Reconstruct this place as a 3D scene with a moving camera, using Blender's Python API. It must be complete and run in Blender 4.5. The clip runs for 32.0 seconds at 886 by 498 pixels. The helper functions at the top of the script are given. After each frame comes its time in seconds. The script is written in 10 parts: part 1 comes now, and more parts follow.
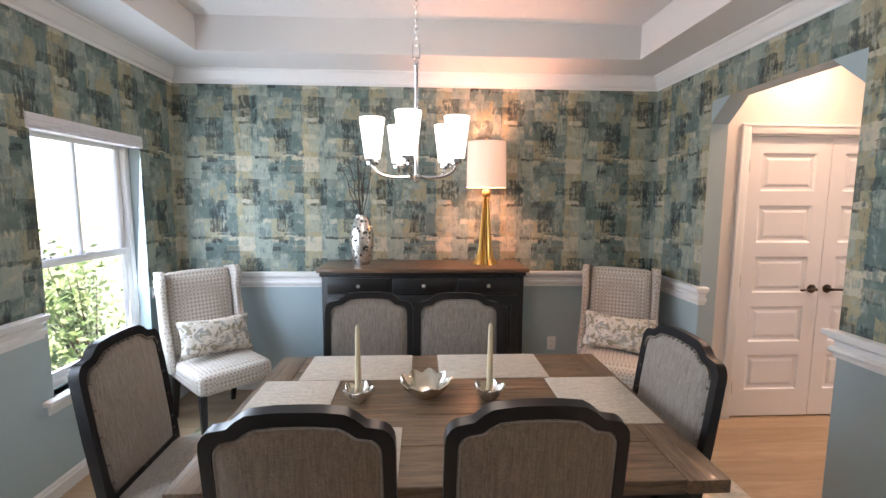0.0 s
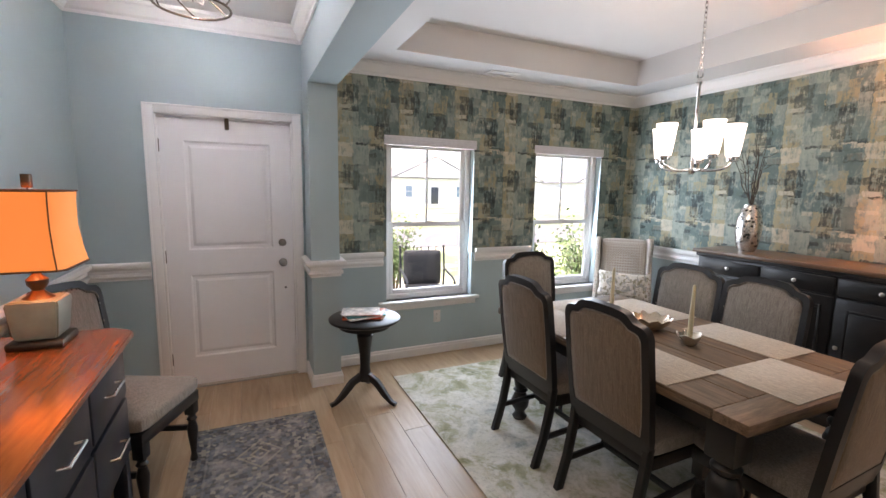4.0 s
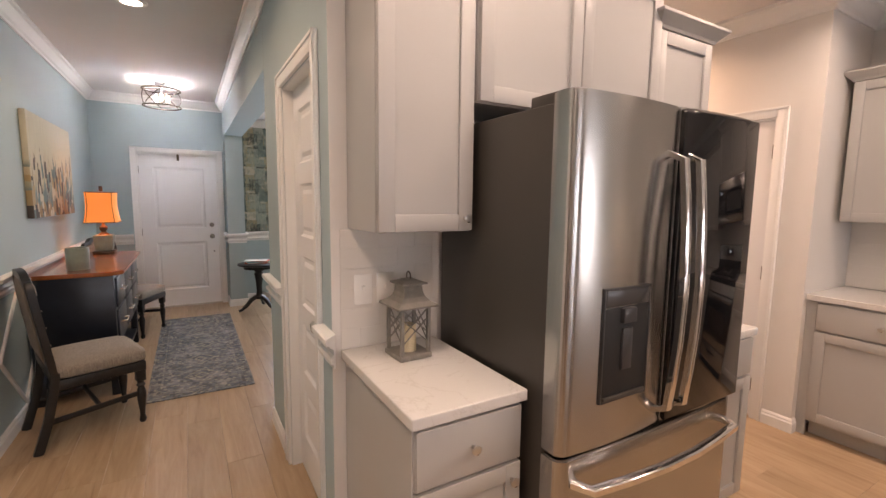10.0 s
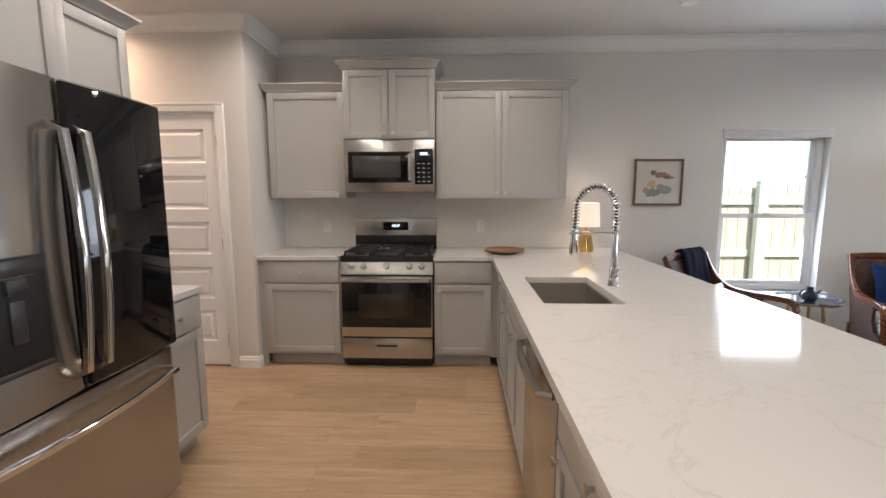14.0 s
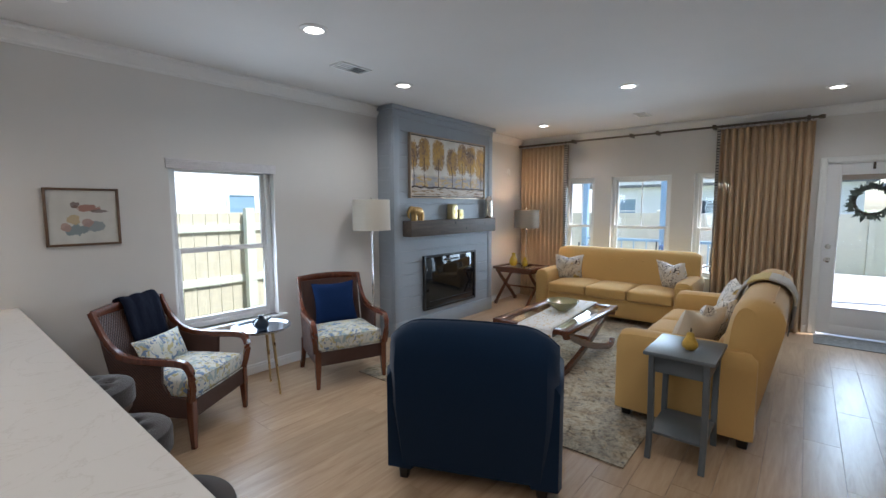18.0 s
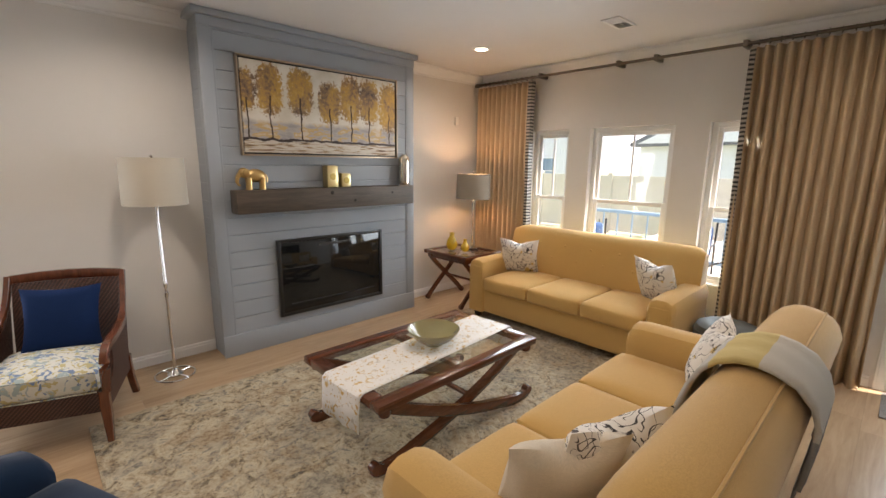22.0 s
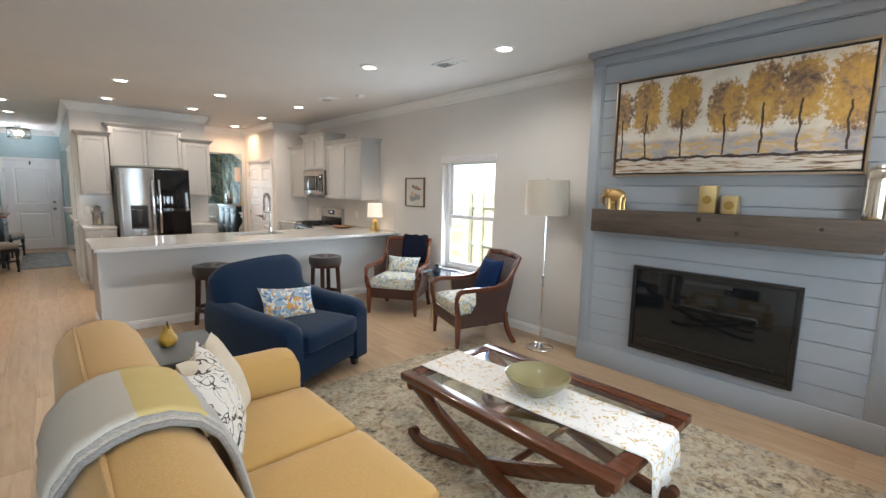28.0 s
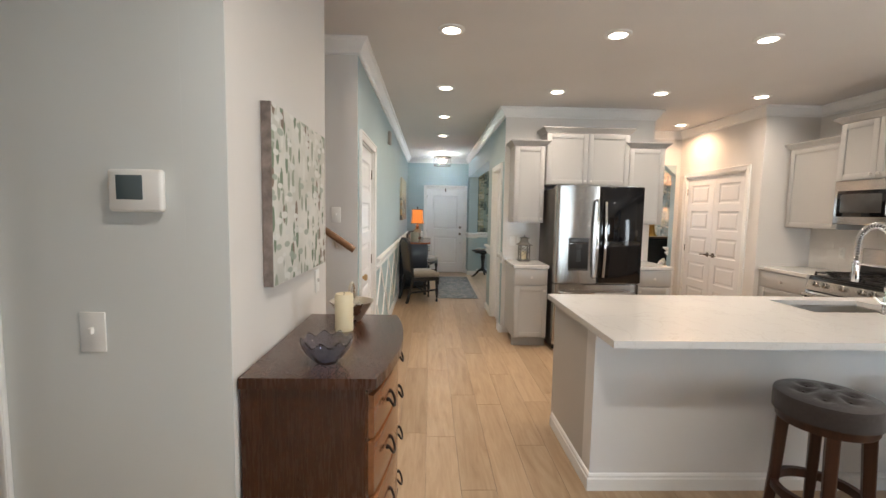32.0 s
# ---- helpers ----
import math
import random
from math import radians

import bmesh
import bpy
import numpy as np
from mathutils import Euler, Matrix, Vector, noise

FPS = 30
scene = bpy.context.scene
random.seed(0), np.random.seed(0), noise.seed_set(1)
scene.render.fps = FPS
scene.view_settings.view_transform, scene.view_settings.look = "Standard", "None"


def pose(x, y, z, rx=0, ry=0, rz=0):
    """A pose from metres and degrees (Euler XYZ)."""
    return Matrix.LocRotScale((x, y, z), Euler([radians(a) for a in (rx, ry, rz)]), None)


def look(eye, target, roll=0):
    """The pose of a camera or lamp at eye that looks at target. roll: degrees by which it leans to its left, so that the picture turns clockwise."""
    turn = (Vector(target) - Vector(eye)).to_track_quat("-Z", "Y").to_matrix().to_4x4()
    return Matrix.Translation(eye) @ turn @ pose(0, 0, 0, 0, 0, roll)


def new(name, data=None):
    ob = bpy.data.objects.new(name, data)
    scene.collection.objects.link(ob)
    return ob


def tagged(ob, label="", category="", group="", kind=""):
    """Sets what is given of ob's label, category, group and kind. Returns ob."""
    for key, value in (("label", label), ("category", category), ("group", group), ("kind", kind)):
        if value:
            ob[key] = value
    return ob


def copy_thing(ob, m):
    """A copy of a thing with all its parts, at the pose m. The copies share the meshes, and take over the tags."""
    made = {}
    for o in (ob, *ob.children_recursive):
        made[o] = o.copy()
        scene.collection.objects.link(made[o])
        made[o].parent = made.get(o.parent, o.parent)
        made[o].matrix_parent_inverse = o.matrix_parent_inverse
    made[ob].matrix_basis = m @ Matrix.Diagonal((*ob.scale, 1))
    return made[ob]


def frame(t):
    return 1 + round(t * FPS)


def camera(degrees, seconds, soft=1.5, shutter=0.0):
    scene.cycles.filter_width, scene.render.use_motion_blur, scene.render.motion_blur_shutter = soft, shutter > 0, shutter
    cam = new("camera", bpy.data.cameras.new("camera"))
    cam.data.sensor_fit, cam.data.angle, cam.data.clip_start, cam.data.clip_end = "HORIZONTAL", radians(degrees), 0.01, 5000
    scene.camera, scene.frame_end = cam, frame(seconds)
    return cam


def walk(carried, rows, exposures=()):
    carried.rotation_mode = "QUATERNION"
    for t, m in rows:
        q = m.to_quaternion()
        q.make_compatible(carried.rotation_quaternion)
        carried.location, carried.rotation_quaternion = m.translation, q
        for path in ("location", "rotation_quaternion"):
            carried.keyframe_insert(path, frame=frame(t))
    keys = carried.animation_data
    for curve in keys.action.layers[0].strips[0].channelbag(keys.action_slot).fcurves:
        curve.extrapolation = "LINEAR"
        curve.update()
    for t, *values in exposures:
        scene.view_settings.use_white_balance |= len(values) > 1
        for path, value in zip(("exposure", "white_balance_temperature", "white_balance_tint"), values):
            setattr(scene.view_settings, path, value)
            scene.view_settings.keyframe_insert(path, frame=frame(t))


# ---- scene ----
cam = camera(90.8, 32.0)
PATH = [
    (0, (-0.004, 0.285, 1.575), (0.091, 2.271, 1.356), 0.3),
    (0.5, (0.214, 0.377, 1.552), (0.027, 2.355, 1.326), 0.5),
    (1, (0.467, 0.463, 1.51), (0.024, 2.4, 1.283), 0.7),
    (1.5, (0.73, 0.431, 1.522), (0.044, 2.293, 1.274), 0.8),
    (2, (0.987, 0.318, 1.527), (0.061, 2.073, 1.277), 0.9),
    (2.5, (1.223, 0.241, 1.535), (0.033, 1.829, 1.285), 1.0),
    (3, (1.385, 0.105, 1.542), (-0.054, 1.47, 1.285), 1.2),
    (3.5, (1.544, -0.007, 1.548), (-0.102, 1.098, 1.281), 1.2),
    (4, (1.74, -0.085, 1.543), (-0.066, 0.731, 1.275), 1.0),
    (4.5, (1.93, -0.243, 1.493), (0.037, 0.345, 1.229), 1.0),
    (6.5, (3.091, -0.417, 1.42), (1.108, -0.424, 1.158), 0.3),
    (7, (3.449, -0.394, 1.438), (1.466, -0.419, 1.175), 0.5),
    (7.5, (3.814, -0.304, 1.451), (1.831, -0.33, 1.191), 0.4),
    (8, (4.136, -0.229, 1.495), (2.153, -0.23, 1.237), 0.5),
    (8.5, (4.393, -0.206, 1.517), (2.41, -0.109, 1.272), 0.5),
    (9, (4.605, -0.166, 1.508), (2.646, 0.158, 1.27), 0.5),
    (9.5, (4.801, -0.122, 1.493), (2.922, 0.522, 1.262), 0.5),
    (10, (4.885, -0.1, 1.485), (3.167, 0.9, 1.261), 0.7),
    (10.5, (4.958, -0.091, 1.471), (3.444, 1.198, 1.256), 0.6),
    (11, (5.023, -0.085, 1.459), (3.727, 1.424, 1.249), 0.4),
    (11.5, (5.053, -0.083, 1.443), (3.998, 1.602, 1.233), 0.3),
    (12, (5.099, -0.087, 1.428), (4.26, 1.716, 1.215), 0.2),
    (12.5, (5.144, -0.098, 1.418), (4.508, 1.785, 1.196), 0.2),
    (13, (5.194, -0.107, 1.419), (4.751, 1.828, 1.178), 0.1),
    (13.5, (5.269, -0.121, 1.4), (5.001, 1.846, 1.157), 0.0),
    (15.5, (5.524, -0.228, 1.524), (6.071, 1.673, 1.232), -0.1),
    (16, (5.622, -0.211, 1.55), (6.391, 1.615, 1.272), -0.2),
    (16.5, (5.768, -0.174, 1.572), (6.805, 1.517, 1.318), -0.3),
    (17, (5.948, -0.183, 1.587), (7.224, 1.339, 1.357), -0.1),
    (17.5, (6.136, -0.153, 1.566), (7.562, 1.235, 1.369), -0.2),
    (18, (6.329, -0.101, 1.575), (7.859, 1.172, 1.383), -0.2),
    (18.5, (6.58, -0.106, 1.561), (8.174, 1.087, 1.369), -0.2),
    (19, (6.823, -0.088, 1.572), (8.445, 1.065, 1.375), 0.0),
    (19.5, (7.073, -0.056, 1.61), (8.703, 1.084, 1.402), 0.1),
    (20, (7.334, -0.095, 1.608), (8.962, 1.046, 1.383), 0.2),
    (20.5, (7.653, -0.141, 1.638), (9.246, 1.03, 1.337), 0.3),
    (21, (8.009, -0.156, 1.63), (9.533, 1.089, 1.273), 0.5),
    (21.5, (8.414, -0.18, 1.624), (9.863, 1.147, 1.251), 0.6),
    (22, (8.835, -0.152, 1.64), (10.187, 1.271, 1.255), 0.7),
    (22.5, (9.343, -0.154, 1.66), (10.57, 1.377, 1.271), 0.8),
    (23, (9.791, -0.131, 1.667), (10.914, 1.476, 1.272), 0.9),
    (23.5, (10.185, -0.074, 1.677), (11.164, 1.622, 1.273), 1.2),
    (24, (10.557, -0.028, 1.691), (11.332, 1.771, 1.284), 1.3),
    (24.5, (10.969, 0.007, 1.624), (11.388, 1.924, 1.236), 1.1),
    (25, (11.285, 0.059, 1.638), (11.323, 2.019, 1.24), 1.2),
    (25.5, (11.519, 0.058, 1.681), (11.183, 1.987, 1.276), 1.1),
    (26, (11.706, 0.005, 1.668), (10.985, 1.829, 1.275), 1.1),
    (26.5, (11.863, -0.014, 1.632), (10.885, 1.69, 1.255), 1.2),
    (28.5, (11.947, -0.039, 1.508), (10.36, 1.155, 1.276), 1.3),
    (29, (11.698, -0.127, 1.502), (9.994, 0.893, 1.274), 1.4),
    (29.5, (11.308, -0.151, 1.516), (9.494, 0.658, 1.282), 1.1),
    (30, (10.824, -0.136, 1.548), (8.939, 0.492, 1.316), 1.1),
    (30.5, (10.308, -0.182, 1.553), (8.377, 0.296, 1.347), 1.2),
    (31, (9.72, -0.238, 1.52), (7.762, 0.126, 1.339), 1.1),
    (31.5, (9.144, -0.366, 1.498), (7.163, -0.158, 1.322), 1.0),
    (32, (8.631, -0.547, 1.493), (6.639, -0.487, 1.32), 1.0),
]
EXPO = [
    (0, 1.88, 6750, 24), (2.2, 1.90, 6500, 24), (4.2, 1.78, 7200, 27), (7, 1.70, 7750, 30), (8.8, 1.83, 7850, 28), (10, 1.82, 7350, 27), (11.5, 1.83, 7200, 22), (13, 1.58, 6250, 13), (16, 1.4, 6150, 12),
    (18, 1.14, 5750, 10), (20, 1.22, 6450, 14), (22, 1.42, 7250, 17), (24, 1.38, 6750, 13), (26, 1.40, 6850, 12), (29, 1.75, 6250, 10), (30, 1.73, 6250, 10), (31, 1.88, 6550, 11), (32, 1.86, 6600, 11),
]
walk(cam, [(t, look(eye, target, roll)) for t, eye, target, roll in PATH], EXPO)

# ---------------------------------------------------------------- light
world = bpy.data.worlds.new("sky")
scene.world = world
world.use_nodes = True
wt = world.node_tree
sky = wt.nodes.new("ShaderNodeTexSky")
sky.sky_type, sky.sun_disc = "NISHITA", False
sky.sun_elevation, sky.sun_rotation = radians(64), radians(163)
wt.links.new(sky.outputs[0], wt.nodes["Background"].inputs["Color"])
wt.nodes["Background"].inputs["Strength"].default_value = 0.15
sun = new("sun", bpy.data.lights.new("sun", "SUN"))
sun.data.energy, sun.data.angle, sun.data.color = 5.0, radians(0.5), (1, 0.95, 0.87)
sun.matrix_basis = look((0, 0, 0), (-0.13, 0.42, -0.90))


LAMPS = 0.6


def lamp(name, x, y, z, power, col, size=0.12, kind="AREA", blend=0.6, angle=120):
    d = bpy.data.lights.new(name, kind)
    d.energy, d.color = power * LAMPS, col
    if kind == "AREA":
        d.shape, d.size = "DISK", size
    elif kind == "SPOT":
        d.spot_size, d.spot_blend, d.shadow_soft_size = radians(angle), blend, size
    else:
        d.shadow_soft_size = size
    ob = new(name, d)
    ob.matrix_basis = pose(x, y, z)
    return ob


CZ_LAMP = 2.715
WARM = (1.0, 0.76, 0.52)
SOFT = (1.0, 0.85, 0.70)
PALE = (1.0, 0.93, 0.84)
CANS = [(1.28, -0.36), (2.74, -0.38), (4.09, -0.41), (5.51, -0.42), (4.05, 0.74), (5.51, 0.74), (4.09, 1.80), (5.51, 1.81), (4.06, 2.88), (5.51, 2.89), (2.55, 2.90),
        (8.09, 2.46), (9.41, 2.95), (10.85, 1.31), (12.20, -0.26), (12.22, 2.90), (8.09, -0.2)]
for cx, cy in CANS:
    a = lamp("can_lamp", cx, cy, CZ_LAMP, 6.5 if (cx, cy) == (2.55, 2.90) else 9.0 if (cx, cy) == (8.09, -0.2) else 4.0 if cy < 0 and cx > 3 else 3.4 if cy < 0 else 4.1 if cx < 7 else 5.2, (1.0, 0.66, 0.42) if (cx, cy) == (2.55, 2.90) else WARM if cx < 3 else SOFT if cx < 7 else PALE, 0.13)
    a.data.spread = radians(152)
for y0, y1, z0, z1 in ((1.03, 1.88, 0.54, 1.985), (2.58, 3.43, 0.54, 1.985)):
    a = lamp("window_light", -1.99, (y0 + y1) / 2, (z0 + z1) / 2, 17, (0.66, 0.86, 1.0), 1.0)
    a.data.shape, a.data.size, a.data.size_y = "RECTANGLE", y1 - y0, z1 - z0
    a.matrix_basis = look((-1.99, (y0 + y1) / 2, (z0 + z1) / 2), (0, (y0 + y1) / 2, 1.1))
for y0, y1, p in ((2.55, 3.05, 9), (1.43, 2.29, 15), (0.66, 1.14, 9), (-0.93, -0.39, 10)):
    a = lamp("window_light", 13.37, (y0 + y1) / 2, 1.25, p, (0.72, 0.88, 1.0), 1.0)
    a.data.shape, a.data.size, a.data.size_y = "RECTANGLE", y1 - y0 - 0.1, 1.3
    a.matrix_basis = look((13.37, (y0 + y1) / 2, 1.25), (9.5, (y0 + y1) / 2, 0.3))
    a.data.spread = radians(130)
a = lamp("window_light", 8.105, 3.93, 1.25, 14, (0.82, 0.92, 1.0), 1.0)
a.data.shape, a.data.size, a.data.size_y = "RECTANGLE", 0.7, 1.3
a.matrix_basis = look((8.105, 3.93, 1.25), (8.105, 1.0, 0.9))

# ---------------------------------------------------------------- materials
class Nodes:
    def __init__(self, name):
        self.mat = bpy.data.materials.new(name)
        self.mat.use_nodes = True
        self.t = self.mat.node_tree
        self.p = self.t.nodes["Principled BSDF"]
        self.geo = None

    def add(self, kind, **kw):
        n = self.t.nodes.new(kind)
        for k, v in kw.items():
            if k in n.inputs:
                n.inputs[k].default_value = v
            else:
                setattr(n, k, v)
        return n

    def wire(self, a, b):
        self.t.links.new(a, b)

    def coords(self, kind="Object", scale=(1, 1, 1), rot=(0, 0, 0), loc=(0, 0, 0)):
        c, m = self.add("ShaderNodeTexCoord"), self.add("ShaderNodeMapping")
        m.inputs["Scale"].default_value, m.inputs["Rotation"].default_value, m.inputs["Location"].default_value = scale, rot, loc
        self.wire(c.outputs[kind], m.inputs["Vector"])
        return m.outputs["Vector"]

    def world(self, scale=(1, 1, 1), rot=(0, 0, 0)):
        c, m = self.add("ShaderNodeNewGeometry"), self.add("ShaderNodeMapping")
        m.inputs["Scale"].default_value, m.inputs["Rotation"].default_value = scale, rot
        self.wire(c.outputs["Position"], m.inputs["Vector"])
        return m.outputs["Vector"]

    def noise(self, vec, scale, detail=4, rough=0.55, distort=0.0):
        n = self.add("ShaderNodeTexNoise")
        n.inputs["Scale"].default_value, n.inputs["Detail"].default_value = scale, detail
        n.inputs["Roughness"].default_value, n.inputs["Distortion"].default_value = rough, distort
        self.wire(vec, n.inputs["Vector"])
        return n

    def ramp(self, fac, stops, mode="LINEAR"):
        n = self.add("ShaderNodeValToRGB")
        n.color_ramp.interpolation = mode
        e = n.color_ramp.elements
        while len(e) < len(stops):
            e.new(0.5)
        for el, (pos, col) in zip(e, stops):
            el.position, el.color = pos, (*col, 1) if len(col) == 3 else col
        self.wire(fac, n.inputs["Fac"])
        return n.outputs["Color"]

    def mix(self, fac, a, b, mode="MIX"):
        n = self.add("ShaderNodeMix", data_type="RGBA", blend_type=mode)
        for sock, v in ((n.inputs[0], fac), (n.inputs[6], a), (n.inputs[7], b)):
            if isinstance(v, (int, float)):
                sock.default_value = v
            elif isinstance(v, (tuple, list)):
                sock.default_value = (*v, 1) if len(v) == 3 else v
            else:
                self.wire(v, sock)
        return n.outputs[2]

    def math(self, op, a, b=0.0, c=None):
        n = self.add("ShaderNodeMath", operation=op)
        for sock, v in zip(n.inputs, (a, b, c)):
            if v is None:
                continue
            if isinstance(v, (int, float)):
                sock.default_value = v
            else:
                self.wire(v, sock)
        return n.outputs[0]

    def bump(self, height, strength=0.2, dist=0.01):
        n = self.add("ShaderNodeBump")
        n.inputs["Strength"].default_value, n.inputs["Distance"].default_value = strength, dist
        self.wire(height, n.inputs["Height"])
        self.wire(n.outputs["Normal"], self.p.inputs["Normal"])

    def set(self, color=None, rough=None, metal=None, **kw):
        for key, v in (("Base Color", color), ("Roughness", rough), ("Metallic", metal), *kw.items()):
            key = key.replace("_", " ") if key not in self.p.inputs else key
            if v is None:
                continue
            if isinstance(v, (int, float)):
                self.p.inputs[key].default_value = v
            elif isinstance(v, (tuple, list)):
                self.p.inputs[key].default_value = (*v, 1) if len(v) == 3 else v
            else:
                self.wire(v, self.p.inputs[key])
        return self.mat


def paint(name, col, rough=0.55, vary=0.06, scale=1.2, bump=0.08, grain=260.0, metal=0.0):
    """Wall paint, lacquer, metal, plastic: a plain colour with faint clouds and a fine grain."""
    n = Nodes(name)
    v = n.world()
    cloud, fine = n.noise(v, scale, 5), n.noise(v, grain, 3)
    a, b = [c * (1 - vary) for c in col], [min(1, c * (1 + vary)) for c in col]
    c = n.ramp(cloud.outputs["Fac"], [(0.3, a), (0.7, b)])
    r = n.math("MULTIPLY_ADD", cloud.outputs["Fac"], 0.12, rough - 0.06)
    if bump:
        n.bump(fine.outputs["Fac"], bump, 0.002)
    return n.set(c, r, metal)


def cloth(name, col, dark=0.72, weave=420.0, rough=0.9, bump=0.35, slub=None, sheen=0.25, world=False):
    """Woven cloth: threads both ways, slubs and soft clouds."""
    n = Nodes(name)
    v = n.world() if world else n.coords()
    w1, w2 = n.noise(n.world(scale=(1, 1, 12)) if world else n.coords(scale=(1, 1, 12)), weave / 5, 2), n.noise(n.coords(scale=(12, 12, 1)), weave / 5, 2)
    cloud = n.noise(v, 3.0, 4)
    threads = n.math("MULTIPLY", n.math("ADD", w1.outputs["Fac"], w2.outputs["Fac"]), 0.5)
    lo, hi = [c * dark for c in col], [min(1, c * (2 - dark) ** 0.7) for c in col]
    c1 = n.ramp(threads, [(0.36, lo), (0.62, hi)])
    c = n.mix(n.math("MULTIPLY", cloud.outputs["Fac"], 0.35), c1, [x * 0.82 for x in col])
    if slub:
        s = n.noise(n.coords(scale=slub), 1.6, 4, 0.7)
        c = n.mix(0.85, c, n.ramp(s.outputs["Fac"], [(0.36, (0.62, 0.60, 0.58)), (0.62, (1, 1, 1))]), "MULTIPLY")
    n.bump(threads, bump, 0.004)
    n.set(c, rough)
    n.p.inputs["Sheen Weight"].default_value = sheen
    n.p.inputs["Specular IOR Level"].default_value = 0.12
    return n.mat


def timber(name, col, dark, rough=0.42, scale=1.0, axis="x", coat=0.0, contrast=1.0, knots=0.0):
    """Wood with its grain along one object axis."""
    n = Nodes(name)
    st = {"x": (1.2, 14, 14), "y": (14, 1.2, 14), "z": (14, 14, 1.2)}[axis]
    info = n.add("ShaderNodeObjectInfo")
    c = n.add("ShaderNodeTexCoord")
    off = n.add("ShaderNodeVectorMath", operation="MULTIPLY_ADD")
    off.inputs[1].default_value = (1, 1, 1)
    n.wire(c.outputs["Object"], off.inputs[0])
    comb = n.add("ShaderNodeCombineXYZ")
    for k in range(3):
        n.wire(n.math("MULTIPLY", info.outputs["Random"], 17.0 + 5 * k), comb.inputs[k])
    n.wire(comb.outputs[0], off.inputs[2])
    m = n.add("ShaderNodeMapping")
    m.inputs["Scale"].default_value = [s * scale for s in st]
    n.wire(off.outputs[0], m.inputs["Vector"])
    g1 = n.noise(m.outputs[0], 2.2, 6, 0.6, 0.6)
    g2 = n.noise(m.outputs[0], 11.0, 5, 0.65, 0.2)
    f = n.math("ADD", n.math("MULTIPLY", g1.outputs["Fac"], 0.6), n.math("MULTIPLY", g2.outputs["Fac"], 0.4))
    mid = [(a + b) / 2 for a, b in zip(col, dark)]
    colr = n.ramp(f, [(0.5 - 0.17 * contrast, dark), (0.5, mid), (0.5 + 0.16 * contrast, col)])
    tone = n.math("MULTIPLY_ADD", info.outputs["Random"], 0.22, 0.89)
    colr = n.mix(1.0, colr, n.ramp(tone, [(0.0, (0, 0, 0)), (1.0, (1, 1, 1))]), "MULTIPLY") if knots < 0 else colr
    n.bump(g2.outputs["Fac"], 0.12, 0.003)
    n.set(colr, n.math("MULTIPLY_ADD", g2.outputs["Fac"], 0.2, rough - 0.1))
    n.p.inputs["Coat Weight"].default_value = coat
    n.p.inputs["Coat Roughness"].default_value = 0.12
    return n.mat


def metal(name, col, rough=0.25, brush=None, aniso=0.0):
    n = Nodes(name)
    if brush:
        w = n.noise(n.coords(scale=brush), 8, 3)
        n.set(col, rough if aniso else n.math("MULTIPLY_ADD", w.outputs["Fac"], 0.05, rough - 0.025), 1.0)
        if aniso:
            tan = n.add("ShaderNodeTangent", direction_type="RADIAL", axis="Z")
            n.wire(tan.outputs[0], n.p.inputs["Tangent"])
            n.p.inputs["Anisotropic"].default_value = aniso
            n.p.inputs["Anisotropic Rotation"].default_value = 0.25
    else:
        w = n.noise(n.coords(), 18, 3)
        n.set(col, n.math("MULTIPLY_ADD", w.outputs["Fac"], 0.1, rough - 0.05), 1.0)
    return n.mat


def glow(name, col, power, base=(0.8, 0.8, 0.8)):
    n = Nodes(name)
    n.set(base, 0.5)
    n.p.inputs["Emission Color"].default_value = (*col, 1)
    n.p.inputs["Emission Strength"].default_value = power * LAMPS
    return n.mat


def glass(name, col=(1, 1, 1), rough=0.0, ior=1.45):
    n = Nodes(name)
    n.set(col, rough)
    n.p.inputs["Transmission Weight"].default_value = 1.0
    n.p.inputs["IOR"].default_value = ior
    return n.mat


def pane_glass(name):
    """Thin window glass: clear, with a faint reflection."""
    n = Nodes(name)
    out = [k for k in n.t.nodes if k.type == "OUTPUT_MATERIAL"][0]
    tr, gl, mx, fr = n.add("ShaderNodeBsdfTransparent"), n.add("ShaderNodeBsdfGlossy"), n.add("ShaderNodeMixShader"), None
    gl.inputs["Roughness"].default_value = 0.0
    mx.inputs[0].default_value = 0.045
    n.wire(tr.outputs[0], mx.inputs[1])
    n.wire(gl.outputs[0], mx.inputs[2])
    n.wire(mx.outputs[0], out.inputs["Surface"])
    return n.mat


WHITE = paint("white trim paint", (0.80, 0.80, 0.79), 0.38, 0.03)
CEIL = paint("ceiling paint", (0.68, 0.67, 0.66), 0.8, 0.03, bump=0.15)
BLUE_WALL = paint("blue-grey wall paint", (0.375, 0.475, 0.50), 0.6, 0.04)
BEIGE_WALL = paint("warm off-white wall paint", (0.70, 0.68, 0.655), 0.65, 0.03)
GREY_WALL = paint("pale grey-green wall paint", (0.67, 0.69, 0.675), 0.65, 0.03)
CAB = paint("light grey cabinet paint", (0.43, 0.425, 0.415), 0.36, 0.03, bump=0.03)
SHIP = paint("blue-grey shiplap paint", (0.31, 0.345, 0.385), 0.42, 0.05)
BLACKWOOD = paint("worn black paint on wood", (0.0105, 0.010, 0.0105), 0.36, 0.3, 14, 0.05)

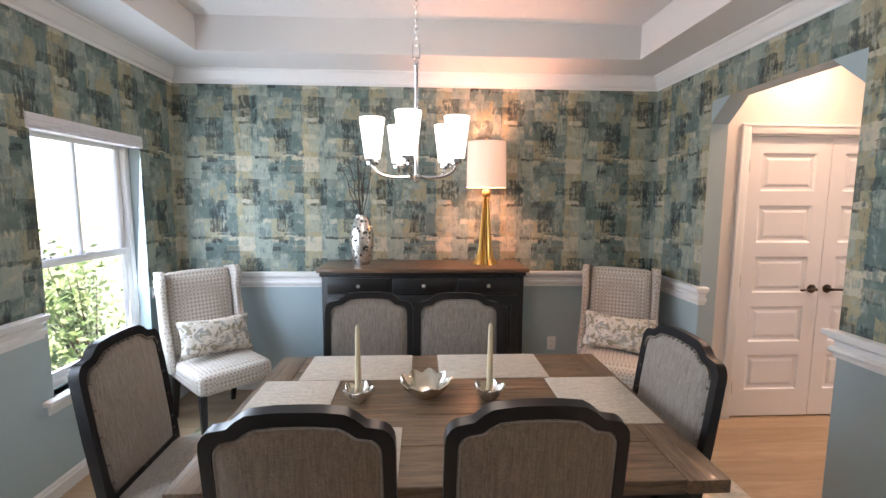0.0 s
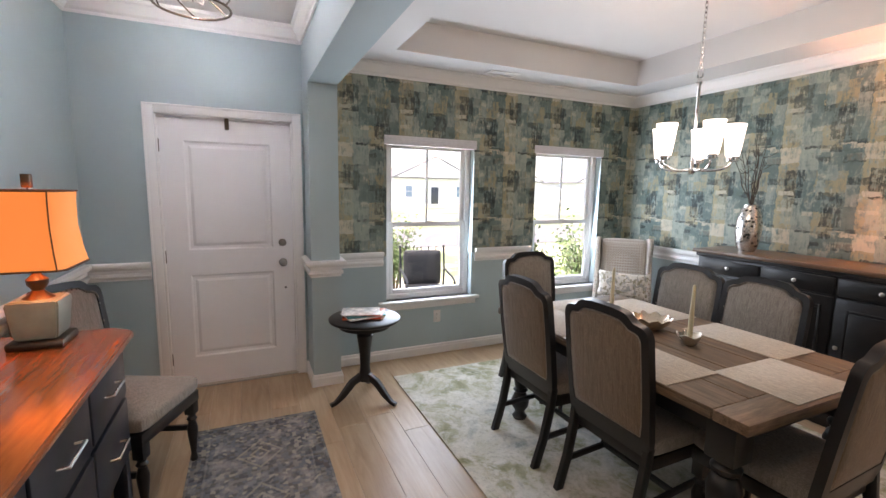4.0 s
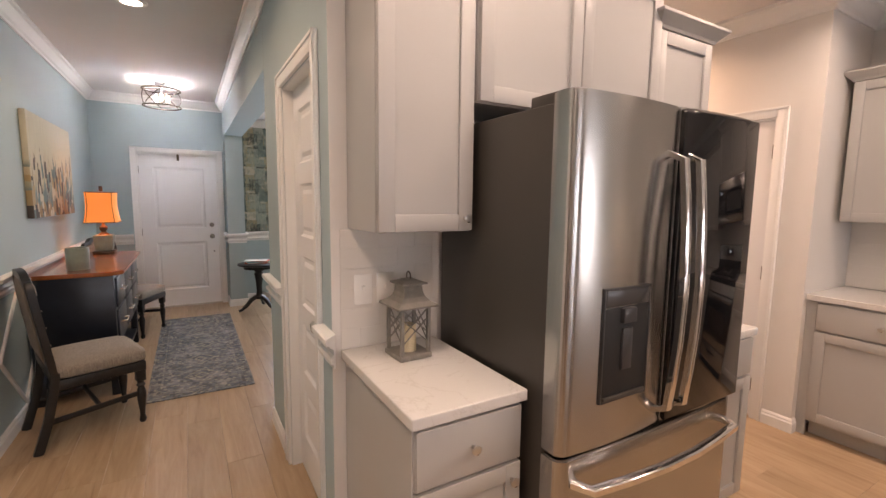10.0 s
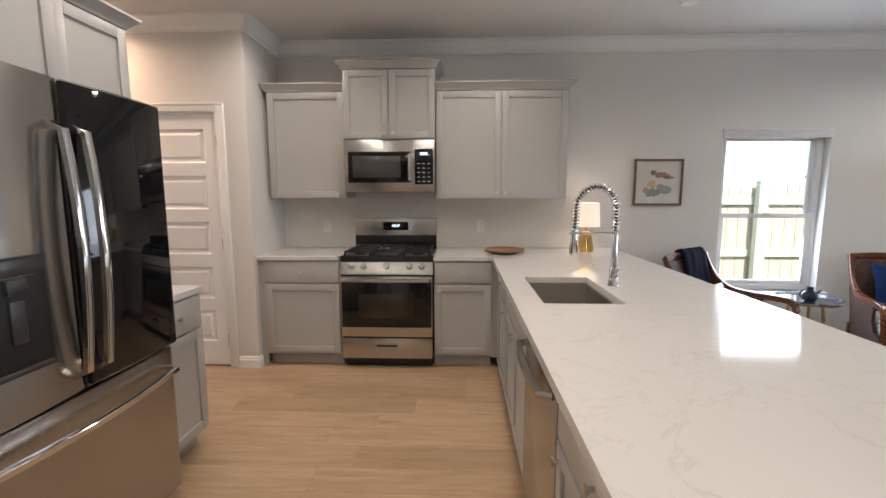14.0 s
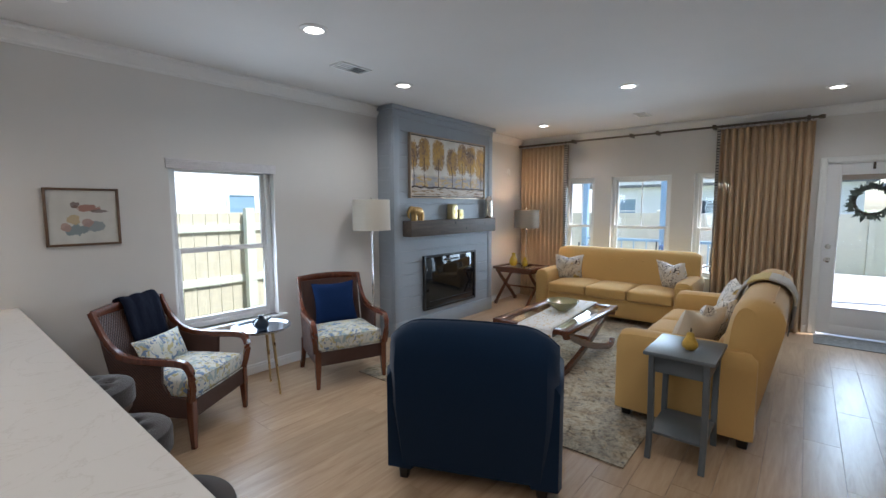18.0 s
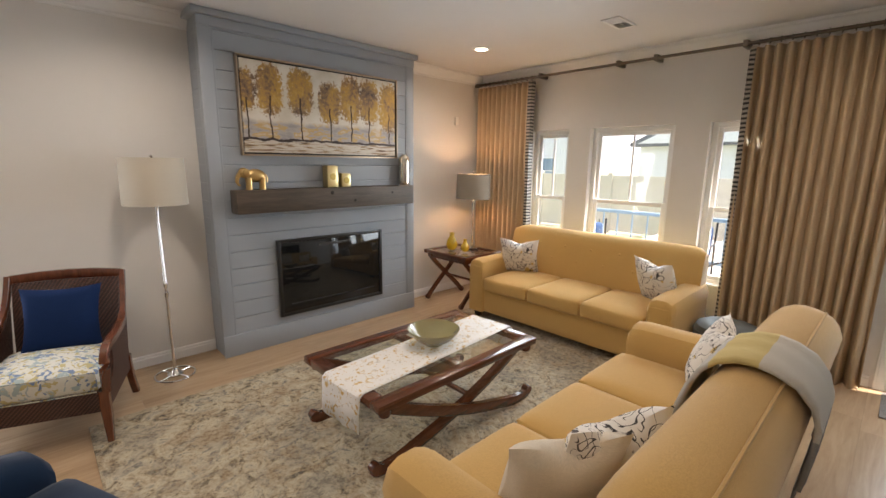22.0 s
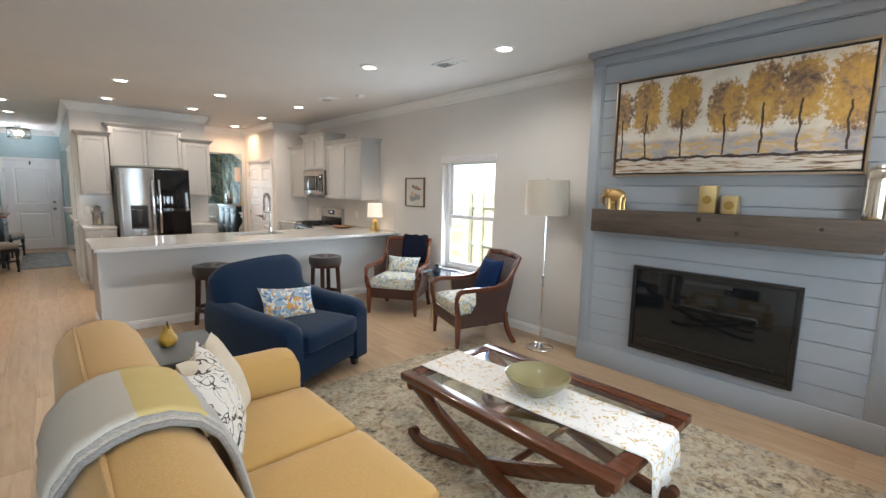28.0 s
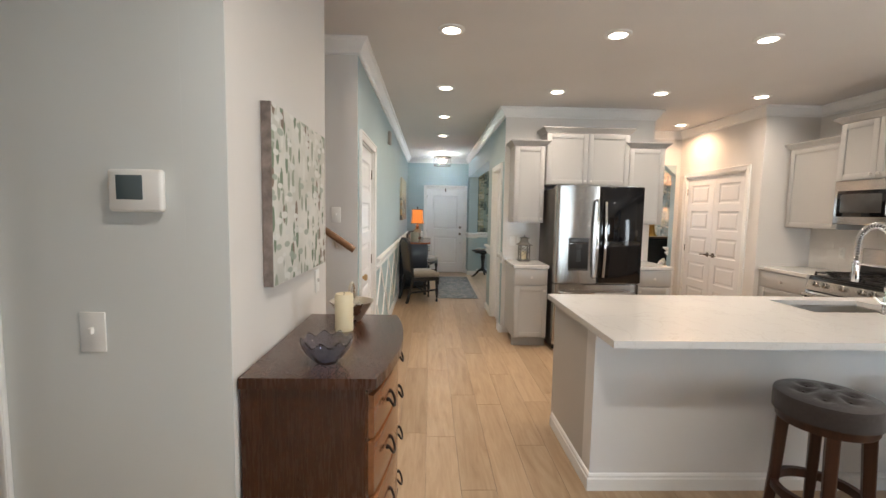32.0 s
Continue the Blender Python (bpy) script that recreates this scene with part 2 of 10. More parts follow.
# ---------------------------------------------------------------- kit
def thing(name, label, category, m=None, group="", kind=""):
    ob = new(name)
    ob.empty_display_size = 0.1
    if m is not None:
        ob.matrix_basis = m
    return tagged(ob, label, category, group, kind)


def link(name, bm, mats, parent=None, label="", smooth=False, m=None):
    me = bpy.data.meshes.new(name)
    bm.normal_update()
    bm.to_mesh(me)
    bm.free()
    for mat in mats if isinstance(mats, (list, tuple)) else (mats,):
        me.materials.append(mat)
    if smooth:
        me.shade_smooth()
        me.set_sharp_from_angle(angle=radians(42))
    ob = new(name, me)
    if parent is not None:
        ob.parent = parent
    if m is not None:
        ob.matrix_basis = m
    if label:
        ob["label"] = label
    return ob


def part(name, bm, mat, parent, label="", smooth=True, m=None):
    return link(name, bm, mat, parent, label, smooth, m)


def struct(name, bm, mat, label, category, smooth=False):
    return tagged(link(name, bm, mat, None, "", smooth), label, category, "", "structure")


def solo(name, bm, mat, label, category, m=None, group="", smooth=True):
    return tagged(link(name, bm, mat, None, "", smooth, m), label, category, group)


def clone(ob, parent, m=None, name=None):
    o = new(name or ob.name, ob.data)
    o.parent = parent
    if m is not None:
        o.matrix_basis = m
    for key in ("label",):
        if key in ob:
            o[key] = ob[key]
    return o


def B():
    return bmesh.new()


def box(bm, x0, x1, y0, y1, z0, z1, bev=0.0, seg=2, mi=0):
    m = Matrix.LocRotScale(((x0 + x1) / 2, (y0 + y1) / 2, (z0 + z1) / 2), None, (x1 - x0, y1 - y0, z1 - z0))
    if bev > 0:
        t = bmesh.new()
        bmesh.ops.create_cube(t, size=1, matrix=m)
        bmesh.ops.bevel(t, geom=t.edges[:], offset=min(bev, 0.49 * min(x1 - x0, y1 - y0, z1 - z0)), segments=seg, profile=0.5, affect="EDGES")
        merge(bm, t, None, mi)
        return bm
    r = bmesh.ops.create_cube(bm, size=1, matrix=m)
    if mi:
        for f in {f for v in r["verts"] for f in v.link_faces}:
            f.material_index = mi
    return bm


def merge(bm, t, m=None, mi=None):
    if m is not None:
        t.transform(m)
    at = {}
    for v in t.verts:
        at[v] = bm.verts.new(v.co)
    for f in t.faces:
        try:
            g = bm.faces.new([at[v] for v in f.verts])
            g.material_index = f.material_index if mi is None else mi
            g.smooth = f.smooth
        except ValueError:
            pass
    t.free()
    return bm


def cube(x0, x1, y0, y1, z0, z1, bev=0.004, seg=2):
    return box(B(), x0, x1, y0, y1, z0, z1, bev, seg)


def lathe(bm, profile, n=24, cx=0.0, cy=0.0, mi=0, caps=True):
    """Turns a profile of (radius, height) round the z axis."""
    rings = []
    for r, z in profile:
        if r < 1e-5:
            rings.append([bm.verts.new((cx, cy, z))])
        else:
            rings.append([bm.verts.new((cx + r * math.cos(2 * math.pi * k / n), cy + r * math.sin(2 * math.pi * k / n), z)) for k in range(n)])
    for a, b in zip(rings, rings[1:]):
        for k in range(n):
            q = [a[k % len(a)], a[(k + 1) % len(a)], b[(k + 1) % len(b)], b[k % len(b)]]
            q = [v for i, v in enumerate(q) if v not in q[:i]]
            if len(q) > 2:
                bm.faces.new(q).material_index = mi
    for ring, flip in ((rings[0], True), (rings[-1], False)):
        if len(ring) > 1 and caps and profile[0] != profile[-1]:
            bm.faces.new(ring[::-1] if flip else ring).material_index = mi
    return bm


def loft(bm, rings, closed=True, caps=True, mi=0):
    """Skins rings of equally many points."""
    vs = [[bm.verts.new(p) for p in ring] for ring in rings]
    n = len(vs[0])
    for a, b in zip(vs, vs[1:]):
        for k in range(n if closed else n - 1):
            bm.faces.new((a[k], a[(k + 1) % n], b[(k + 1) % n], b[k])).material_index = mi
    if caps and closed:
        bm.faces.new(vs[0][::-1]).material_index = mi
        bm.faces.new(vs[-1]).material_index = mi
    return bm


def tube(bm, pts, r, n=10, mi=0, caps=True):
    """A round bar along points; r is one radius or one for each point."""
    pts = [Vector(p) for p in pts]
    rs = [r] * len(pts) if not isinstance(r, (list, tuple)) else r
    rings, up = [], None
    for k, p in enumerate(pts):
        d = (pts[min(k + 1, len(pts) - 1)] - pts[max(k - 1, 0)]).normalized()
        if up is None:
            up = Vector((0, 0, 1)) if abs(d.z) < 0.9 else Vector((1, 0, 0))
        side = d.cross(up).normalized()
        up = side.cross(d).normalized()
        rings.append([p + rs[k] * (math.cos(a) * side + math.sin(a) * up) for a in (2 * math.pi * j / n for j in range(n))])
    return loft(bm, rings, True, caps, mi)


def bar(bm, pts, w, h, up=(0, 0, 1), mi=0):
    """A flat bar along points: w across, h along up."""
    pts = [Vector(p) for p in pts]
    rings = []
    for k, p in enumerate(pts):
        d = (pts[min(k + 1, len(pts) - 1)] - pts[max(k - 1, 0)]).normalized()
        s = d.cross(Vector(up)).normalized()
        u = s.cross(d).normalized()
        ww = w[k] if isinstance(w, (list, tuple)) else w
        hh = h[k] if isinstance(h, (list, tuple)) else h
        c = 0.22
        rings.append([p + s * ww / 2 * a + u * hh / 2 * b for a, b in ((-1, -1 + c), (-1 + c, -1), (1 - c, -1), (1, -1 + c), (1, 1 - c), (1 - c, 1), (-1 + c, 1), (-1, 1 - c))])
    return loft(bm, rings, True, True, mi)


def curve(p0, p1, p2, p3, n=12):
    out = []
    for k in range(n + 1):
        t = k / n
        a, b, c, d = (1 - t) ** 3, 3 * t * (1 - t) ** 2, 3 * t * t * (1 - t), t ** 3
        out.append(Vector(p0) * a + Vector(p1) * b + Vector(p2) * c + Vector(p3) * d)
    return out


def prism(bm, poly, axis, a, b, mi=0):
    """A flat outline pushed along an axis from a to b. Outline in (y, z), (x, z) or (x, y)."""
    def at(p, v):
        return {"x": (v, p[0], p[1]), "y": (p[0], v, p[1]), "z": (p[0], p[1], v)}[axis]
    lo, hi = [bm.verts.new(at(p, a)) for p in poly], [bm.verts.new(at(p, b)) for p in poly]
    fs = [bm.faces.new(lo[::-1]), bm.faces.new(hi)]
    n = len(poly)
    for k in range(n):
        fs.append(bm.faces.new((lo[k], lo[(k + 1) % n], hi[(k + 1) % n], hi[k])))
    for f in fs:
        f.material_index = mi
    bmesh.ops.recalc_face_normals(bm, faces=fs)
    return bm


def soft_block(bm, x0, x1, y0, y1, z0, z1, r=0.05, bulge=(0.0, 0.0, 0.0), n=7, mi=0, wob=0.0):
    """An upholstered block: rounded edges and faces that bulge outwards."""
    t = bmesh.new()
    bmesh.ops.create_cube(t, size=2)
    bmesh.ops.subdivide_edges(t, edges=t.edges[:], cuts=n, use_grid_fill=True)
    hx, hy, hz = (x1 - x0) / 2, (y1 - y0) / 2, (z1 - z0) / 2
    c = Vector(((x0 + x1) / 2, (y0 + y1) / 2, (z0 + z1) / 2))
    h = Vector((hx, hy, hz))
    rr = min(r, 0.98 * min(h))
    for v in t.verts:
        u = v.co.copy()
        p = Vector([math.copysign(hh * abs(uu) ** 0.8, uu) for hh, uu in zip(h, u)])
        q = Vector([max(-hh + rr, min(hh - rr, a)) for hh, a in zip(h, p)])
        d = p - q
        if d.length > 1e-9:
            p = q + d.normalized() * rr
        for a in range(3):
            b, e = (a + 1) % 3, (a + 2) % 3
            p[a] += math.copysign(bulge[a], u[a]) * (abs(u[a]) ** 3) * (1 - u[b] ** 2) * (1 - u[e] ** 2)
        if wob:
            p += Vector(noise.noise_vector((p + c) * 6)) * wob
        v.co = p + c
    for f in t.faces:
        f.smooth = True
    return merge(bm, t, None, mi)


def pillow(bm, w, h, t, m, n=14, mi=0, ears=0.12, chop=0.0):
    """A scatter cushion with drawn-out corners, standing on its long edge in the local x z plane; chop dents its top edge."""
    front, back = {}, {}
    for i in range(n + 1):
        for j in range(n + 1):
            u, v = -1 + 2 * i / n, -1 + 2 * j / n
            k = (1 - u * u) * (1 - v * v)
            pull = 1 - ears * ((1 - u * u) * abs(v) ** 3 + (1 - v * v) * abs(u) ** 3)
            x, z = u * w / 2 * (1 - ears * (1 - v * v) * abs(u) ** 2 * 0.9), v * h / 2 * (1 - ears * (1 - u * u) * abs(v) ** 2 * 0.9)
            if v > 0:
                z -= chop * h * (v ** 2) * math.exp(-(u / 0.38) ** 2)
            d = t / 2 * max(k, 0) ** 0.42
            d *= 1 + 0.10 * noise.noise(Vector((u * 2.1, v * 2.1, w * 9 + h)))
            front[i, j] = bm.verts.new(m @ Vector((x, -d, z)))
            back[i, j] = front[i, j] if i in (0, n) or j in (0, n) else bm.verts.new(m @ Vector((x, d, z)))
    for i in range(n):
        for j in range(n):
            for side, flip in ((front, False), (back, True)):
                q = [side[i, j], side[i + 1, j], side[i + 1, j + 1], side[i, j + 1]]
                f = bm.faces.new(q[::-1] if flip else q)
                f.material_index, f.smooth = mi, True
    return bm


def torus(bm, R, r, m=None, n=32, k=10, mi=0):
    pts = [[Vector(((R + r * math.cos(2 * math.pi * b / k)) * math.cos(2 * math.pi * a / n), (R + r * math.cos(2 * math.pi * b / k)) * math.sin(2 * math.pi * a / n), r * math.sin(2 * math.pi * b / k))) for b in range(k)] for a in range(n)]
    vs = [[bm.verts.new(m @ p if m is not None else p) for p in ring] for ring in pts]
    for a in range(n):
        for b in range(k):
            f = bm.faces.new((vs[a][b], vs[(a + 1) % n][b], vs[(a + 1) % n][(b + 1) % k], vs[a][(b + 1) % k]))
            f.material_index, f.smooth = mi, True
    return bm


def ball(bm, r, m, mi=0, n=12):
    t = bmesh.new()
    bmesh.ops.create_uvsphere(t, u_segments=n, v_segments=max(6, n * 2 // 3), radius=r)
    for f in t.faces:
        f.smooth = True
    return merge(bm, t, m, mi)


def text_mesh(body, size, depth=0.0005):
    cu = bpy.data.curves.new("text", "FONT")
    cu.body, cu.size, cu.extrude, cu.align_x, cu.align_y = body, size, depth, "CENTER", "CENTER"
    ob = bpy.data.objects.new("text", cu)
    scene.collection.objects.link(ob)
    bpy.context.view_layer.update()
    me = bpy.data.meshes.new_from_object(ob.evaluated_get(bpy.context.evaluated_depsgraph_get()))
    bpy.data.objects.remove(ob)
    return me


# ---------------------------------------------------------------- plan (metres)
XF, XR, YE, CZ = -1.94, 13.33, 3.87, 2.74      # front wall, rear wall, side wall, ceiling
YH, YHR = -1.10, 0.34                          # hall: its two walls
XD, XK, YP = 1.91, 3.32, 3.235                  # dining side wall, kitchen back wall, pantry wall
XP = 3.69                                     # end of the pantry wall
DSZ = 2.57                                     # dining soffit
T = 0.12


def wall_x(bm, x0, x1, y0, y1, holes=(), z0=0.0, z1=CZ, mi=0):
    """A wall whose run is along y, between x0 and x1, with holes (ya, yb, za, zb)."""
    ys = sorted({y0, y1, *(h[0] for h in holes), *(h[1] for h in holes)})
    for a, b in zip(ys, ys[1:]):
        cuts = sorted((h[2], h[3]) for h in holes if h[0] <= a + 1e-6 and h[1] >= b - 1e-6)
        z = z0
        for c, d in cuts:
            if c > z + 1e-4:
                box(bm, x0, x1, a, b, z, min(c, z1), mi=mi)
            z = max(z, d)
        if z < z1 - 1e-4:
            box(bm, x0, x1, a, b, z, z1, mi=mi)
    return bm


def wall_y(bm, y0, y1, x0, x1, holes=(), z0=0.0, z1=CZ, mi=0):
    t = wall_x(B(), y0, y1, x0, x1, holes, z0, z1)
    for v in t.verts:
        v.co.x, v.co.y = v.co.y, v.co.x
    for f in t.faces:
        f.normal_flip()
    return merge(bm, t, None, mi)


FDOOR = (-0.645, 0.265, 0.0, 2.04)             # front door hole (y, z)
DW1, DW2 = (1.03, 1.88, 0.54, 1.985), (2.58, 3.43, 0.54, 1.985)
LW = (7.65, 8.555, 0.53, 1.96)                  # side window of the living room (x, z)
RW = ((2.55, 3.05, 0.55, 2.03), (1.43, 2.29, 0.55, 2.03), (0.66, 1.14, 0.55, 2.03))
RDOOR = (-1.07, -0.25, 0.0, 2.08)
CLOSET, PANTRY, STAIRDOOR, BATH = (2.48, 3.13, 0.0, 2.04), (2.235, 3.455, 0.0, 2.04), (4.36, 5.16, 0.0, 2.04), (-2.60, -1.83, 0.0, 2.04)

struct("wall_front", wall_x(B(), XF - 0.16, XF, YH - T, YE + 0.16, [FDOOR, DW1, DW2], z1=3.0), BLUE_WALL, "blue-grey painted front wall with door and windows", "wall")
struct("wall_side", wall_y(B(), YE, YE + 0.16, XF, XR + 0.16, [LW], z1=3.0), BEIGE_WALL, "long warm off-white outside wall with one window", "wall")
struct("wall_rear", wall_x(B(), XR, XR + 0.16, -1.4, YE, [RDOOR, *RW]), BEIGE_WALL, "warm off-white rear wall with three windows and a door", "wall")
struct("wall_hall", wall_y(B(), YH - T, YH, XF, 5.28, [STAIRDOOR]), BLUE_WALL, "blue-grey hall wall with diamond mouldings under a rail", "wall")
struct("wall_closet", wall_y(B(), YHR, YHR + 0.21, XD + T, XK - 0.004, [CLOSET]), BLUE_WALL, "blue-grey hall wall with a white closet door", "wall")
bm = box(B(), XF + 0.001, -1.62, YHR + 0.01, YHR + 0.22, 0, 2.29)
box(bm, XF + 0.001, XD, YHR + 0.01, YHR + 0.22, 2.29, 2.86)
struct("wall_beam", bm, BLUE_WALL, "blue-grey painted column and beam over the dining opening", "beam")
bm = wall_x(B(), XD, XD + T, YHR, YE, [(2.15, 3.17, 0, 2.24)], z1=2.9)
for a, s in ((2.15, 1), (3.17, -1)):
    prism(bm, [(a, 2.24), (a + s * 0.17, 2.24), (a, 2.09)], "x", XD, XD + T)
struct("wall_dining", bm, BLUE_WALL, "dining wall with a clipped-corner opening to a passage", "wall")
bm = wall_x(B(), XD + T, XD + T + 0.004, 0.55, YP, [(2.149, 3.171, 0, 2.241)])
wall_y(bm, 2.03, 2.15, XD + T + 0.004, XK)
struct("wall_passage", bm, BEIGE_WALL, "plain off-white passage wall beside the cabinets", "wall")
struct("wall_closet_end", box(B(), XK - 0.004, XK, YHR, YHR + 0.21, 0, CZ), BEIGE_WALL, "off-white end of the closet wall", "wall")
struct("wall_kitchen", wall_x(B(), XK - T, XK, YHR + 0.21, 2.03), BEIGE_WALL, "off-white kitchen wall behind the refrigerator", "wall")
bm = wall_y(B(), YP, YP + T, XD + T, XP, [PANTRY])
wall_x(bm, XP - T, XP, YP + T, YE)
struct("wall_pantry", bm, BEIGE_WALL, "off-white pantry wall with double doors", "wall")
struct("wall_pantry_back", wall_y(B(), YP + 0.5, YP + 0.56, XD + T, 3.6), BEIGE_WALL, "plain wall inside the pantry", "wall")
bm = wall_y(B(), -1.24, -1.12, 6.22, 7.37 - 0.004)
struct("wall_dresser", bm, BEIGE_WALL, "off-white wall behind the dresser", "wall")
bm = wall_x(B(), 7.37 - T, 7.37, -4.2, -1.242, [BATH])
struct("wall_thermostat", bm, GREY_WALL, "pale grey-green wall with a thermostat", "wall")
struct("wall_thermostat_edge", box(B(), 7.366, 7.37, -1.2419, -1.12, 0, CZ), GREY_WALL, "pale grey-green wall corner", "wall")
struct("wall_stair", wall_x(B(), 5.16, 5.28, -4.2, YH - T), BEIGE_WALL, "off-white stair wall with a handrail", "wall")
struct("wall_stair_edge", box(B(), 5.28, 5.283, YH - T, YH, 0, CZ), BEIGE_WALL, "off-white end of the hall wall by the stairs", "wall")
struct("wall_stair_far", wall_x(B(), 6.22, 6.34, -4.2, -1.24), BEIGE_WALL, "off-white stair wall", "wall")
struct("wall_living", wall_y(B(), -1.24, -1.12, 8.55, XR), BEIGE_WALL, "off-white living room wall behind the display cabinet", "wall")
struct("wall_niche", wall_x(B(), 8.55, 8.67, -4.2, -1.24), BEIGE_WALL, "off-white niche wall", "wall")
struct("wall_end", wall_y(B(), -4.32, -4.2, 3.0, 8.67), BEIGE_WALL, "plain wall that closes the side rooms", "wall")
bm = wall_y(B(), -1.9, -1.82, XF, 5.16)
struct("wall_closed", bm, BEIGE_WALL, "plain wall behind the stair door", "wall")

# wallpaper and rail-high paint in the dining room
PAPER = Nodes("painted patchwork wallpaper")
n = PAPER
sep = n.add("ShaderNodeSeparateXYZ")
n.wire(n.world(), sep.inputs[0])
warp = n.noise(n.world(), 14.0, 6, 0.75)
u = n.math("ADD", n.math("ADD", sep.outputs[0], sep.outputs[1]), n.math("MULTIPLY_ADD", warp.outputs["Fac"], 0.07, -0.035))
z = n.math("ADD", sep.outputs[2], n.math("MULTIPLY_ADD", n.noise(n.world(scale=(1.3, 1.3, 1.3)), 16.0, 6, 0.75).outputs["Fac"], 0.05, -0.025))
u = n.math("WRAP", u, 0.53, 0.0)
z = n.math("WRAP", z, 0.64, 0.0)


def strokes(wide, tall, upright, seed):
    """Ragged brush dabs laid in staggered rows; gives one random grey for each dab."""
    c = n.add("ShaderNodeCombineXYZ")
    n.wire(n.math("ADD", z if upright else u, seed), c.inputs[0])
    n.wire(n.math("ADD", u if upright else z, seed * 0.7), c.inputs[1])
    v = n.add("ShaderNodeTexBrick", offset=0.37, offset_frequency=2, squash=0.72, squash_frequency=3)
    v.inputs["Color1"].default_value, v.inputs["Color2"].default_value = (0, 0, 0, 1), (1, 1, 1, 1)
    v.inputs["Scale"].default_value, v.inputs["Mortar Size"].default_value = 1.0, 0.0
    v.inputs["Brick Width"].default_value, v.inputs["Row Height"].default_value = (tall, wide) if upright else (wide, tall)
    n.wire(c.outputs[0], v.inputs["Vector"])
    return v.outputs["Color"]


CREAM, TEAL, MIST, DARK, OLIVE, BLUE = (0.57, 0.505, 0.375), (0.10, 0.152, 0.138), (0.33, 0.375, 0.32), (0.018, 0.030, 0.030), (0.38, 0.325, 0.19), (0.155, 0.23, 0.22)
cloud = n.noise(n.world(scale=(1, 1, 0.7)), 8.0, 5, 0.65, 0.6)
c = n.ramp(cloud.outputs["Fac"], [(0.33, DARK), (0.41, TEAL), (0.49, BLUE), (0.56, MIST), (0.66, CREAM)])
wash = n.noise(n.world(scale=(30, 30, 5)), 2.0, 5, 0.7)
edge = n.noise(n.world(), 20.0, 5, 0.75)


def lay(c, pick, least, colour, most=0.9, dry=(0.40, 0.52)):
    """Lays the dabs above one grey over c, thin where the brush ran dry."""
    d = n.ramp(n.math("MULTIPLY_ADD", wash.outputs["Fac"], 0.5, n.math("MULTIPLY", edge.outputs["Fac"], 0.5)), [(dry[0], (0.05, 0.05, 0.05)), (dry[1], (1, 1, 1))])
    on = n.ramp(pick, [(least - 0.02, (0, 0, 0)), (least, (1, 1, 1))])
    return n.mix(n.math("MULTIPLY", n.math("MULTIPLY", on, d), most), c, colour)


bars = strokes(0.1325, 0.32, True, 0.0)
c = lay(c, bars, 0.0, n.ramp(bars, [(0.0, TEAL), (0.20, OLIVE), (0.38, BLUE), (0.52, MIST), (0.64, OLIVE), (0.76, CREAM), (0.92, TEAL)], "CONSTANT"), 0.88)
blot = strokes(0.1325, 0.213, True, 0.31)
c = lay(c, blot, 0.66, n.ramp(blot, [(0.6, MIST), (0.76, DARK), (0.88, TEAL), (0.95, CREAM)], "CONSTANT"), 0.85, (0.45, 0.53))
slim = strokes(0.0663, 0.16, True, 0.77)
c = lay(c, slim, 0.70, n.ramp(slim, [(0.7, DARK), (0.76, OLIVE), (0.86, MIST), (0.94, TEAL)], "CONSTANT"), 0.8, (0.44, 0.55))
low = strokes(0.1767, 0.0533, False, 0.188)
c = lay(c, low, 0.83, DARK, 0.75, (0.44, 0.54))
dash = strokes(0.1767, 0.0533, False, 0.17)
c = lay(c, dash, 0.92, CREAM, 0.8, (0.42, 0.50))
speck = strokes(0.106, 0.032, False, 0.53)
c = lay(c, speck, 0.93, n.ramp(speck, [(0.8, (0.53, 0.49, 0.38)), (0.96, DARK)], "CONSTANT"), 0.9)
haze = n.noise(n.world(), 3.0, 4, 0.6)
c = n.mix(n.ramp(haze.outputs["Fac"], [(0.45, (0, 0, 0)), (0.75, (0.35, 0.35, 0.35))]), c, MIST)
brush = wash
n.bump(brush.outputs["Fac"], 0.06, 0.002)
PAPER = n.set(c, 0.62)
SH = 0.003
PZ = 0.955
bm = wall_x(B(), XF, XF + SH, YHR + 0.222, YE, [DW1, DW2], PZ, DSZ)
wall_y(bm, YE - SH, YE, XF + SH, XD - SH, (), PZ, DSZ)
wall_x(bm, XD - SH, XD, YHR + 0.0, YE, [(2.15, 3.17, 0, 2.24)], PZ, DSZ)
struct("wallpaper", bm, PAPER, "teal, cream and blue brushstroke patchwork wallpaper", "wallpaper")
bm = wall_y(B(), YE - SH, YE, XF + SH, XD - SH, (), 0, PZ)
struct("wall_dado", bm, BLUE_WALL, "blue-grey painted dado under the chair rail", "wall")

# ceilings
bm = box(B(), XF, XD + T, YH - T, YHR + 0.1, CZ, CZ + 0.1)
box(bm, XD + T, XR + 0.1, -4.3, YE + 0.1, CZ, CZ + 0.1)
struct("ceiling", bm, CEIL, "flat white painted ceiling with recessed lights", "ceiling")
bm = B()
SX0, SX1, SY0, SY1 = -1.52, 1.53, 0.98, 3.42
for a in ((XF, SX0, YHR + 0.2, YE), (SX1, XD, YHR + 0.2, YE), (SX0, SX1, YHR + 0.2, SY0), (SX0, SX1, SY1, YE)):
    box(bm, *a, DSZ, 2.80)
box(bm, XF, XD + T, YHR + 0.2, YE, 2.80, 2.90)
struct("ceiling_tray", bm, CEIL, "white tray ceiling with a dropped border", "ceiling")
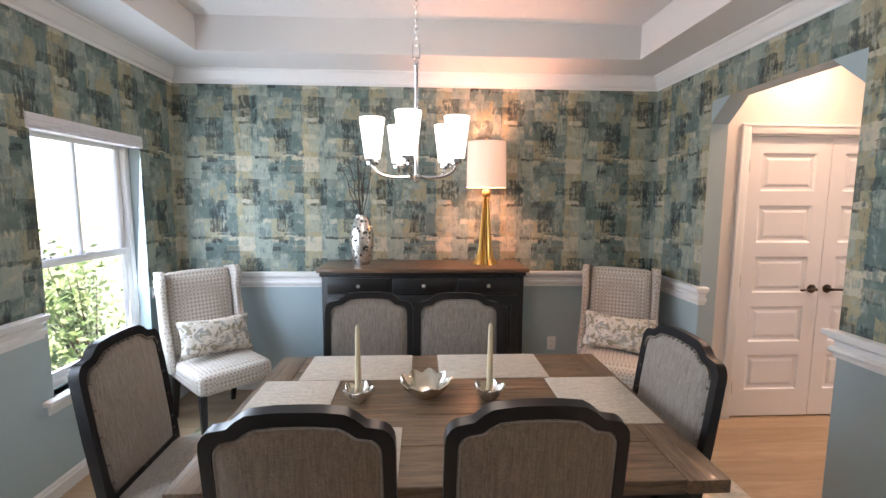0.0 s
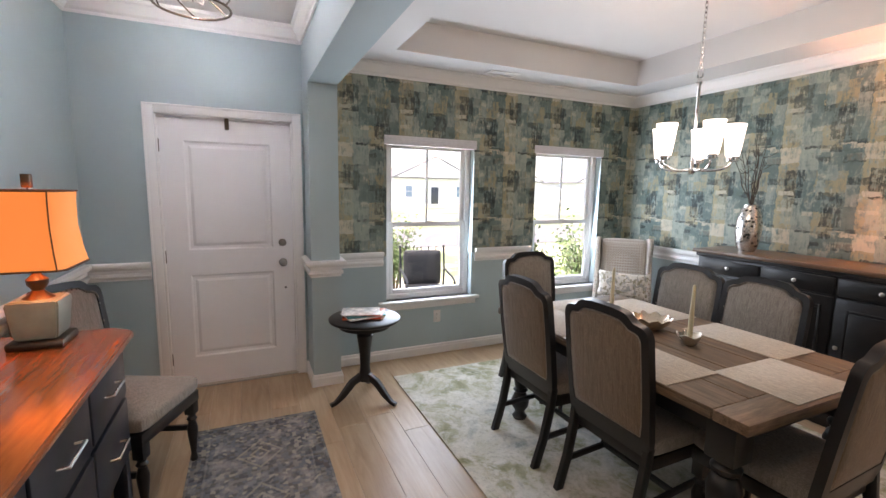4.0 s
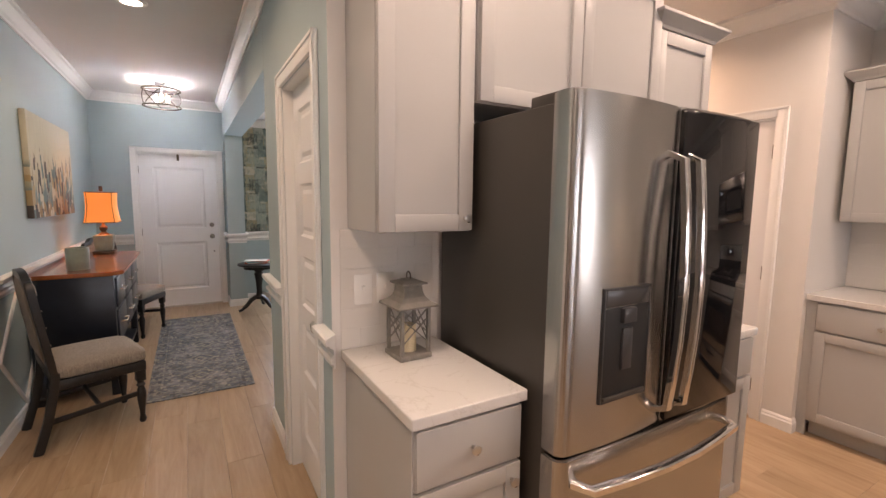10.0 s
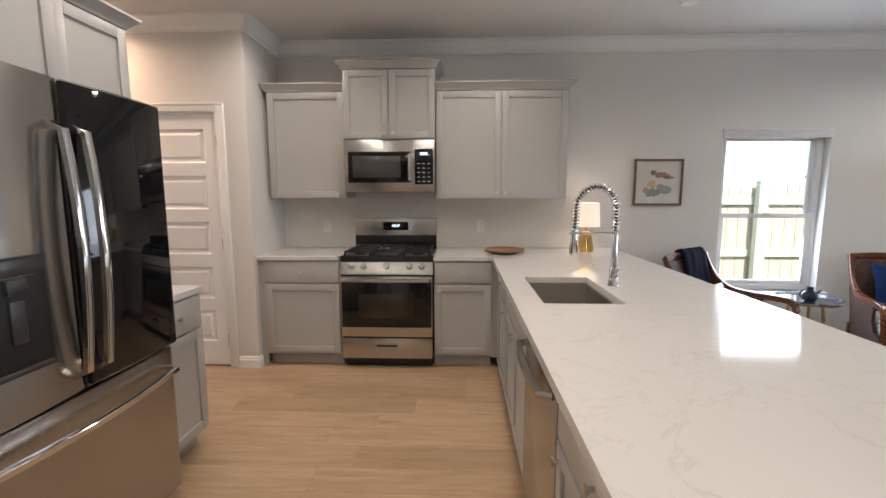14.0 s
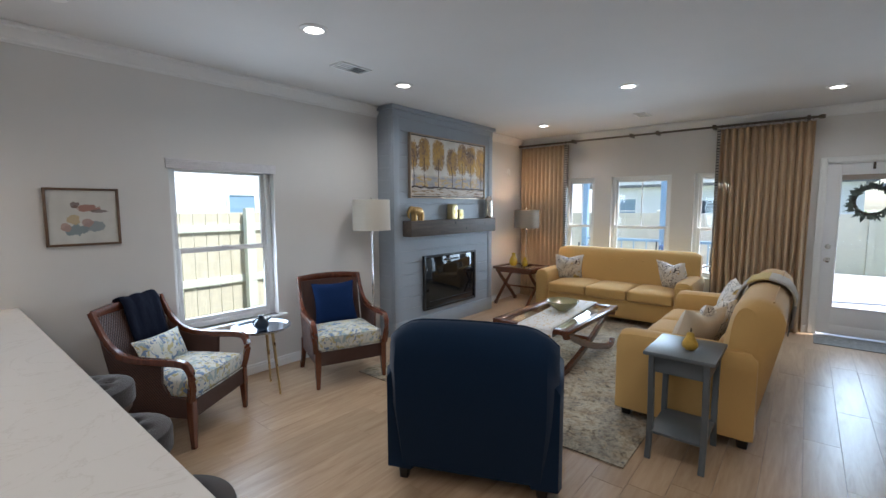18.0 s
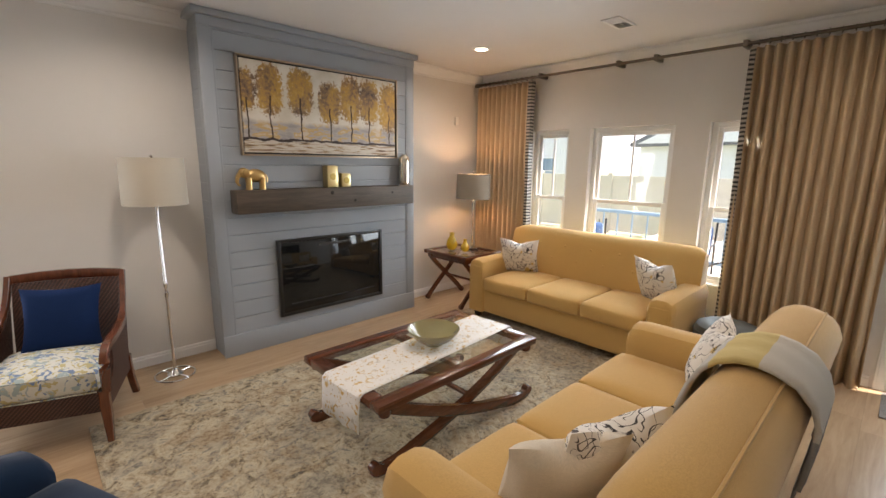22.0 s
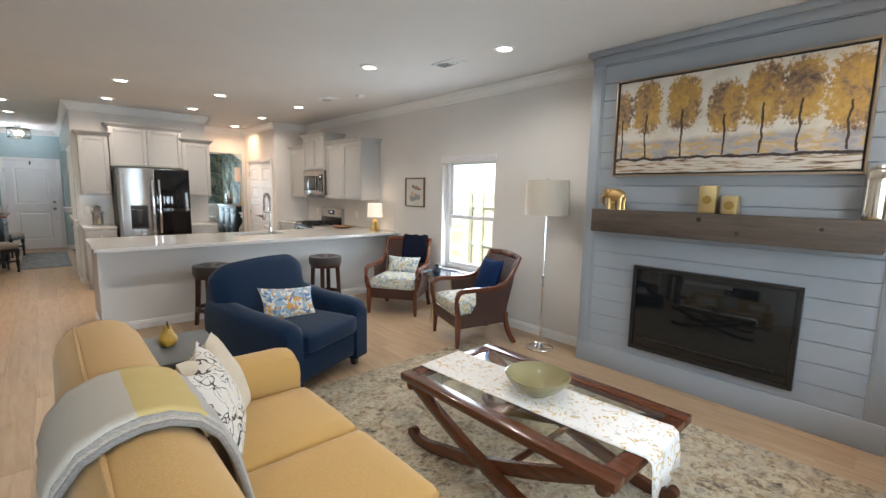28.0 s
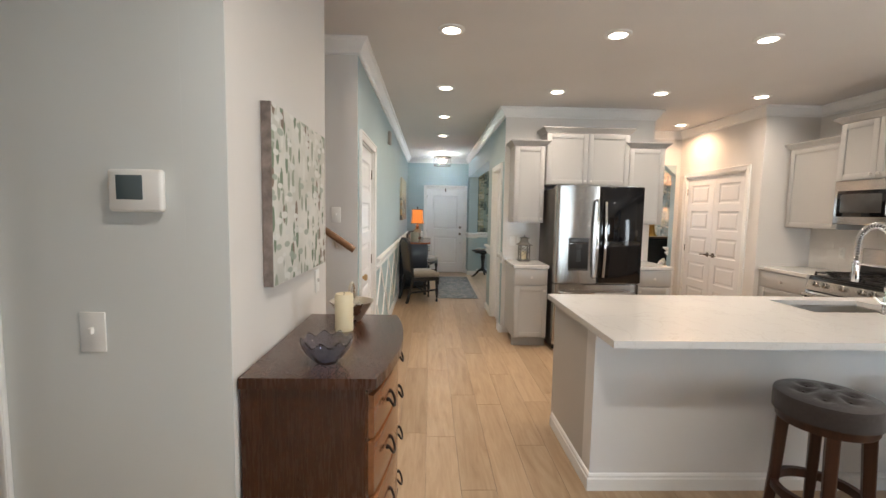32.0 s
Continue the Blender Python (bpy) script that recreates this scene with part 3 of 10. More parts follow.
struct("floor_slab", box(B(), XF - 0.1, XR + 0.1, -4.3, YE + 0.1, -0.2, -0.011), paint("dark joint", (0.20, 0.145, 0.095), 0.8), "dark underlay beneath the floor planks", "floor")

# trim: a profile of (out, height) pushed along straight runs; n points into the room
BASE = [(0, 0), (0.016, 0), (0.016, 0.064), (0.011, 0.072), (0.011, 0.083), (0.005, 0.092), (0, 0.094)]
SHOE = [(0.016, 0), (0.03, 0), (0.027, 0.012), (0.016, 0.018)]
RAIL = [(0, 0.868), (0.010, 0.868), (0.010, 0.885), (0.022, 0.891), (0.026, 0.903), (0.022, 0.915), (0.010, 0.919), (0.010, 0.941), (0.030, 0.957), (0.030, 0.964), (0.046, 0.969), (0.046, 0.990), (0.040, 0.994), (0, 0.996)]
CROWN = [(0, CZ - 0.115), (0.012, CZ - 0.115), (0.014, CZ - 0.098), (0.03, CZ - 0.085), (0.062, CZ - 0.03), (0.078, CZ - 0.022), (0.08, CZ - 0.001), (0, CZ - 0.001)]
DCROWN = [(a, b - CZ + DSZ + 0.012) for a, b in CROWN]


def run(bm, profile, p, q, nrm, ends=(0, 0)):
    """ends: +1 mitres an outside corner, -1 an inside corner."""
    p, q, nrm = Vector((*p, 0)), Vector((*q, 0)), Vector((*nrm, 0))
    d = (q - p).normalized()
    a = [bm.verts.new(p + nrm * o - d * o * ends[0] + Vector((0, 0, h))) for o, h in profile]
    b = [bm.verts.new(q + nrm * o + d * o * ends[1] + Vector((0, 0, h))) for o, h in profile]
    fs = [bm.faces.new(a[::-1]), bm.faces.new(b)]
    for k in range(len(a)):
        j = (k + 1) % len(a)
        fs.append(bm.faces.new((a[k], a[j], b[j], b[k])))
    bmesh.ops.recalc_face_normals(bm, faces=fs)


def trim(name, profile, runs, label, mat=WHITE):
    bm = B()
    for r in runs:
        run(bm, profile, *r)
    return struct(name, bm, mat, label, "trim")


base_runs = [((XF, YH), (XF, -0.72), (1, 0), (-1, 0)), ((XF, 0.335), (XF, YHR + 0.01), (1, 0), (0, -1)),
             ((XF, YHR + 0.01), (-1.62, YHR + 0.01), (0, -1), (-1, 1)), ((-1.62, YHR + 0.01), (-1.62, YHR + 0.22), (1, 0), (1, 1)), ((-1.62, YHR + 0.22), (XF, YHR + 0.22), (0, 1), (1, -1)),
             ((XF, YHR + 0.22), (XF, YE), (1, 0), (-1, -1)), ((XF, YE), (XD, YE), (0, -1), (-1, -1)), ((XD, YE), (XD, 3.17), (-1, 0), (-1, 1)), ((XD, 2.15), (XD, YHR), (-1, 0), (1, 1)),
             ((XD, 3.17), (XD + T, 3.17), (0, -1), (1, 1)), ((XD + T, 2.15), (XD, 2.15), (0, 1), (1, 1)),
             ((XD, YHR), (2.41, YHR), (0, -1), (1, 0)), ((3.20, YHR), (XK - 0.004, YHR), (0, -1), (0, 1)), ((XK - 0.004, YHR), (XK - 0.004, 0.36), (1, 0), (1, 0)),
             ((4.29, YH), (XF, YH), (0, 1), (0, -1)), ((5.28, YH), (5.23, YH), (0, 1), (1, 0)),
             ((XK, 2.15), (XD + T, 2.15), (0, 1), (0, 0)), ((XD + T, YP), (2.165, YP), (0, -1), (0, 0)), ((3.525, YP), (XP, YP), (0, -1), (0, 1)), ((XP, YP), (XP, 3.28), (1, 0), (1, 0)),
             ((6.42, YE), (9.885, YE), (0, -1), (0, 0)), ((11.935, YE), (XR, YE), (0, -1), (0, -1)), ((XR, YE), (XR, -0.16), (-1, 0), (-1, 0)),
             ((7.37, -1.12), (6.22, -1.12), (0, 1), (1, 1)), ((7.37, -1.76), (7.37, -1.12), (1, 0), (0, 1)), ((XR, -1.12), (8.55, -1.12), (0, 1), (0, 1)), ((8.55, -1.12), (8.55, -4.2), (-1, 0), (1, 0)),
             ((6.40, 3.86), (6.40, 0.335), (1, 0), (0, 1)), ((6.40, 0.335), (5.68, 0.335), (0, -1), (1, 0))]
trim("baseboard", BASE, base_runs, "white painted baseboard along the walls")
rail_runs = [((XF, YH), (XF, -0.72), (1, 0), (-1, 0)), ((XF, 0.335), (XF, YHR + 0.01), (1, 0), (0, -1)),
             ((XF, YHR + 0.01), (-1.62, YHR + 0.01), (0, -1), (-1, 1)), ((-1.62, YHR + 0.01), (-1.62, YHR + 0.22), (1, 0), (1, 1)), ((-1.62, YHR + 0.22), (XF, YHR + 0.22), (0, 1), (1, -1)),
             ((XF, YHR + 0.22), (XF, 1.0), (1, 0), (-1, 0)), ((XF, 1.91), (XF, 2.55), (1, 0), (0, 0)), ((XF, 3.46), (XF, YE), (1, 0), (0, -1)),
             ((XF, YE), (XD, YE), (0, -1), (-1, -1)), ((XD, YE), (XD, 3.17), (-1, 0), (-1, 1)), ((XD, 2.15), (XD, YHR), (-1, 0), (1, 1)),
             ((XD, 3.17), (XD + T * 0.35, 3.17), (0, -1), (1, 0)), ((XD, YHR), (2.41, YHR), (0, -1), (1, 0)), ((3.20, YHR), (3.36, YHR), (0, -1), (0, 1)), ((4.18, YH), (XF, YH), (0, 1), (0, -1))]
trim("chair_rail", RAIL, rail_runs, "white stepped chair rail moulding")
crown_runs = [((XF, YH), (XF, YHR + 0.01), (1, 0), (-1, -1)), ((XF, YHR + 0.01), (XD, YHR + 0.01), (0, -1), (-1, 0)), ((XD, YHR), (XK - 0.004, YHR), (0, -1), (0, 1)), ((5.28, YH), (XF, YH), (0, 1), (1, -1)),
              ((XK - 0.004, YHR), (XK - 0.004, YHR + 0.21), (1, 0), (1, 0)), ((XK, YHR + 0.21), (XK, 2.15), (1, 0), (0, 1)), ((XK, 2.15), (XD + T, 2.15), (0, 1), (1, -1)), ((XD + T, 2.15), (XD + T, YP), (1, 0), (-1, -1)), ((XD + T, YP), (XP, YP), (0, -1), (-1, 1)), ((XP, YP), (XP, YE), (1, 0), (1, -1)),
              ((XP, YE), (9.885, YE), (0, -1), (-1, 0)), ((11.935, YE), (XR, YE), (0, -1), (0, -1)), ((XR, YE), (XR, -1.12), (-1, 0), (-1, -1)), ((XR, -1.12), (8.55, -1.12), (0, 1), (-1, 1)), ((8.55, -1.12), (8.55, -4.2), (-1, 0), (1, 0)),
              ((7.37, -1.12), (6.22, -1.12), (0, 1), (1, 1)), ((7.37, -4.2), (7.37, -1.12), (1, 0), (0, 1)), ((5.28, -4.2), (5.28, YH), (1, 0), (0, 1)), ((6.22, -1.12), (6.22, -4.2), (-1, 0), (1, 0))]
trim("crown_moulding", CROWN, crown_runs, "white crown moulding under the ceiling")
trim("dining_crown", DCROWN, [((XF, YHR + 0.22), (XF, YE), (1, 0), (-1, -1)), ((XF, YE), (XD, YE), (0, -1), (-1, -1)), ((XD, YE), (XD, YHR + 0.22), (-1, 0), (-1, -1)), ((XD, YHR + 0.22), (XF, YHR + 0.22), (0, 1), (-1, -1))], "white crown moulding round the dining room")

# diamond mouldings under the hall rail
def stick(a, b, w=0.028, d=0.014):
    bm = B()
    pa, pb = Vector((a[0], YH, a[1])), Vector((b[0], YH, b[1]))
    dr = (pb - pa).normalized()
    s = Vector((-dr.z, 0, dr.x))
    rings = []
    for p in (pa - dr * w * 0.3, pb + dr * w * 0.3):
        rings.append([p + s * o + Vector((0, h, 0)) for o, h in ((-w / 2, 0), (-w / 2, d * 0.6), (-w * 0.2, d), (w * 0.2, d), (w / 2, d * 0.6), (w / 2, 0))])
    loft(bm, rings)
    bmesh.ops.recalc_face_normals(bm, faces=bm.faces[:])
    return bm


diamonds = tagged(new("diamond_moulding"), "white diamond-shaped stick mouldings on the hall wall", "trim", "", "structure")
for k in range(6):
    cx = 3.715 - 0.88 * k
    if cx < XF + 0.3:
        break
    q = [(cx, 0.85), (cx - 0.385, 0.50), (cx, 0.113), (cx + 0.385, 0.50)]
    for a, b in zip(q, q[1:] + q[:1]):
        part("moulding_strip", stick(a, b), WHITE, diamonds, "", False)

# ---------------------------------------------------------------- doors and windows
PANE = pane_glass("window glass")
NICKEL = metal("brushed nickel", (0.62, 0.60, 0.57), 0.28)
CHROME = metal("polished chrome", (0.78, 0.78, 0.78), 0.08)
SATIN = metal("dark satin nickel", (0.30, 0.28, 0.26), 0.32)
BRONZE = metal("dark bronze", (0.10, 0.075, 0.055), 0.4)
VINYL = paint("white vinyl window frame", (0.82, 0.83, 0.83), 0.35, 0.02, bump=0.02)
SHADE_BOX = paint("folded white cellular shade", (0.74, 0.72, 0.74), 0.8, 0.05, 30)
DOORW = paint("white door enamel", (0.78, 0.78, 0.79), 0.33, 0.025, bump=0.03)
PLASTIC = paint("white plastic", (0.80, 0.79, 0.76), 0.35, 0.02, bump=0.0)
DARKPL = paint("dark plastic", (0.03, 0.03, 0.033), 0.35, 0.05, bump=0.0)


def frame_bars(bm, x0, x1, z0, z1, w, d0, d1, bev=0.004):
    """Four bars round an opening in the local x z plane, w wide, from depth d0 to d1."""
    box(bm, x0, x0 + w, d0, d1, z0, z1, bev)
    box(bm, x1 - w, x1, d0, d1, z0, z1, bev)
    box(bm, x0 + w, x1 - w, d0, d1, z0, z0 + w, bev)
    box(bm, x0 + w, x1 - w, d0, d1, z1 - w, z1, bev)
    return bm


def window(name, w, h, m, label, valance=0.0, stool=True, muntin=True):
    """A single-hung window; local x along the wall, y into the wall (0 is the room face), z up from the hole's foot."""
    o = tagged(new(name), label, "window", "", "structure")
    o.matrix_basis = m
    part("window_frame", frame_bars(B(), 0, w, 0, h, 0.045, 0.075, 0.15), VINYL, o)
    half = h * 0.475
    lower = part("lower_sash", frame_bars(B(), 0.045, w - 0.045, 0.045, half + 0.02, 0.042, 0.08, 0.105), VINYL, o)
    upper = part("upper_sash", frame_bars(B(), 0.045, w - 0.045, half - 0.02, h - 0.045, 0.038, 0.108, 0.135), VINYL, o)
    g = part("pane", cube(0.08, w - 0.08, 0.090, 0.094, 0.08, half - 0.015, 0), PANE, lower, "clear window pane", False)
    g.visible_shadow = False
    g = part("pane", cube(0.08, w - 0.08, 0.120, 0.124, half + 0.015, h - 0.08, 0), PANE, upper, "clear window pane", False)
    g.visible_shadow = False
    if muntin:
        part("muntin", cube(w / 2 - 0.009, w / 2 + 0.009, 0.113, 0.131, half + 0.018, h - 0.083, 0.002), VINYL, upper)
    part("sash_lock", cube(w / 2 - 0.03, w / 2 + 0.03, 0.062, 0.08, half + 0.012, half + 0.03, 0.004), VINYL, lower)
    if stool:
        part("window_sill", cube(-0.075, w + 0.075, -0.05, 0.075, -0.03, 0.0, 0.008), WHITE, o)
        part("apron", cube(-0.05, w + 0.05, -0.014, 0.0, -0.085, -0.031, 0.004), WHITE, o)
    else:
        part("window_sill", cube(0.001, w - 0.001, 0.0, 0.075, 0.0, 0.014, 0.004), WHITE, o)
    if valance:
        bm = B()
        for k in range(5):
            box(bm, -0.02, w + 0.02, -0.012 - 0.004 * (k % 2), 0.06, h - 0.065 + k * 0.016, h - 0.049 + k * 0.016, 0.004)
        part("raised_shade", bm, SHADE_BOX, o, "folded-up white cellular shade")
    return o


FACE_E = lambda x, y, z: pose(x, y, z, 0, 0, 90)       # on the front wall, seen from +x: local x runs along +y
for k, (a, b, c, d) in enumerate((DW1, DW2)):
    m = Matrix(((0, -1, 0, XF), (1, 0, 0, a), (0, 0, 1, c), (0, 0, 0, 1)))
    window(f"window_{k + 1}", b - a, d - c, m, "white single-hung window with a raised shade", 1)
window("window_3", LW[1] - LW[0], LW[3] - LW[2], pose(LW[0], YE, LW[2]), "white single-hung window looking on a board fence", 1, muntin=False)
for k, (a, b, c, d) in enumerate(RW):
    m = Matrix(((0, 1, 0, XR), (-1, 0, 0, b), (0, 0, 1, c), (0, 0, 0, 1)))
    window(f"window_{k + 4}", b - a, d - c, m, "white single-hung rear window over the back porch", 0, False)


def casing(parent, w, h, d=-0.018, cw=0.066):
    for x0, x1, z0, z1 in ((-cw, 0, 0, h + cw), (w, w + cw, 0, h + cw), (0, w, h, h + cw)):
        bm = box(B(), x0, x1, d, 0, z0, z1, 0.005)
        vertical = z0 == 0
        if vertical:
            e0, e1 = (x0, x0 + 0.016) if x0 < 0 else (x1 - 0.016, x1)
            box(bm, e0, e1, d - 0.006, d, z0, z1, 0.003)
        else:
            box(bm, x0 - cw, x1 + cw, d - 0.006, d, z1 - 0.016, z1, 0.003)
        part("door_casing", bm, WHITE, parent)


def panel_slab(w, h, cells, stile, t=0.04, inset=0.012):
    """A moulded door leaf: frame with sunk panels; cells are (x0, x1, z0, z1). The face towards the room is at y = 0."""
    bm = B()
    xs = sorted({0, w, *(c[0] for c in cells), *(c[1] for c in cells)})
    zs = sorted({0, h, *(c[2] for c in cells), *(c[3] for c in cells)})
    for a, b in zip(xs, xs[1:]):
        for c, d in zip(zs, zs[1:]):
            if any(abs(q[0] - a) < 1e-6 and abs(q[1] - b) < 1e-6 and q[2] <= c + 1e-6 and q[3] >= d - 1e-6 for q in cells):
                continue
            box(bm, a, b, 0, t, c, d)
    return bm


def sunk_panel(c, t=0.04):
    x0, x1, z0, z1 = c
    bm = B()
    rings = []
    for o, y in ((0, 0.0), (0.012, 0.010), (0.03, 0.012), (0.05, 0.004)):
        rings.append([(x0 + o, y, z0 + o), (x1 - o, y, z0 + o), (x1 - o, y, z1 - o), (x0 + o, y, z1 - o)])
    loft(bm, rings, True, False)
    bm.verts.ensure_lookup_table()
    bm.faces.new(bm.verts[-4:])
    bmesh.ops.recalc_face_normals(bm, faces=bm.faces[:])
    if bm.faces[-1].normal.y > 0:
        for f in bm.faces:
            f.normal_flip()
    return bm


def leaf(parent, w, h, cells, name="door_leaf", hinges=0, knob=None, m=None, inset=0.03):
    p = part(name, panel_slab(w, h, cells, 0.1), DOORW, parent, "", False, m or pose(0, inset, 0.012))
    for c in cells:
        part("door_panel", sunk_panel(c), DOORW, p, "", False)
    for z in (0.22, h / 2, h - 0.2):
        if hinges:
            part("hinge", cube(-0.014 if hinges < 0 else w - 0.004, 0.004 if hinges < 0 else w + 0.014, -0.008, 0.006, z - 0.045, z + 0.045, 0.002), BRONZE, p, "dark bronze hinge")
    return p


def knob_part(parent, x, z, mat, lever=0):
    bm = B()
    lathe(bm, [(0.0, 0.0), (0.032, 0.0), (0.032, 0.006), (0.012, 0.01), (0.011, 0.032), (0.026, 0.045), (0.028, 0.056), (0.018, 0.066), (0.0, 0.068)] if not lever else [(0.0, 0.0), (0.031, 0.0), (0.031, 0.007), (0.011, 0.011), (0.011, 0.045), (0.0, 0.046)], 20)
    if lever:
        tube(bm, [(0, 0, 0.040), (lever * 0.05, 0.0, 0.044), (lever * 0.11, -0.004, 0.04)], 0.009, 8)
    return part("door_knob" if not lever else "lever_handle", bm, mat, parent, "", True, pose(x, 0, z, 90, 0, 0))


def five(w, h, s=0.105):
    hh = (h - 0.11 - 0.2 - 4 * 0.10) / 5
    return [(s, w - s, 0.2 + k * (hh + 0.10), 0.2 + k * (hh + 0.10) + hh) for k in range(5)]


# front door (two panels, seen from inside)
m_front = Matrix(((0, -1, 0, XF), (1, 0, 0, FDOOR[0]), (0, 0, 1, 0), (0, 0, 0, 1)))
w, h = FDOOR[1] - FDOOR[0], FDOOR[3]
d = tagged(new("door_front"), "closed white two-panel front door with nickel knobs", "door", "", "structure")
d.matrix_basis = m_front
casing(d, w, h)
part("door_jamb", frame_bars(B(), -0.0, w, -0.02, h, 0.012, 0.0, 0.12, 0.002), WHITE, d)
lf = leaf(d, w - 0.026, h - 0.03, [(0.15, w - 0.176, 0.22, 0.86), (0.15, w - 0.176, 1.05, 1.85)], hinges=-1, m=pose(0.013, 0.03, 0.014))
knob_part(lf, w - 0.105, 0.93, SATIN)
bm = lathe(B(), [(0, 0), (0.03, 0), (0.03, 0.012), (0.022, 0.018), (0, 0.02)], 20)
box(bm, -0.004, 0.004, -0.018, 0.018, 0.018, 0.034, 0.002)
part("deadbolt", bm, SATIN, lf, "", True, pose(w - 0.105, 0, 1.09, 90, 0, 0))
part("peephole", lathe(B(), [(0, 0), (0.008, 0), (0.008, 0.004), (0, 0.004)], 12), DARKPL, lf, "", True, pose(w - 0.09, 0, 0.72, 90, 0, 0))
part("threshold", cube(-0.01, w + 0.01, -0.01, 0.1, 0.0, 0.014, 0.003), metal("threshold", (0.5, 0.47, 0.42), 0.4), d)
bm = cube(w * 0.5 - 0.014, w * 0.5 + 0.014, -0.012, 0.03, h - 0.085, h - 0.005, 0.003)
part("door_hook", bm, BRONZE, d, "black over-door hanger")


def inner_door(name, m, w, h, label, hinge, knob_x=None, mat=NICKEL, lever=0, inset=0.05):
    d = tagged(new(name), label, "door", "", "structure")
    d.matrix_basis = m
    casing(d, w, h)
    part("door_jamb", frame_bars(B(), 0, w, -0.02, h, 0.012, 0.0, 0.12, 0.002), WHITE, d)
    lf = leaf(d, w - 0.028, h - 0.026, five(w - 0.028, h - 0.026), hinges=hinge, m=pose(0.014, inset, 0.012))
    if knob_x is not None:
        knob_part(lf, knob_x, 0.93, mat, lever)
    return d


w = CLOSET[1] - CLOSET[0]
inner_door("door_closet", pose(CLOSET[0], YHR, 0), w, 2.04, "closed white five-panel closet door", 0, w - 0.09)
w = STAIRDOOR[1] - STAIRDOOR[0]
inner_door("door_stair", pose(STAIRDOOR[1], YH, 0, 0, 0, 180), w, 2.04, "closed white five-panel door in the hall", 1, 0.07, metal("aged brass", (0.55, 0.38, 0.2), 0.3), 0, 0.02)
d = tagged(new("door_pantry"), "closed white five-panel double pantry doors", "door", "", "structure")
d.matrix_basis = pose(PANTRY[0], YP, 0)
w = PANTRY[1] - PANTRY[0]
casing(d, w, 2.04)
part("door_jamb", frame_bars(B(), 0, w, -0.02, 2.04, 0.012, 0.0, 0.12, 0.002), WHITE, d)
hw = (w - 0.034) / 2
for k in range(2):
    lf = leaf(d, hw, 2.014, five(hw, 2.014, 0.1), hinges=-1 if k == 0 else 1, m=pose(0.014 + k * (hw + 0.006), 0.012, 0.012))
    knob_part(lf, hw - 0.055 if k == 0 else 0.055, 0.95, BRONZE, -1 if k == 0 else 1)
d = tagged(new("door_bath"), "white cased opening to the bathroom", "door frame", "", "structure")
d.matrix_basis = Matrix(((0, -1, 0, 7.37), (1, 0, 0, BATH[0]), (0, 0, 1, 0), (0, 0, 0, 1)))
casing(d, BATH[1] - BATH[0], 2.04)
part("door_jamb", frame_bars(B(), 0, BATH[1] - BATH[0], -0.02, 2.04, 0.012, 0.0, 0.12, 0.002), WHITE, d)

# rear door: glazed leaf with a raised shade
d = tagged(new("door_rear"), "white glazed rear door with a wreath", "door", "", "structure")
d.matrix_basis = Matrix(((0, 1, 0, XR), (-1, 0, 0, RDOOR[1]), (0, 0, 1, 0), (0, 0, 0, 1)))
w, h = RDOOR[1] - RDOOR[0], RDOOR[3]
casing(d, w, h)
part("door_jamb", frame_bars(B(), 0, w, -0.02, h, 0.012, 0.0, 0.12, 0.002), WHITE, d)
bm = frame_bars(B(), 0.013, w - 0.013, 0.014, h - 0.015, 0.12, 0.03, 0.075)
box(bm, 0.13, w - 0.13, 0.03, 0.075, 0.13, 0.34, 0.004)
lf = part("door_leaf", bm, DOORW, d)
part("glazing_bead", frame_bars(B(), 0.125, w - 0.125, 0.335, h - 0.13, 0.02, 0.02, 0.032), DOORW, lf)
g = part("pane", cube(0.13, w - 0.13, 0.05, 0.056, 0.34, h - 0.135, 0), PANE, lf, "clear door pane", False)
g.visible_shadow = False
part("raised_shade", cube(0.14, w - 0.14, 0.018, 0.045, h - 0.21, h - 0.145, 0.006), paint("grey-tan shade", (0.33, 0.28, 0.24), 0.8), lf, "rolled-up taupe door shade")
knob_part(lf, 0.065, 0.92, NICKEL).matrix_basis = pose(0.065, 0.03, 0.92, 90, 0, 0)
part("deadbolt", lathe(B(), [(0, 0), (0.03, 0), (0.03, 0.012), (0.022, 0.02), (0, 0.022)], 20), NICKEL, lf, "", True, pose(0.065, 0.03, 1.08, 90, 0, 0))
part("door_hook", cube(w / 2 - 0.012, w / 2 + 0.012, 0.018, 0.03, h - 0.09, h - 0.012, 0.003), BRONZE, lf)
for z in (0.25, 1.05, 1.85):
    part("hinge", cube(w - 0.016, w - 0.002, 0.016, 0.03, z - 0.05, z + 0.05, 0.002), NICKEL, d)
# wreath on the rear door
wr = thing("wreath", "round wreath of dark dried leaves on the glass", "wreath", pose(XR - 0.005, (RDOOR[0] + RDOOR[1]) / 2, 1.62))
TWIG, LEAFD = paint("dark twig", (0.05, 0.035, 0.025), 0.8), paint("dried grey-green leaf", (0.10, 0.115, 0.095), 0.7, 0.3, 30)
my = Matrix(((0, 0, 1, 0), (1, 0, 0, 0), (0, 1, 0, 0), (0, 0, 0, 1)))
bm = B()
for k in range(4):
    torus(bm, 0.15 + 0.012 * (k % 2), 0.008, my @ pose(0.006 * k - 0.01, 0.005 * k, 0.004 * k, 3 * k, 2 * k, 0), 28, 6)
part("ring", bm, TWIG, wr)
bm = B()
rr = random.Random(5)
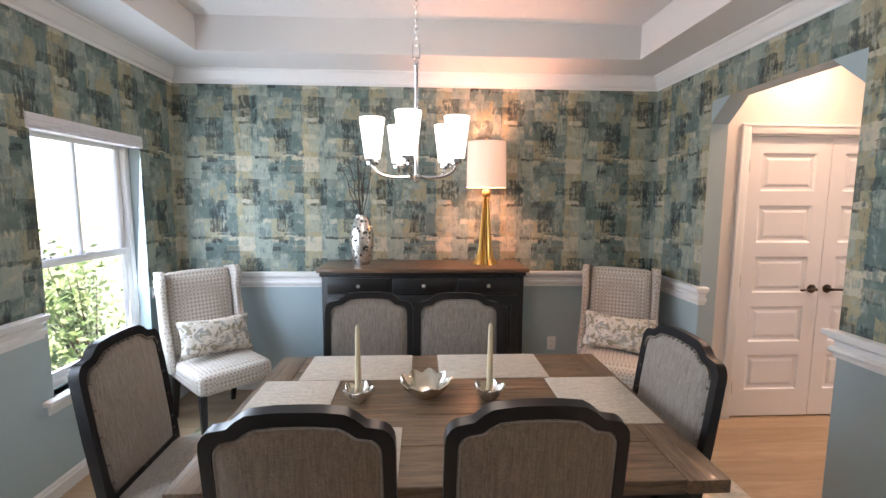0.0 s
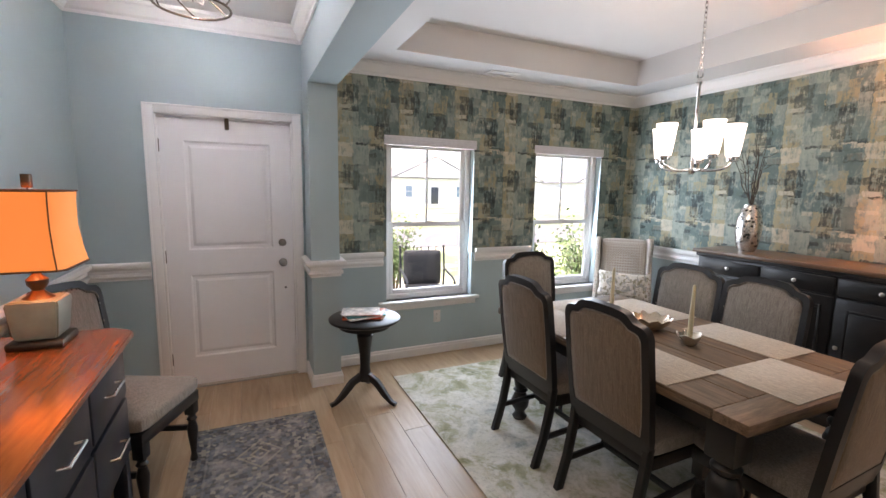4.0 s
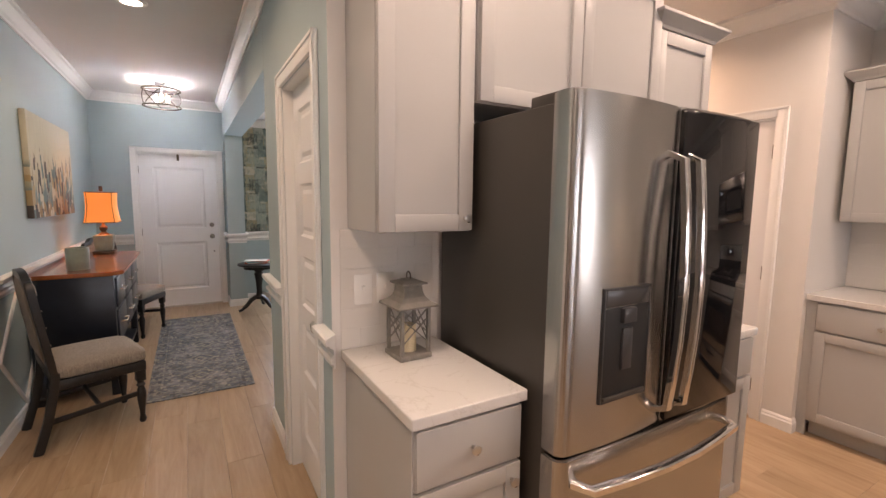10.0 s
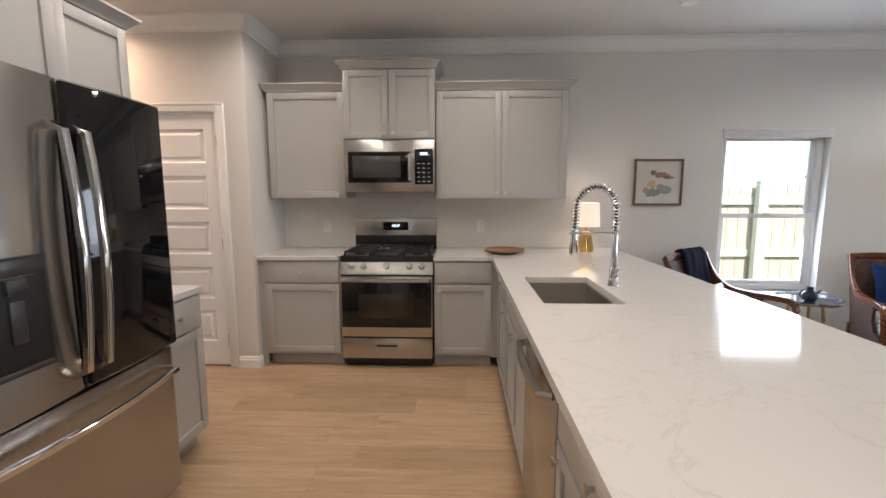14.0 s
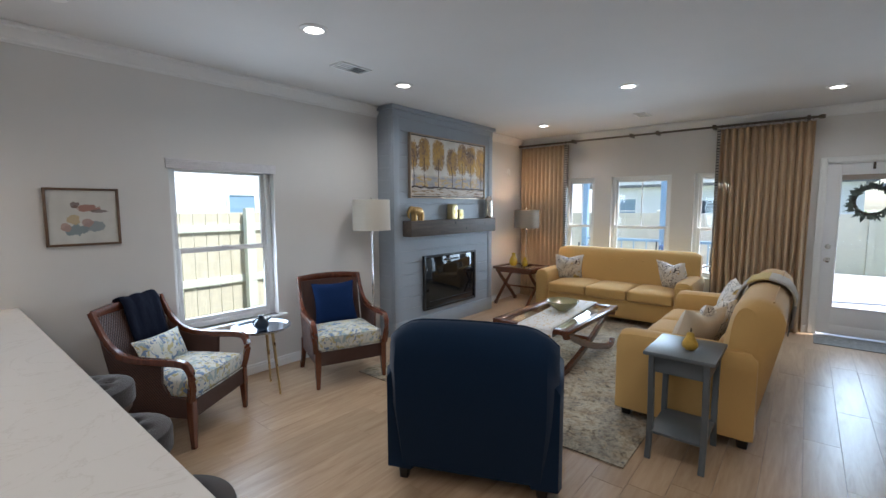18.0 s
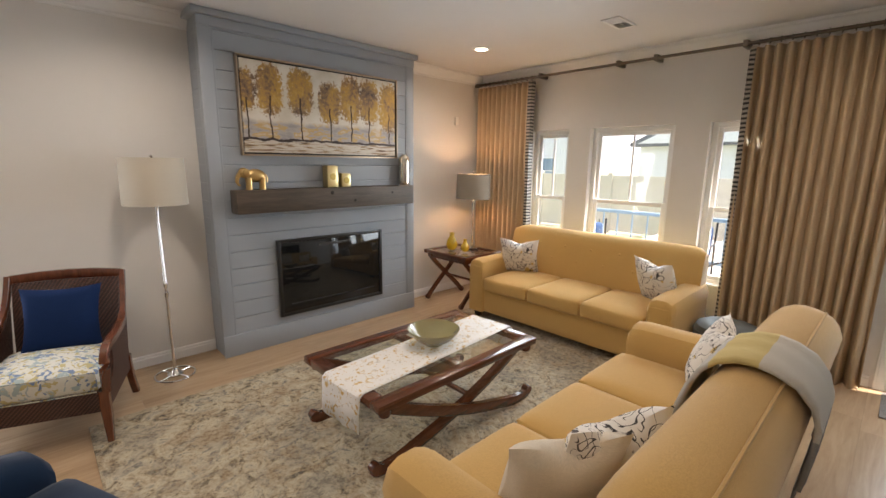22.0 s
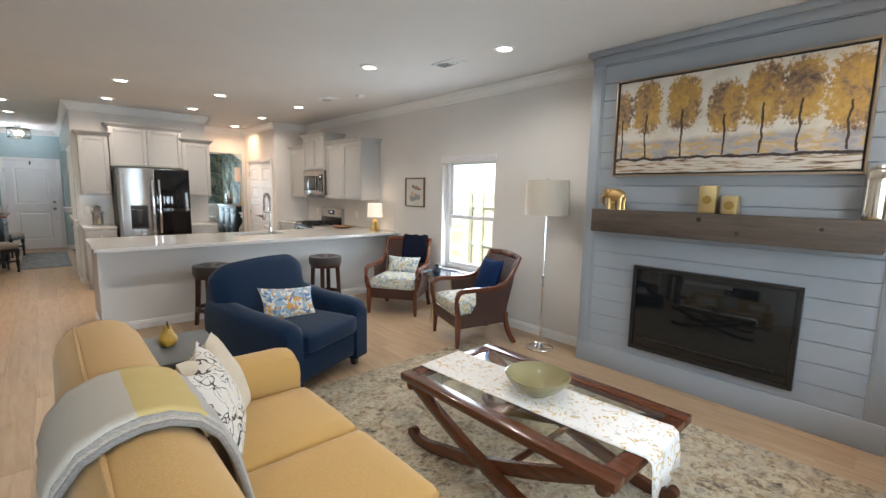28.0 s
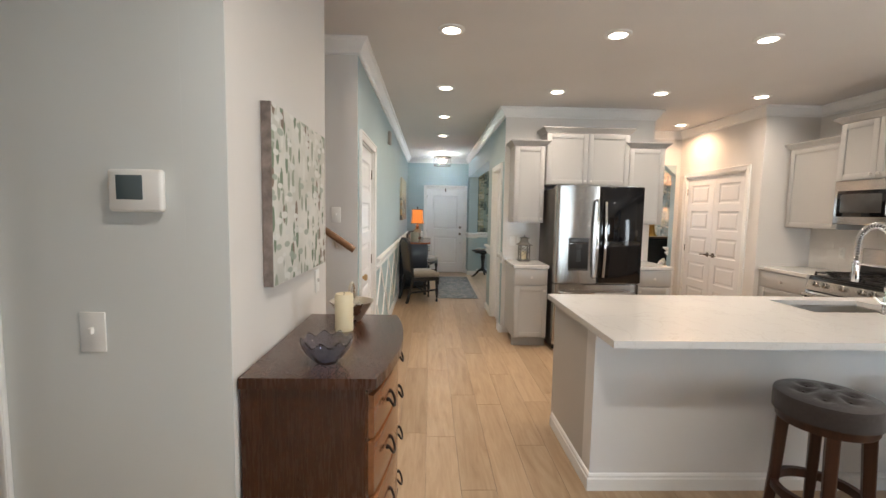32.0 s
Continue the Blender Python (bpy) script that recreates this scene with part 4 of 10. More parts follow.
for k in range(190):
    a = rr.uniform(0, 2 * math.pi)
    r0 = rr.uniform(0.12, 0.18)
    tw = a + rr.uniform(-1.3, 0.9)
    L, W = rr.uniform(0.05, 0.10), rr.uniform(0.008, 0.015)
    p = Vector((rr.uniform(-0.03, 0.01), r0 * math.cos(a), r0 * math.sin(a)))
    dd = Vector((rr.uniform(-0.25, 0.15), math.cos(tw), math.sin(tw))).normalized()
    s = dd.cross(Vector((1, rr.uniform(-0.5, 0.5), 0))).normalized()
    q = [p, p + dd * L * 0.45 + s * W + Vector((-0.006, 0, 0)), p + dd * L, p + dd * L * 0.45 - s * W + Vector((-0.006, 0, 0))]
    vs = [bm.verts.new(x) for x in q]
    bm.faces.new(vs)
tagged(part("leaves", bm, LEAFD, wr), "", "", "", "stuff")

# ---------------------------------------------------------------- fixed small fittings
def plate(name, m, label, kind):
    """Outlet or switch; local x right, z up, the wall at y = 0, the room at -y."""
    o = thing(name, label, "outlet" if kind == "outlet" else "switch", m)
    part("cover_plate", cube(-0.036, 0.036, -0.006, 0, -0.058, 0.058, 0.003), PLASTIC, o)
    if kind == "outlet":
        for z in (-0.02, 0.02):
            s = part("socket", cube(-0.017, 0.017, -0.009, -0.005, z - 0.014, z + 0.014, 0.004), PLASTIC, o)
            for x in (-0.006, 0.006):
                part("slot", cube(x - 0.0012, x + 0.0012, -0.0095, -0.0085, z - 0.004, z + 0.006, 0), DARKPL, s, "", False)
    else:
        part("toggle", cube(-0.005, 0.005, -0.018, -0.005, -0.004, 0.014, 0.002), PLASTIC, o)
    return o


ON_FRONT = lambda y, z: pose(XF, y, z, 0, 0, 90)
ON_HALL = lambda x, z: pose(x, YH, z, 0, 0, 180)
ON_SIDE = lambda x, z: pose(x, YE, z)
for nm, m, lb, kd in (("outlet", ON_FRONT(1.525, 0.36), "white outlet under the dining window", "outlet"), ("outlet", ON_SIDE(1.10, 0.37), "white outlet beside the dining buffet", "outlet"),
                      ("outlet", ON_HALL(2.40, 0.33), "white outlet on the hall wall", "outlet"), ("switch", pose(7.37, -1.51, 1.13, 0, 0, 90), "white light switch under the thermostat", "switch"),
                      ("switch", pose(6.42, -1.12, 1.13, 0, 0, 180), "white light switch beside the leaf picture", "switch"), ("switch", pose(5.283, -1.262, 1.45, 0, 0, 90), "white light switch on the stair wall", "switch"),
                      ("switch", pose(8.68, -1.12, 1.12, 0, 0, 180), "white light switch on the living room wall", "switch"), ("switch", ON_FRONT(0.30, 1.17), "white light switch beside the front door", "switch"),
                      ("outlet", ON_SIDE(4.10, 1.12) @ pose(0, -0.0054, 0), "white outlet on the tiled backsplash", "outlet"), ("outlet", ON_SIDE(5.52, 1.12) @ pose(0, -0.0054, 0), "white outlet above the kitchen counter", "outlet"),
                      ("switch", pose(XK + 0.0054, 0.458, 1.145, 0, 0, 90), "white switch on the backsplash beside a lantern", "switch"), ("switch", pose(XK + 0.0054, 0.548, 1.145, 0, 0, 90), "white switch on the backsplash behind a lantern", "switch")):
    plate(nm, m, lb, kd)
th = thing("thermostat", "white thermostat with a dark grey screen", "thermostat", pose(7.37, -1.363, 1.535, 0, 0, 90) @ Matrix.Diagonal((0.78, 1, 0.84, 1)))
part("body", cube(-0.095, 0.095, -0.026, 0, -0.07, 0.07, 0.012, 3), PLASTIC, th)
part("screen", cube(-0.062, 0.03, -0.028, -0.025, -0.03, 0.05, 0.002), paint("grey lcd", (0.10, 0.13, 0.14), 0.25, 0.03, bump=0), th, "dark grey lcd screen")
th = thing("door_chime", "small grey chime box high on the hall wall", "chime box", ON_HALL(2.93, 2.41))
part("body", cube(-0.05, 0.05, -0.04, 0, -0.08, 0.08, 0.008), paint("grey plastic", (0.4, 0.38, 0.35), 0.5), th)
th = thing("motion_sensor", "small white sensor in the corner by the curtain", "sensor", pose(12.85, YE, 2.16))
part("body", cube(-0.028, 0.028, -0.03, 0, -0.05, 0.05, 0.01), PLASTIC, th)

# recessed lights and vents
CAN_GLOW = glow("recessed light lens", (1.0, 0.90, 0.76), 7.0)
can = None
for cx, cy in CANS:
    m = pose(cx, cy, CZ)
    if can is None:
        can = thing("recessed_light", "round recessed ceiling light, switched on", "ceiling light", m, "recessed lights")
        part("trim_ring", lathe(B(), [(0.062, -0.012), (0.075, -0.014), (0.092, -0.006), (0.094, 0.0)], 28, caps=False), WHITE, can)
        part("lens", lathe(B(), [(0.0, -0.008), (0.062, -0.008), (0.062, -0.004), (0.0, -0.004)], 28), CAN_GLOW, can, "glowing frosted lens")
    else:
        copy_thing(can, m)


def vent(x, y, z, w, d, label):
    o = thing("ceiling_vent", label, "vent", pose(x, y, z))
    bm = B()
    for a in ((-w / 2, w / 2, -d / 2, -d / 2 + 0.022), (-w / 2, w / 2, d / 2 - 0.022, d / 2), (-w / 2, -w / 2 + 0.022, -d / 2 + 0.022, d / 2 - 0.022), (w / 2 - 0.022, w / 2, -d / 2 + 0.022, d / 2 - 0.022)):
        box(bm, *a, -0.009, 0.0, 0.002)
    part("frame", bm, WHITE, o)
    # dark sheet stands in for the shade of the duct behind the slats
    part("backing", cube(-w / 2 + 0.02, w / 2 - 0.02, -d / 2 + 0.02, d / 2 - 0.02, -0.002, 0.0, 0), DARKPL, o, "", False)
    nsl = 8
    for k in range(nsl):
        x0 = -w / 2 + 0.024 + (w - 0.048) * (k + 0.5) / nsl
        bm = cube(-0.0055, 0.0055, -d / 2 + 0.02, d / 2 - 0.02, -0.001, 0.001, 0)
        part("slat", bm, WHITE, o, "", False, pose(x0, 0, -0.006, 0, 35 if x0 < 0 else -35, 0))
    return o


for x, y, z, w, d in ((8.76, 2.92, CZ, 0.32, 0.17), (12.37, 1.60, CZ, 0.30, 0.15), (6.37, 2.93, CZ, 0.32, 0.17), (12.25, -0.76, CZ, 0.30, 0.15), (-1.73, 2.02, DSZ, 0.15, 0.30)):
    vent(x, y, z, w, d, "white louvred ceiling air vent")
th = thing("smoke_detector", "round white smoke detector on the ceiling", "smoke detector", pose(6.9, 3.1, CZ))
part("body", lathe(B(), [(0.0, -0.035), (0.05, -0.035), (0.062, -0.02), (0.065, 0.0)], 24), PLASTIC, th)

# stairs with a handrail
OAK = timber("stained oak rail", (0.30, 0.15, 0.07), (0.14, 0.06, 0.025), 0.35, 1, "y")
st = tagged(new("staircase"), "enclosed stairs rising away from the hall", "stairs", "", "structure")
for k in range(9):
    y0 = -1.45 - 0.26 * k
    part("tread", cube(5.281, 6.219, y0 - 0.28, y0, 0.18 * k + 0.145, 0.18 * (k + 1), 0.008), OAK, st)
    part("riser", cube(5.281, 6.219, y0 - 0.27, y0 - 0.24, 0.18 * k, 0.18 * k + 0.145, 0), WHITE, st, "", False)
hr = thing("handrail", "stained oak handrail on the stair wall", "handrail")
part("rail", tube(B(), [(5.345, -1.115, 1.19), (5.345, -1.30, 1.315), (5.345, -3.2, 2.56)], 0.026, 10), OAK, hr)
for y, z in ((-1.26, 1.285), (-2.3, 1.97)):
    part("bracket", tube(B(), [(5.281, y, z - 0.08), (5.32, y, z - 0.075), (5.345, y, z - 0.025)], 0.008, 8), NICKEL, hr)

# ---------------------------------------------------------------- dining room
LINEN = cloth("grey-beige linen", (0.32, 0.285, 0.25), 0.62, slub=(110, 110, 9))
LINEN_BACK = cloth("taupe chair-back weave", (0.24, 0.178, 0.125), 0.55, slub=(110, 110, 6))
TABLE_TOP = timber("weathered brown oak", (0.27, 0.178, 0.108), (0.045, 0.027, 0.016), 0.46, 1.0, "x", 0.1)
TABLE_END = timber("weathered brown oak end board", (0.27, 0.178, 0.108), (0.045, 0.027, 0.016), 0.46, 1.0, "y", 0.1)
MAT_CLOTH = cloth("pale woven placemat", (0.62, 0.555, 0.46), 0.80, 300, slub=(8, 120, 8))
SILVERLEAF = metal("antique silver leaf", (0.66, 0.60, 0.52), 0.28)
GOLDLEAF = metal("antique gold leaf", (0.55, 0.33, 0.10), 0.32)
WAX = paint("cream candle wax", (0.70, 0.60, 0.40), 0.45, 0.04, 8, 0.02)
NAIL = metal("nailhead", (0.22, 0.19, 0.16), 0.35)
WINGFAB = Nodes("taupe and cream dot weave")
n = WINGFAB
hexes = []
for off in ((0.0, 0.0, 0.0), (0.0145, 0.0145, 0.0145)):
    v = n.add("ShaderNodeTexVoronoi", feature="F1")
    v.inputs["Scale"].default_value, v.inputs["Randomness"].default_value = 34.5, 0.0
    n.wire(n.coords(loc=off), v.inputs["Vector"])
    hexes.append(v.outputs["Distance"])
cell = n.ramp(n.math("MINIMUM", *hexes), [(0.30, (0.33, 0.265, 0.205)), (0.36, (0.60, 0.57, 0.52)), (0.46, (0.60, 0.57, 0.52)), (0.50, (0.36, 0.29, 0.23))])
fz = n.noise(n.coords(), 160, 3)
WINGFAB = n.set(n.mix(n.math("MULTIPLY", fz.outputs["Fac"], 0.3), cell, (0.42, 0.36, 0.30)), 0.85)


def floral(name, ground, leaves, stops=0.5, scale=9.0, ink=None, blooms=None):
    """Printed cloth: leaf and petal blots, with ink lines where given."""
    n = Nodes(name)
    v0 = n.coords(scale=(1, 1, 1))
    nz = n.noise(v0, scale, 2, 0.4, 1.6)
    nz2 = n.noise(n.coords(loc=(3, 5, 1)), scale * 1.3, 2, 0.4, 1.2)
    nz3 = n.noise(n.coords(loc=(7, 2, 9)), scale * 0.7, 2, 0.5, 1.8)
    c = ground
    k = n.ramp(nz.outputs["Fac"], [(stops + 0.05, (0, 0, 0)), (stops + 0.07, (1, 1, 1))])
    c = n.mix(k, c, leaves[0])
    k = n.ramp(nz2.outputs["Fac"], [(stops + 0.08, (0, 0, 0)), (stops + 0.10, (1, 1, 1))])
    c = n.mix(k, c, leaves[1])
    if len(leaves) > 2:
        k = n.ramp(nz3.outputs["Fac"], [(stops + 0.09, (0, 0, 0)), (stops + 0.11, (1, 1, 1))])
        c = n.mix(k, c, leaves[2])
    if ink:
        line = n.math("ABSOLUTE", n.math("SUBTRACT", n.noise(n.coords(loc=(1, 8, 4)), scale * 1.15, 1, 0.3, 1.9).outputs["Fac"], 0.5))
        c = n.mix(n.ramp(line, [(0.013, (1, 1, 1)), (0.020, (0, 0, 0))]), c, ink)
        gap = n.ramp(n.noise(n.coords(loc=(5, 2, 6)), scale, 1).outputs["Fac"], [(0.47, (0, 0, 0)), (0.49, (1, 1, 1))])
        line = n.math("ABSOLUTE", n.math("SUBTRACT", n.noise(n.coords(loc=(4, 1, 7)), scale * 1.9, 1, 0.3, 1.6).outputs["Fac"], 0.5))
        c = n.mix(n.math("MULTIPLY", gap, n.ramp(line, [(0.014, (1, 1, 1)), (0.022, (0, 0, 0))])), c, ink)
    w = n.noise(n.coords(), 220, 2)
    n.bump(w.outputs["Fac"], 0.15, 0.002)
    return n.set(c, 0.85)


LEAFPRINT = floral("leaf print cushion cloth", (0.60, 0.555, 0.48), ((0.30, 0.27, 0.19), (0.70, 0.66, 0.60), (0.35, 0.345, 0.32)), 0.47, 16)
RUGD = Nodes("green and white distressed rug")
n = RUGD
a, b, d = n.noise(n.coords(), 2.2, 6, 0.65, 0.8), n.noise(n.coords(loc=(4, 1, 0)), 7, 6, 0.7, 0.5), n.noise(n.coords(), 45, 4, 0.7)
c = n.ramp(a.outputs["Fac"], [(0.33, (0.14, 0.16, 0.07)), (0.45, (0.36, 0.35, 0.23)), (0.54, (0.55, 0.53, 0.45)), (0.66, (0.30, 0.33, 0.31))])
c = n.mix(n.ramp(b.outputs["Fac"], [(0.45, (0, 0, 0)), (0.62, (1, 1, 1))]), c, (0.62, 0.60, 0.54))
c = n.mix(n.math("MULTIPLY", n.ramp(d.outputs["Fac"], [(0.5, (0, 0, 0)), (0.7, (1, 1, 1))]), 0.4), c, (0.16, 0.17, 0.12))
n.bump(d.outputs["Fac"], 0.5, 0.006)
RUGD = n.set(c, 0.95)

rug = solo("dining_rug", soft_block(B(), -1.55, 1.75, 0.97, 3.28, 0.0, 0.012, 0.005, n=3), RUGD, "distressed green, white and grey rug under the dining table", "rug")

# table: plank top with end boards and turned legs
TX0, TX1, TY0, TY1 = -0.725, 0.905, 1.445, 2.515
tb = thing("dining_table", "weathered brown oak dining table with turned black legs", "table", pose((TX0 + TX1) / 2, (TY0 + TY1) / 2, 0))
ZT = 0.75
hx, hy = (TX1 - TX0) / 2, (TY1 - TY0) / 2
top = part("tabletop", cube(-hx + 0.135, hx - 0.135, -hy, hy, 0.722, 0.752, 0.004), TABLE_TOP, tb)
for k in range(5):
    w = 2 * hy / 5
    part("plank", cube(-hx + 0.13, hx - 0.13, -hy + k * w + 0.002, -hy + (k + 1) * w - 0.002, 0.752, 0.765, 0.003, 1), TABLE_TOP, top)
for s in (-1, 1):
    part("end_board", cube(min(s * hx, s * (hx - 0.129)), max(s * hx, s * (hx - 0.129)), -hy, hy, 0.722, 0.765, 0.004), TABLE_END, top)
bm = B()
for sy in (-1, 1):
    box(bm, -hx + 0.10, hx - 0.10, sy * (hy - 0.10) - 0.012, sy * (hy - 0.10) + 0.012, 0.62, 0.722)
for sx in (-1, 1):
    box(bm, sx * (hx - 0.112) - 0.012, sx * (hx - 0.112) + 0.012, -hy + 0.113, hy - 0.113, 0.62, 0.722)
part("apron", bm, BLACKWOOD, tb, "", False)
LEG = [(0.045, 0.014), (0.05, 0.03), (0.034, 0.05), (0.034, 0.07), (0.055, 0.10), (0.06, 0.14), (0.045, 0.18), (0.036, 0.20), (0.05, 0.215), (0.036, 0.23), (0.042, 0.25), (0.058, 0.36), (0.064, 0.42), (0.052, 0.46), (0.036, 0.475), (0.055, 0.495), (0.055, 0.51), (0.04, 0.525), (0.04, 0.54)]
leg = None
for sx in (-1, 1):
    for sy in (-1, 1):
        m = pose(sx * (hx - 0.13), sy * (hy - 0.12), 0)
        if leg is None:
            bm = lathe(B(), LEG, 20)
            box(bm, -0.058, 0.058, -0.058, 0.058, 0.54, 0.722, 0.006)
            leg = part("leg", bm, BLACKWOOD, tb, "", True, m)
        else:
            clone(leg, tb, m)
# placemats
for x0, x1, y0, y1 in ((-0.56, -0.055, 2.20, 2.51), (0.075, 0.585, 2.20, 2.51), (-0.56, -0.075, 1.45, 1.775), (0.09, 0.575, 1.45, 1.775), (-0.70, -0.37, 1.77, 2.195), (0.555, 0.885, 1.77, 2.195)):
    w, d2 = x1 - x0, y1 - y0
    solo("placemat", cube(-w / 2, w / 2, -d2 / 2, d2 / 2, 0.0, 0.004, 0.0015), MAT_CLOTH, "pale beige woven placemat on the dining table", "placemat", pose((x0 + x1) / 2, (y0 + y1) / 2, 0.7655), "placemats")


def fluted_dish(r, h, waves, amp, t=0.004):
    """A dish with a ruffled rim."""
    bm = B()
    ns, prof = 48, [(0.30, 0.0), (0.38, 0.02), (0.6, 0.25), (0.85, 0.62), (1.0, 1.0)]
    rings = []
    for side in (0, 1):
        for q, (pr, pz) in enumerate(prof if side == 0 else prof[::-1]):
            ring = []
            for k in range(ns):
                a = 2 * math.pi * k / ns
                wv = math.cos(waves * a)
                rr_ = r * pr * (1 + amp * wv * pr) - side * t
                ring.append((rr_ * math.cos(a), rr_ * math.sin(a), h * pz * (1 + 0.12 * wv * pr) + side * t))
            rings.append(ring)
    loft(bm, rings)
    bmesh.ops.recalc_face_normals(bm, faces=bm.faces[:])
    return bm


solo("bowl", fluted_dish(0.105, 0.07, 9, 0.07), metal("pearl gold glaze", (0.70, 0.61, 0.50), 0.24), "ruffled gold and silver bowl on the dining table", "bowl", pose(0.01, 2.03, 0.7655))
for x, y in ((-0.262, 1.99), (0.272, 1.995)):
    ch = thing("candlestick", "ruffled silver candle dish with a cream taper candle", "candle", pose(x, y, 0.7655), "taper candles")
    part("dish", fluted_dish(0.058, 0.055, 5, 0.12, 0.003), SILVERLEAF, ch)
    part("socket", lathe(B(), [(0.0, 0.006), (0.02, 0.006), (0.016, 0.03), (0.017, 0.045), (0.0, 0.045)], 16), SILVERLEAF, ch)
    part("candle", lathe(B(), [(0.0125, 0.03), (0.0125, 0.12), (0.0085, 0.305), (0.004, 0.318), (0.0, 0.319)], 14), WAX, ch, "tall cream taper candle")


# dining chair: black frame with a notched crest, linen back and seat, nailheads
def crest_outline(w, h):
    """Upright back outline with rounded shoulders stepping up to a flat crest, in (x, z)."""
    pts = [(-w / 2 + 0.015, 0), (-w / 2 + 0.004, 0.08), (-w / 2 - 0.002, h * 0.5), (-w / 2, h - 0.10)]
    pts += [(-w / 2 + 0.045 * (1 - math.cos(a)), h - 0.10 + 0.055 * math.sin(a)) for a in (0.4, 0.8, 1.2, 1.57)]
    pts += [(-w / 2 + 0.075, h - 0.040), (-w / 2 + 0.10, h - 0.018), (-w / 2 + 0.125, h - 0.003), (-w * 0.12, h + 0.004), (0, h + 0.005)]
    return pts + [(-x, z) for x, z in pts[-2::-1]]


def dining_chair(m, group="chairs round the dining table"):
    o = thing("dining_chair", "black wooden dining chair with linen back and seat", "chair", m, group)
    lean = pose(0, -0.20, 0.42, 7.5, 0, 0)       # the back leans away from the seat (towards -y)
    out = crest_outline(0.495, 0.635)
    inn = [(x * 0.865, 0.085 + z * 0.81) for x, z in out]
    bm = B()
    n_ = len(out)
    rings = [[(x, y, z) for x, z in loop] for loop, y in ((out, -0.018), (inn, -0.022), (inn, 0.016), (out, 0.018))]
    vs = [[bm.verts.new(p) for p in r] for r in rings]
    for a in range(4):
        for k in range(n_):
            bm.faces.new((vs[a][k], vs[a][(k + 1) % n_], vs[(a + 1) % 4][(k + 1) % n_], vs[(a + 1) % 4][k]))
    bmesh.ops.recalc_face_normals(bm, faces=bm.faces[:])
    fr = part("back_frame", bm, BLACKWOOD, o, "", True, lean)
    for nm, y, sg, mt in (("backrest", 0.004, 1, LINEN), ("back_panel", -0.008, -1, LINEN_BACK)):
        bm = B()
        rg = [[(x * s, y + sg * dd, 0.32 + (z - 0.32) * s) for x, z in inn] for s, dd in ((1.0, 0.0), (0.96, 0.012), (0.8, 0.020), (0.4, 0.025))]
        loft(bm, rg, True, False)
        bm.verts.ensure_lookup_table()
        bm.faces.new(bm.verts[-n_:])
        bmesh.ops.recalc_face_normals(bm, faces=bm.faces[:])
        if (bm.faces[-1].normal.y > 0) != (sg > 0):
            for f in bm.faces:
                f.normal_flip()
        part(nm, bm, mt, o, "linen upholstered back" if sg > 0 else "woven taupe back panel", True, lean)
    for sg, y in ((-1, -0.016), (1, 0.010)):
        bm = B()
        rim = [(x * 0.975, y, 0.32 + (z - 0.32) * 0.975) for x, z in inn]
        tube(bm, rim + rim[:1], 0.005, 6)
        part("piping", bm, LINEN, fr)
    bm = B()
    for k in range(0, 44):
        t = k / 44 * (n_)
        i, f = int(t) % n_, t - int(t)
        x, z = inn[i][0] * (1 - f) + inn[(i + 1) % n_][0] * f, inn[i][1] * (1 - f) + inn[(i + 1) % n_][1] * f
        ball(bm, 0.0055, pose(x * 0.985, 0.022, 0.32 + (z - 0.32) * 0.985), 0, 6)
    tagged(part("nailheads", bm, NAIL, fr, "row of dark nailheads"), "row of dark nailheads", "", "", "stuff")
    bm = soft_block(B(), -0.24, 0.24, -0.20, 0.26, 0.41, 0.50, 0.035, (0.005, 0.005, 0.02), 6)
    part("seat", bm, LINEN, o, "linen seat pad")
    part("seat_frame", cube(-0.235, 0.235, -0.20, 0.25, 0.355, 0.415, 0.006), BLACKWOOD, o)
    fl_ = None
    for sx in (-1, 1):
        mm = pose(sx * 0.205, 0.22, 0)
        if fl_ is None:
            bm = lathe(B(), [(0.016, 0.0), (0.022, 0.02), (0.014, 0.05), (0.018, 0.09), (0.026, 0.16), (0.028, 0.20), (0.018, 0.24), (0.027, 0.255), (0.018, 0.27), (0.024, 0.285)], 14)
            box(bm, -0.026, 0.026, -0.026, 0.026, 0.285, 0.40, 0.004)
            fl_ = part("front_leg", bm, BLACKWOOD, o, "", True, mm)
        else:
            clone(fl_, o, mm)
        bm = bar(B(), [(sx * 0.215, -0.30, 0.0), (sx * 0.218, -0.245, 0.18), (sx * 0.22, -0.21, 0.36), (sx * 0.222, -0.20, 0.46)], 0.034, 0.045, (0, 1, 0))
        part("back_leg", bm, BLACKWOOD, o)
        part("stretcher", bar(B(), [(sx * 0.212, -0.255, 0.17), (sx * 0.207, 0.21, 0.20)], 0.018, 0.03), BLACKWOOD, o)
    part("stretcher", bar(B(), [(-0.21, 0.0, 0.19), (0.21, 0.0, 0.19)], 0.018, 0.028), BLACKWOOD, o)
    return o


c0 = dining_chair(pose(-0.32, 1.632, 0, 0, 0, 0))
for x, y, r in ((0.297, 1.645, 1), (-0.305, 2.48, 180), (0.19, 2.455, 177), (-0.93, 2.03, -88), (0.775, 1.955, 92)):
    copy_thing(c0, pose(x, y, 0, 0, 0, r))


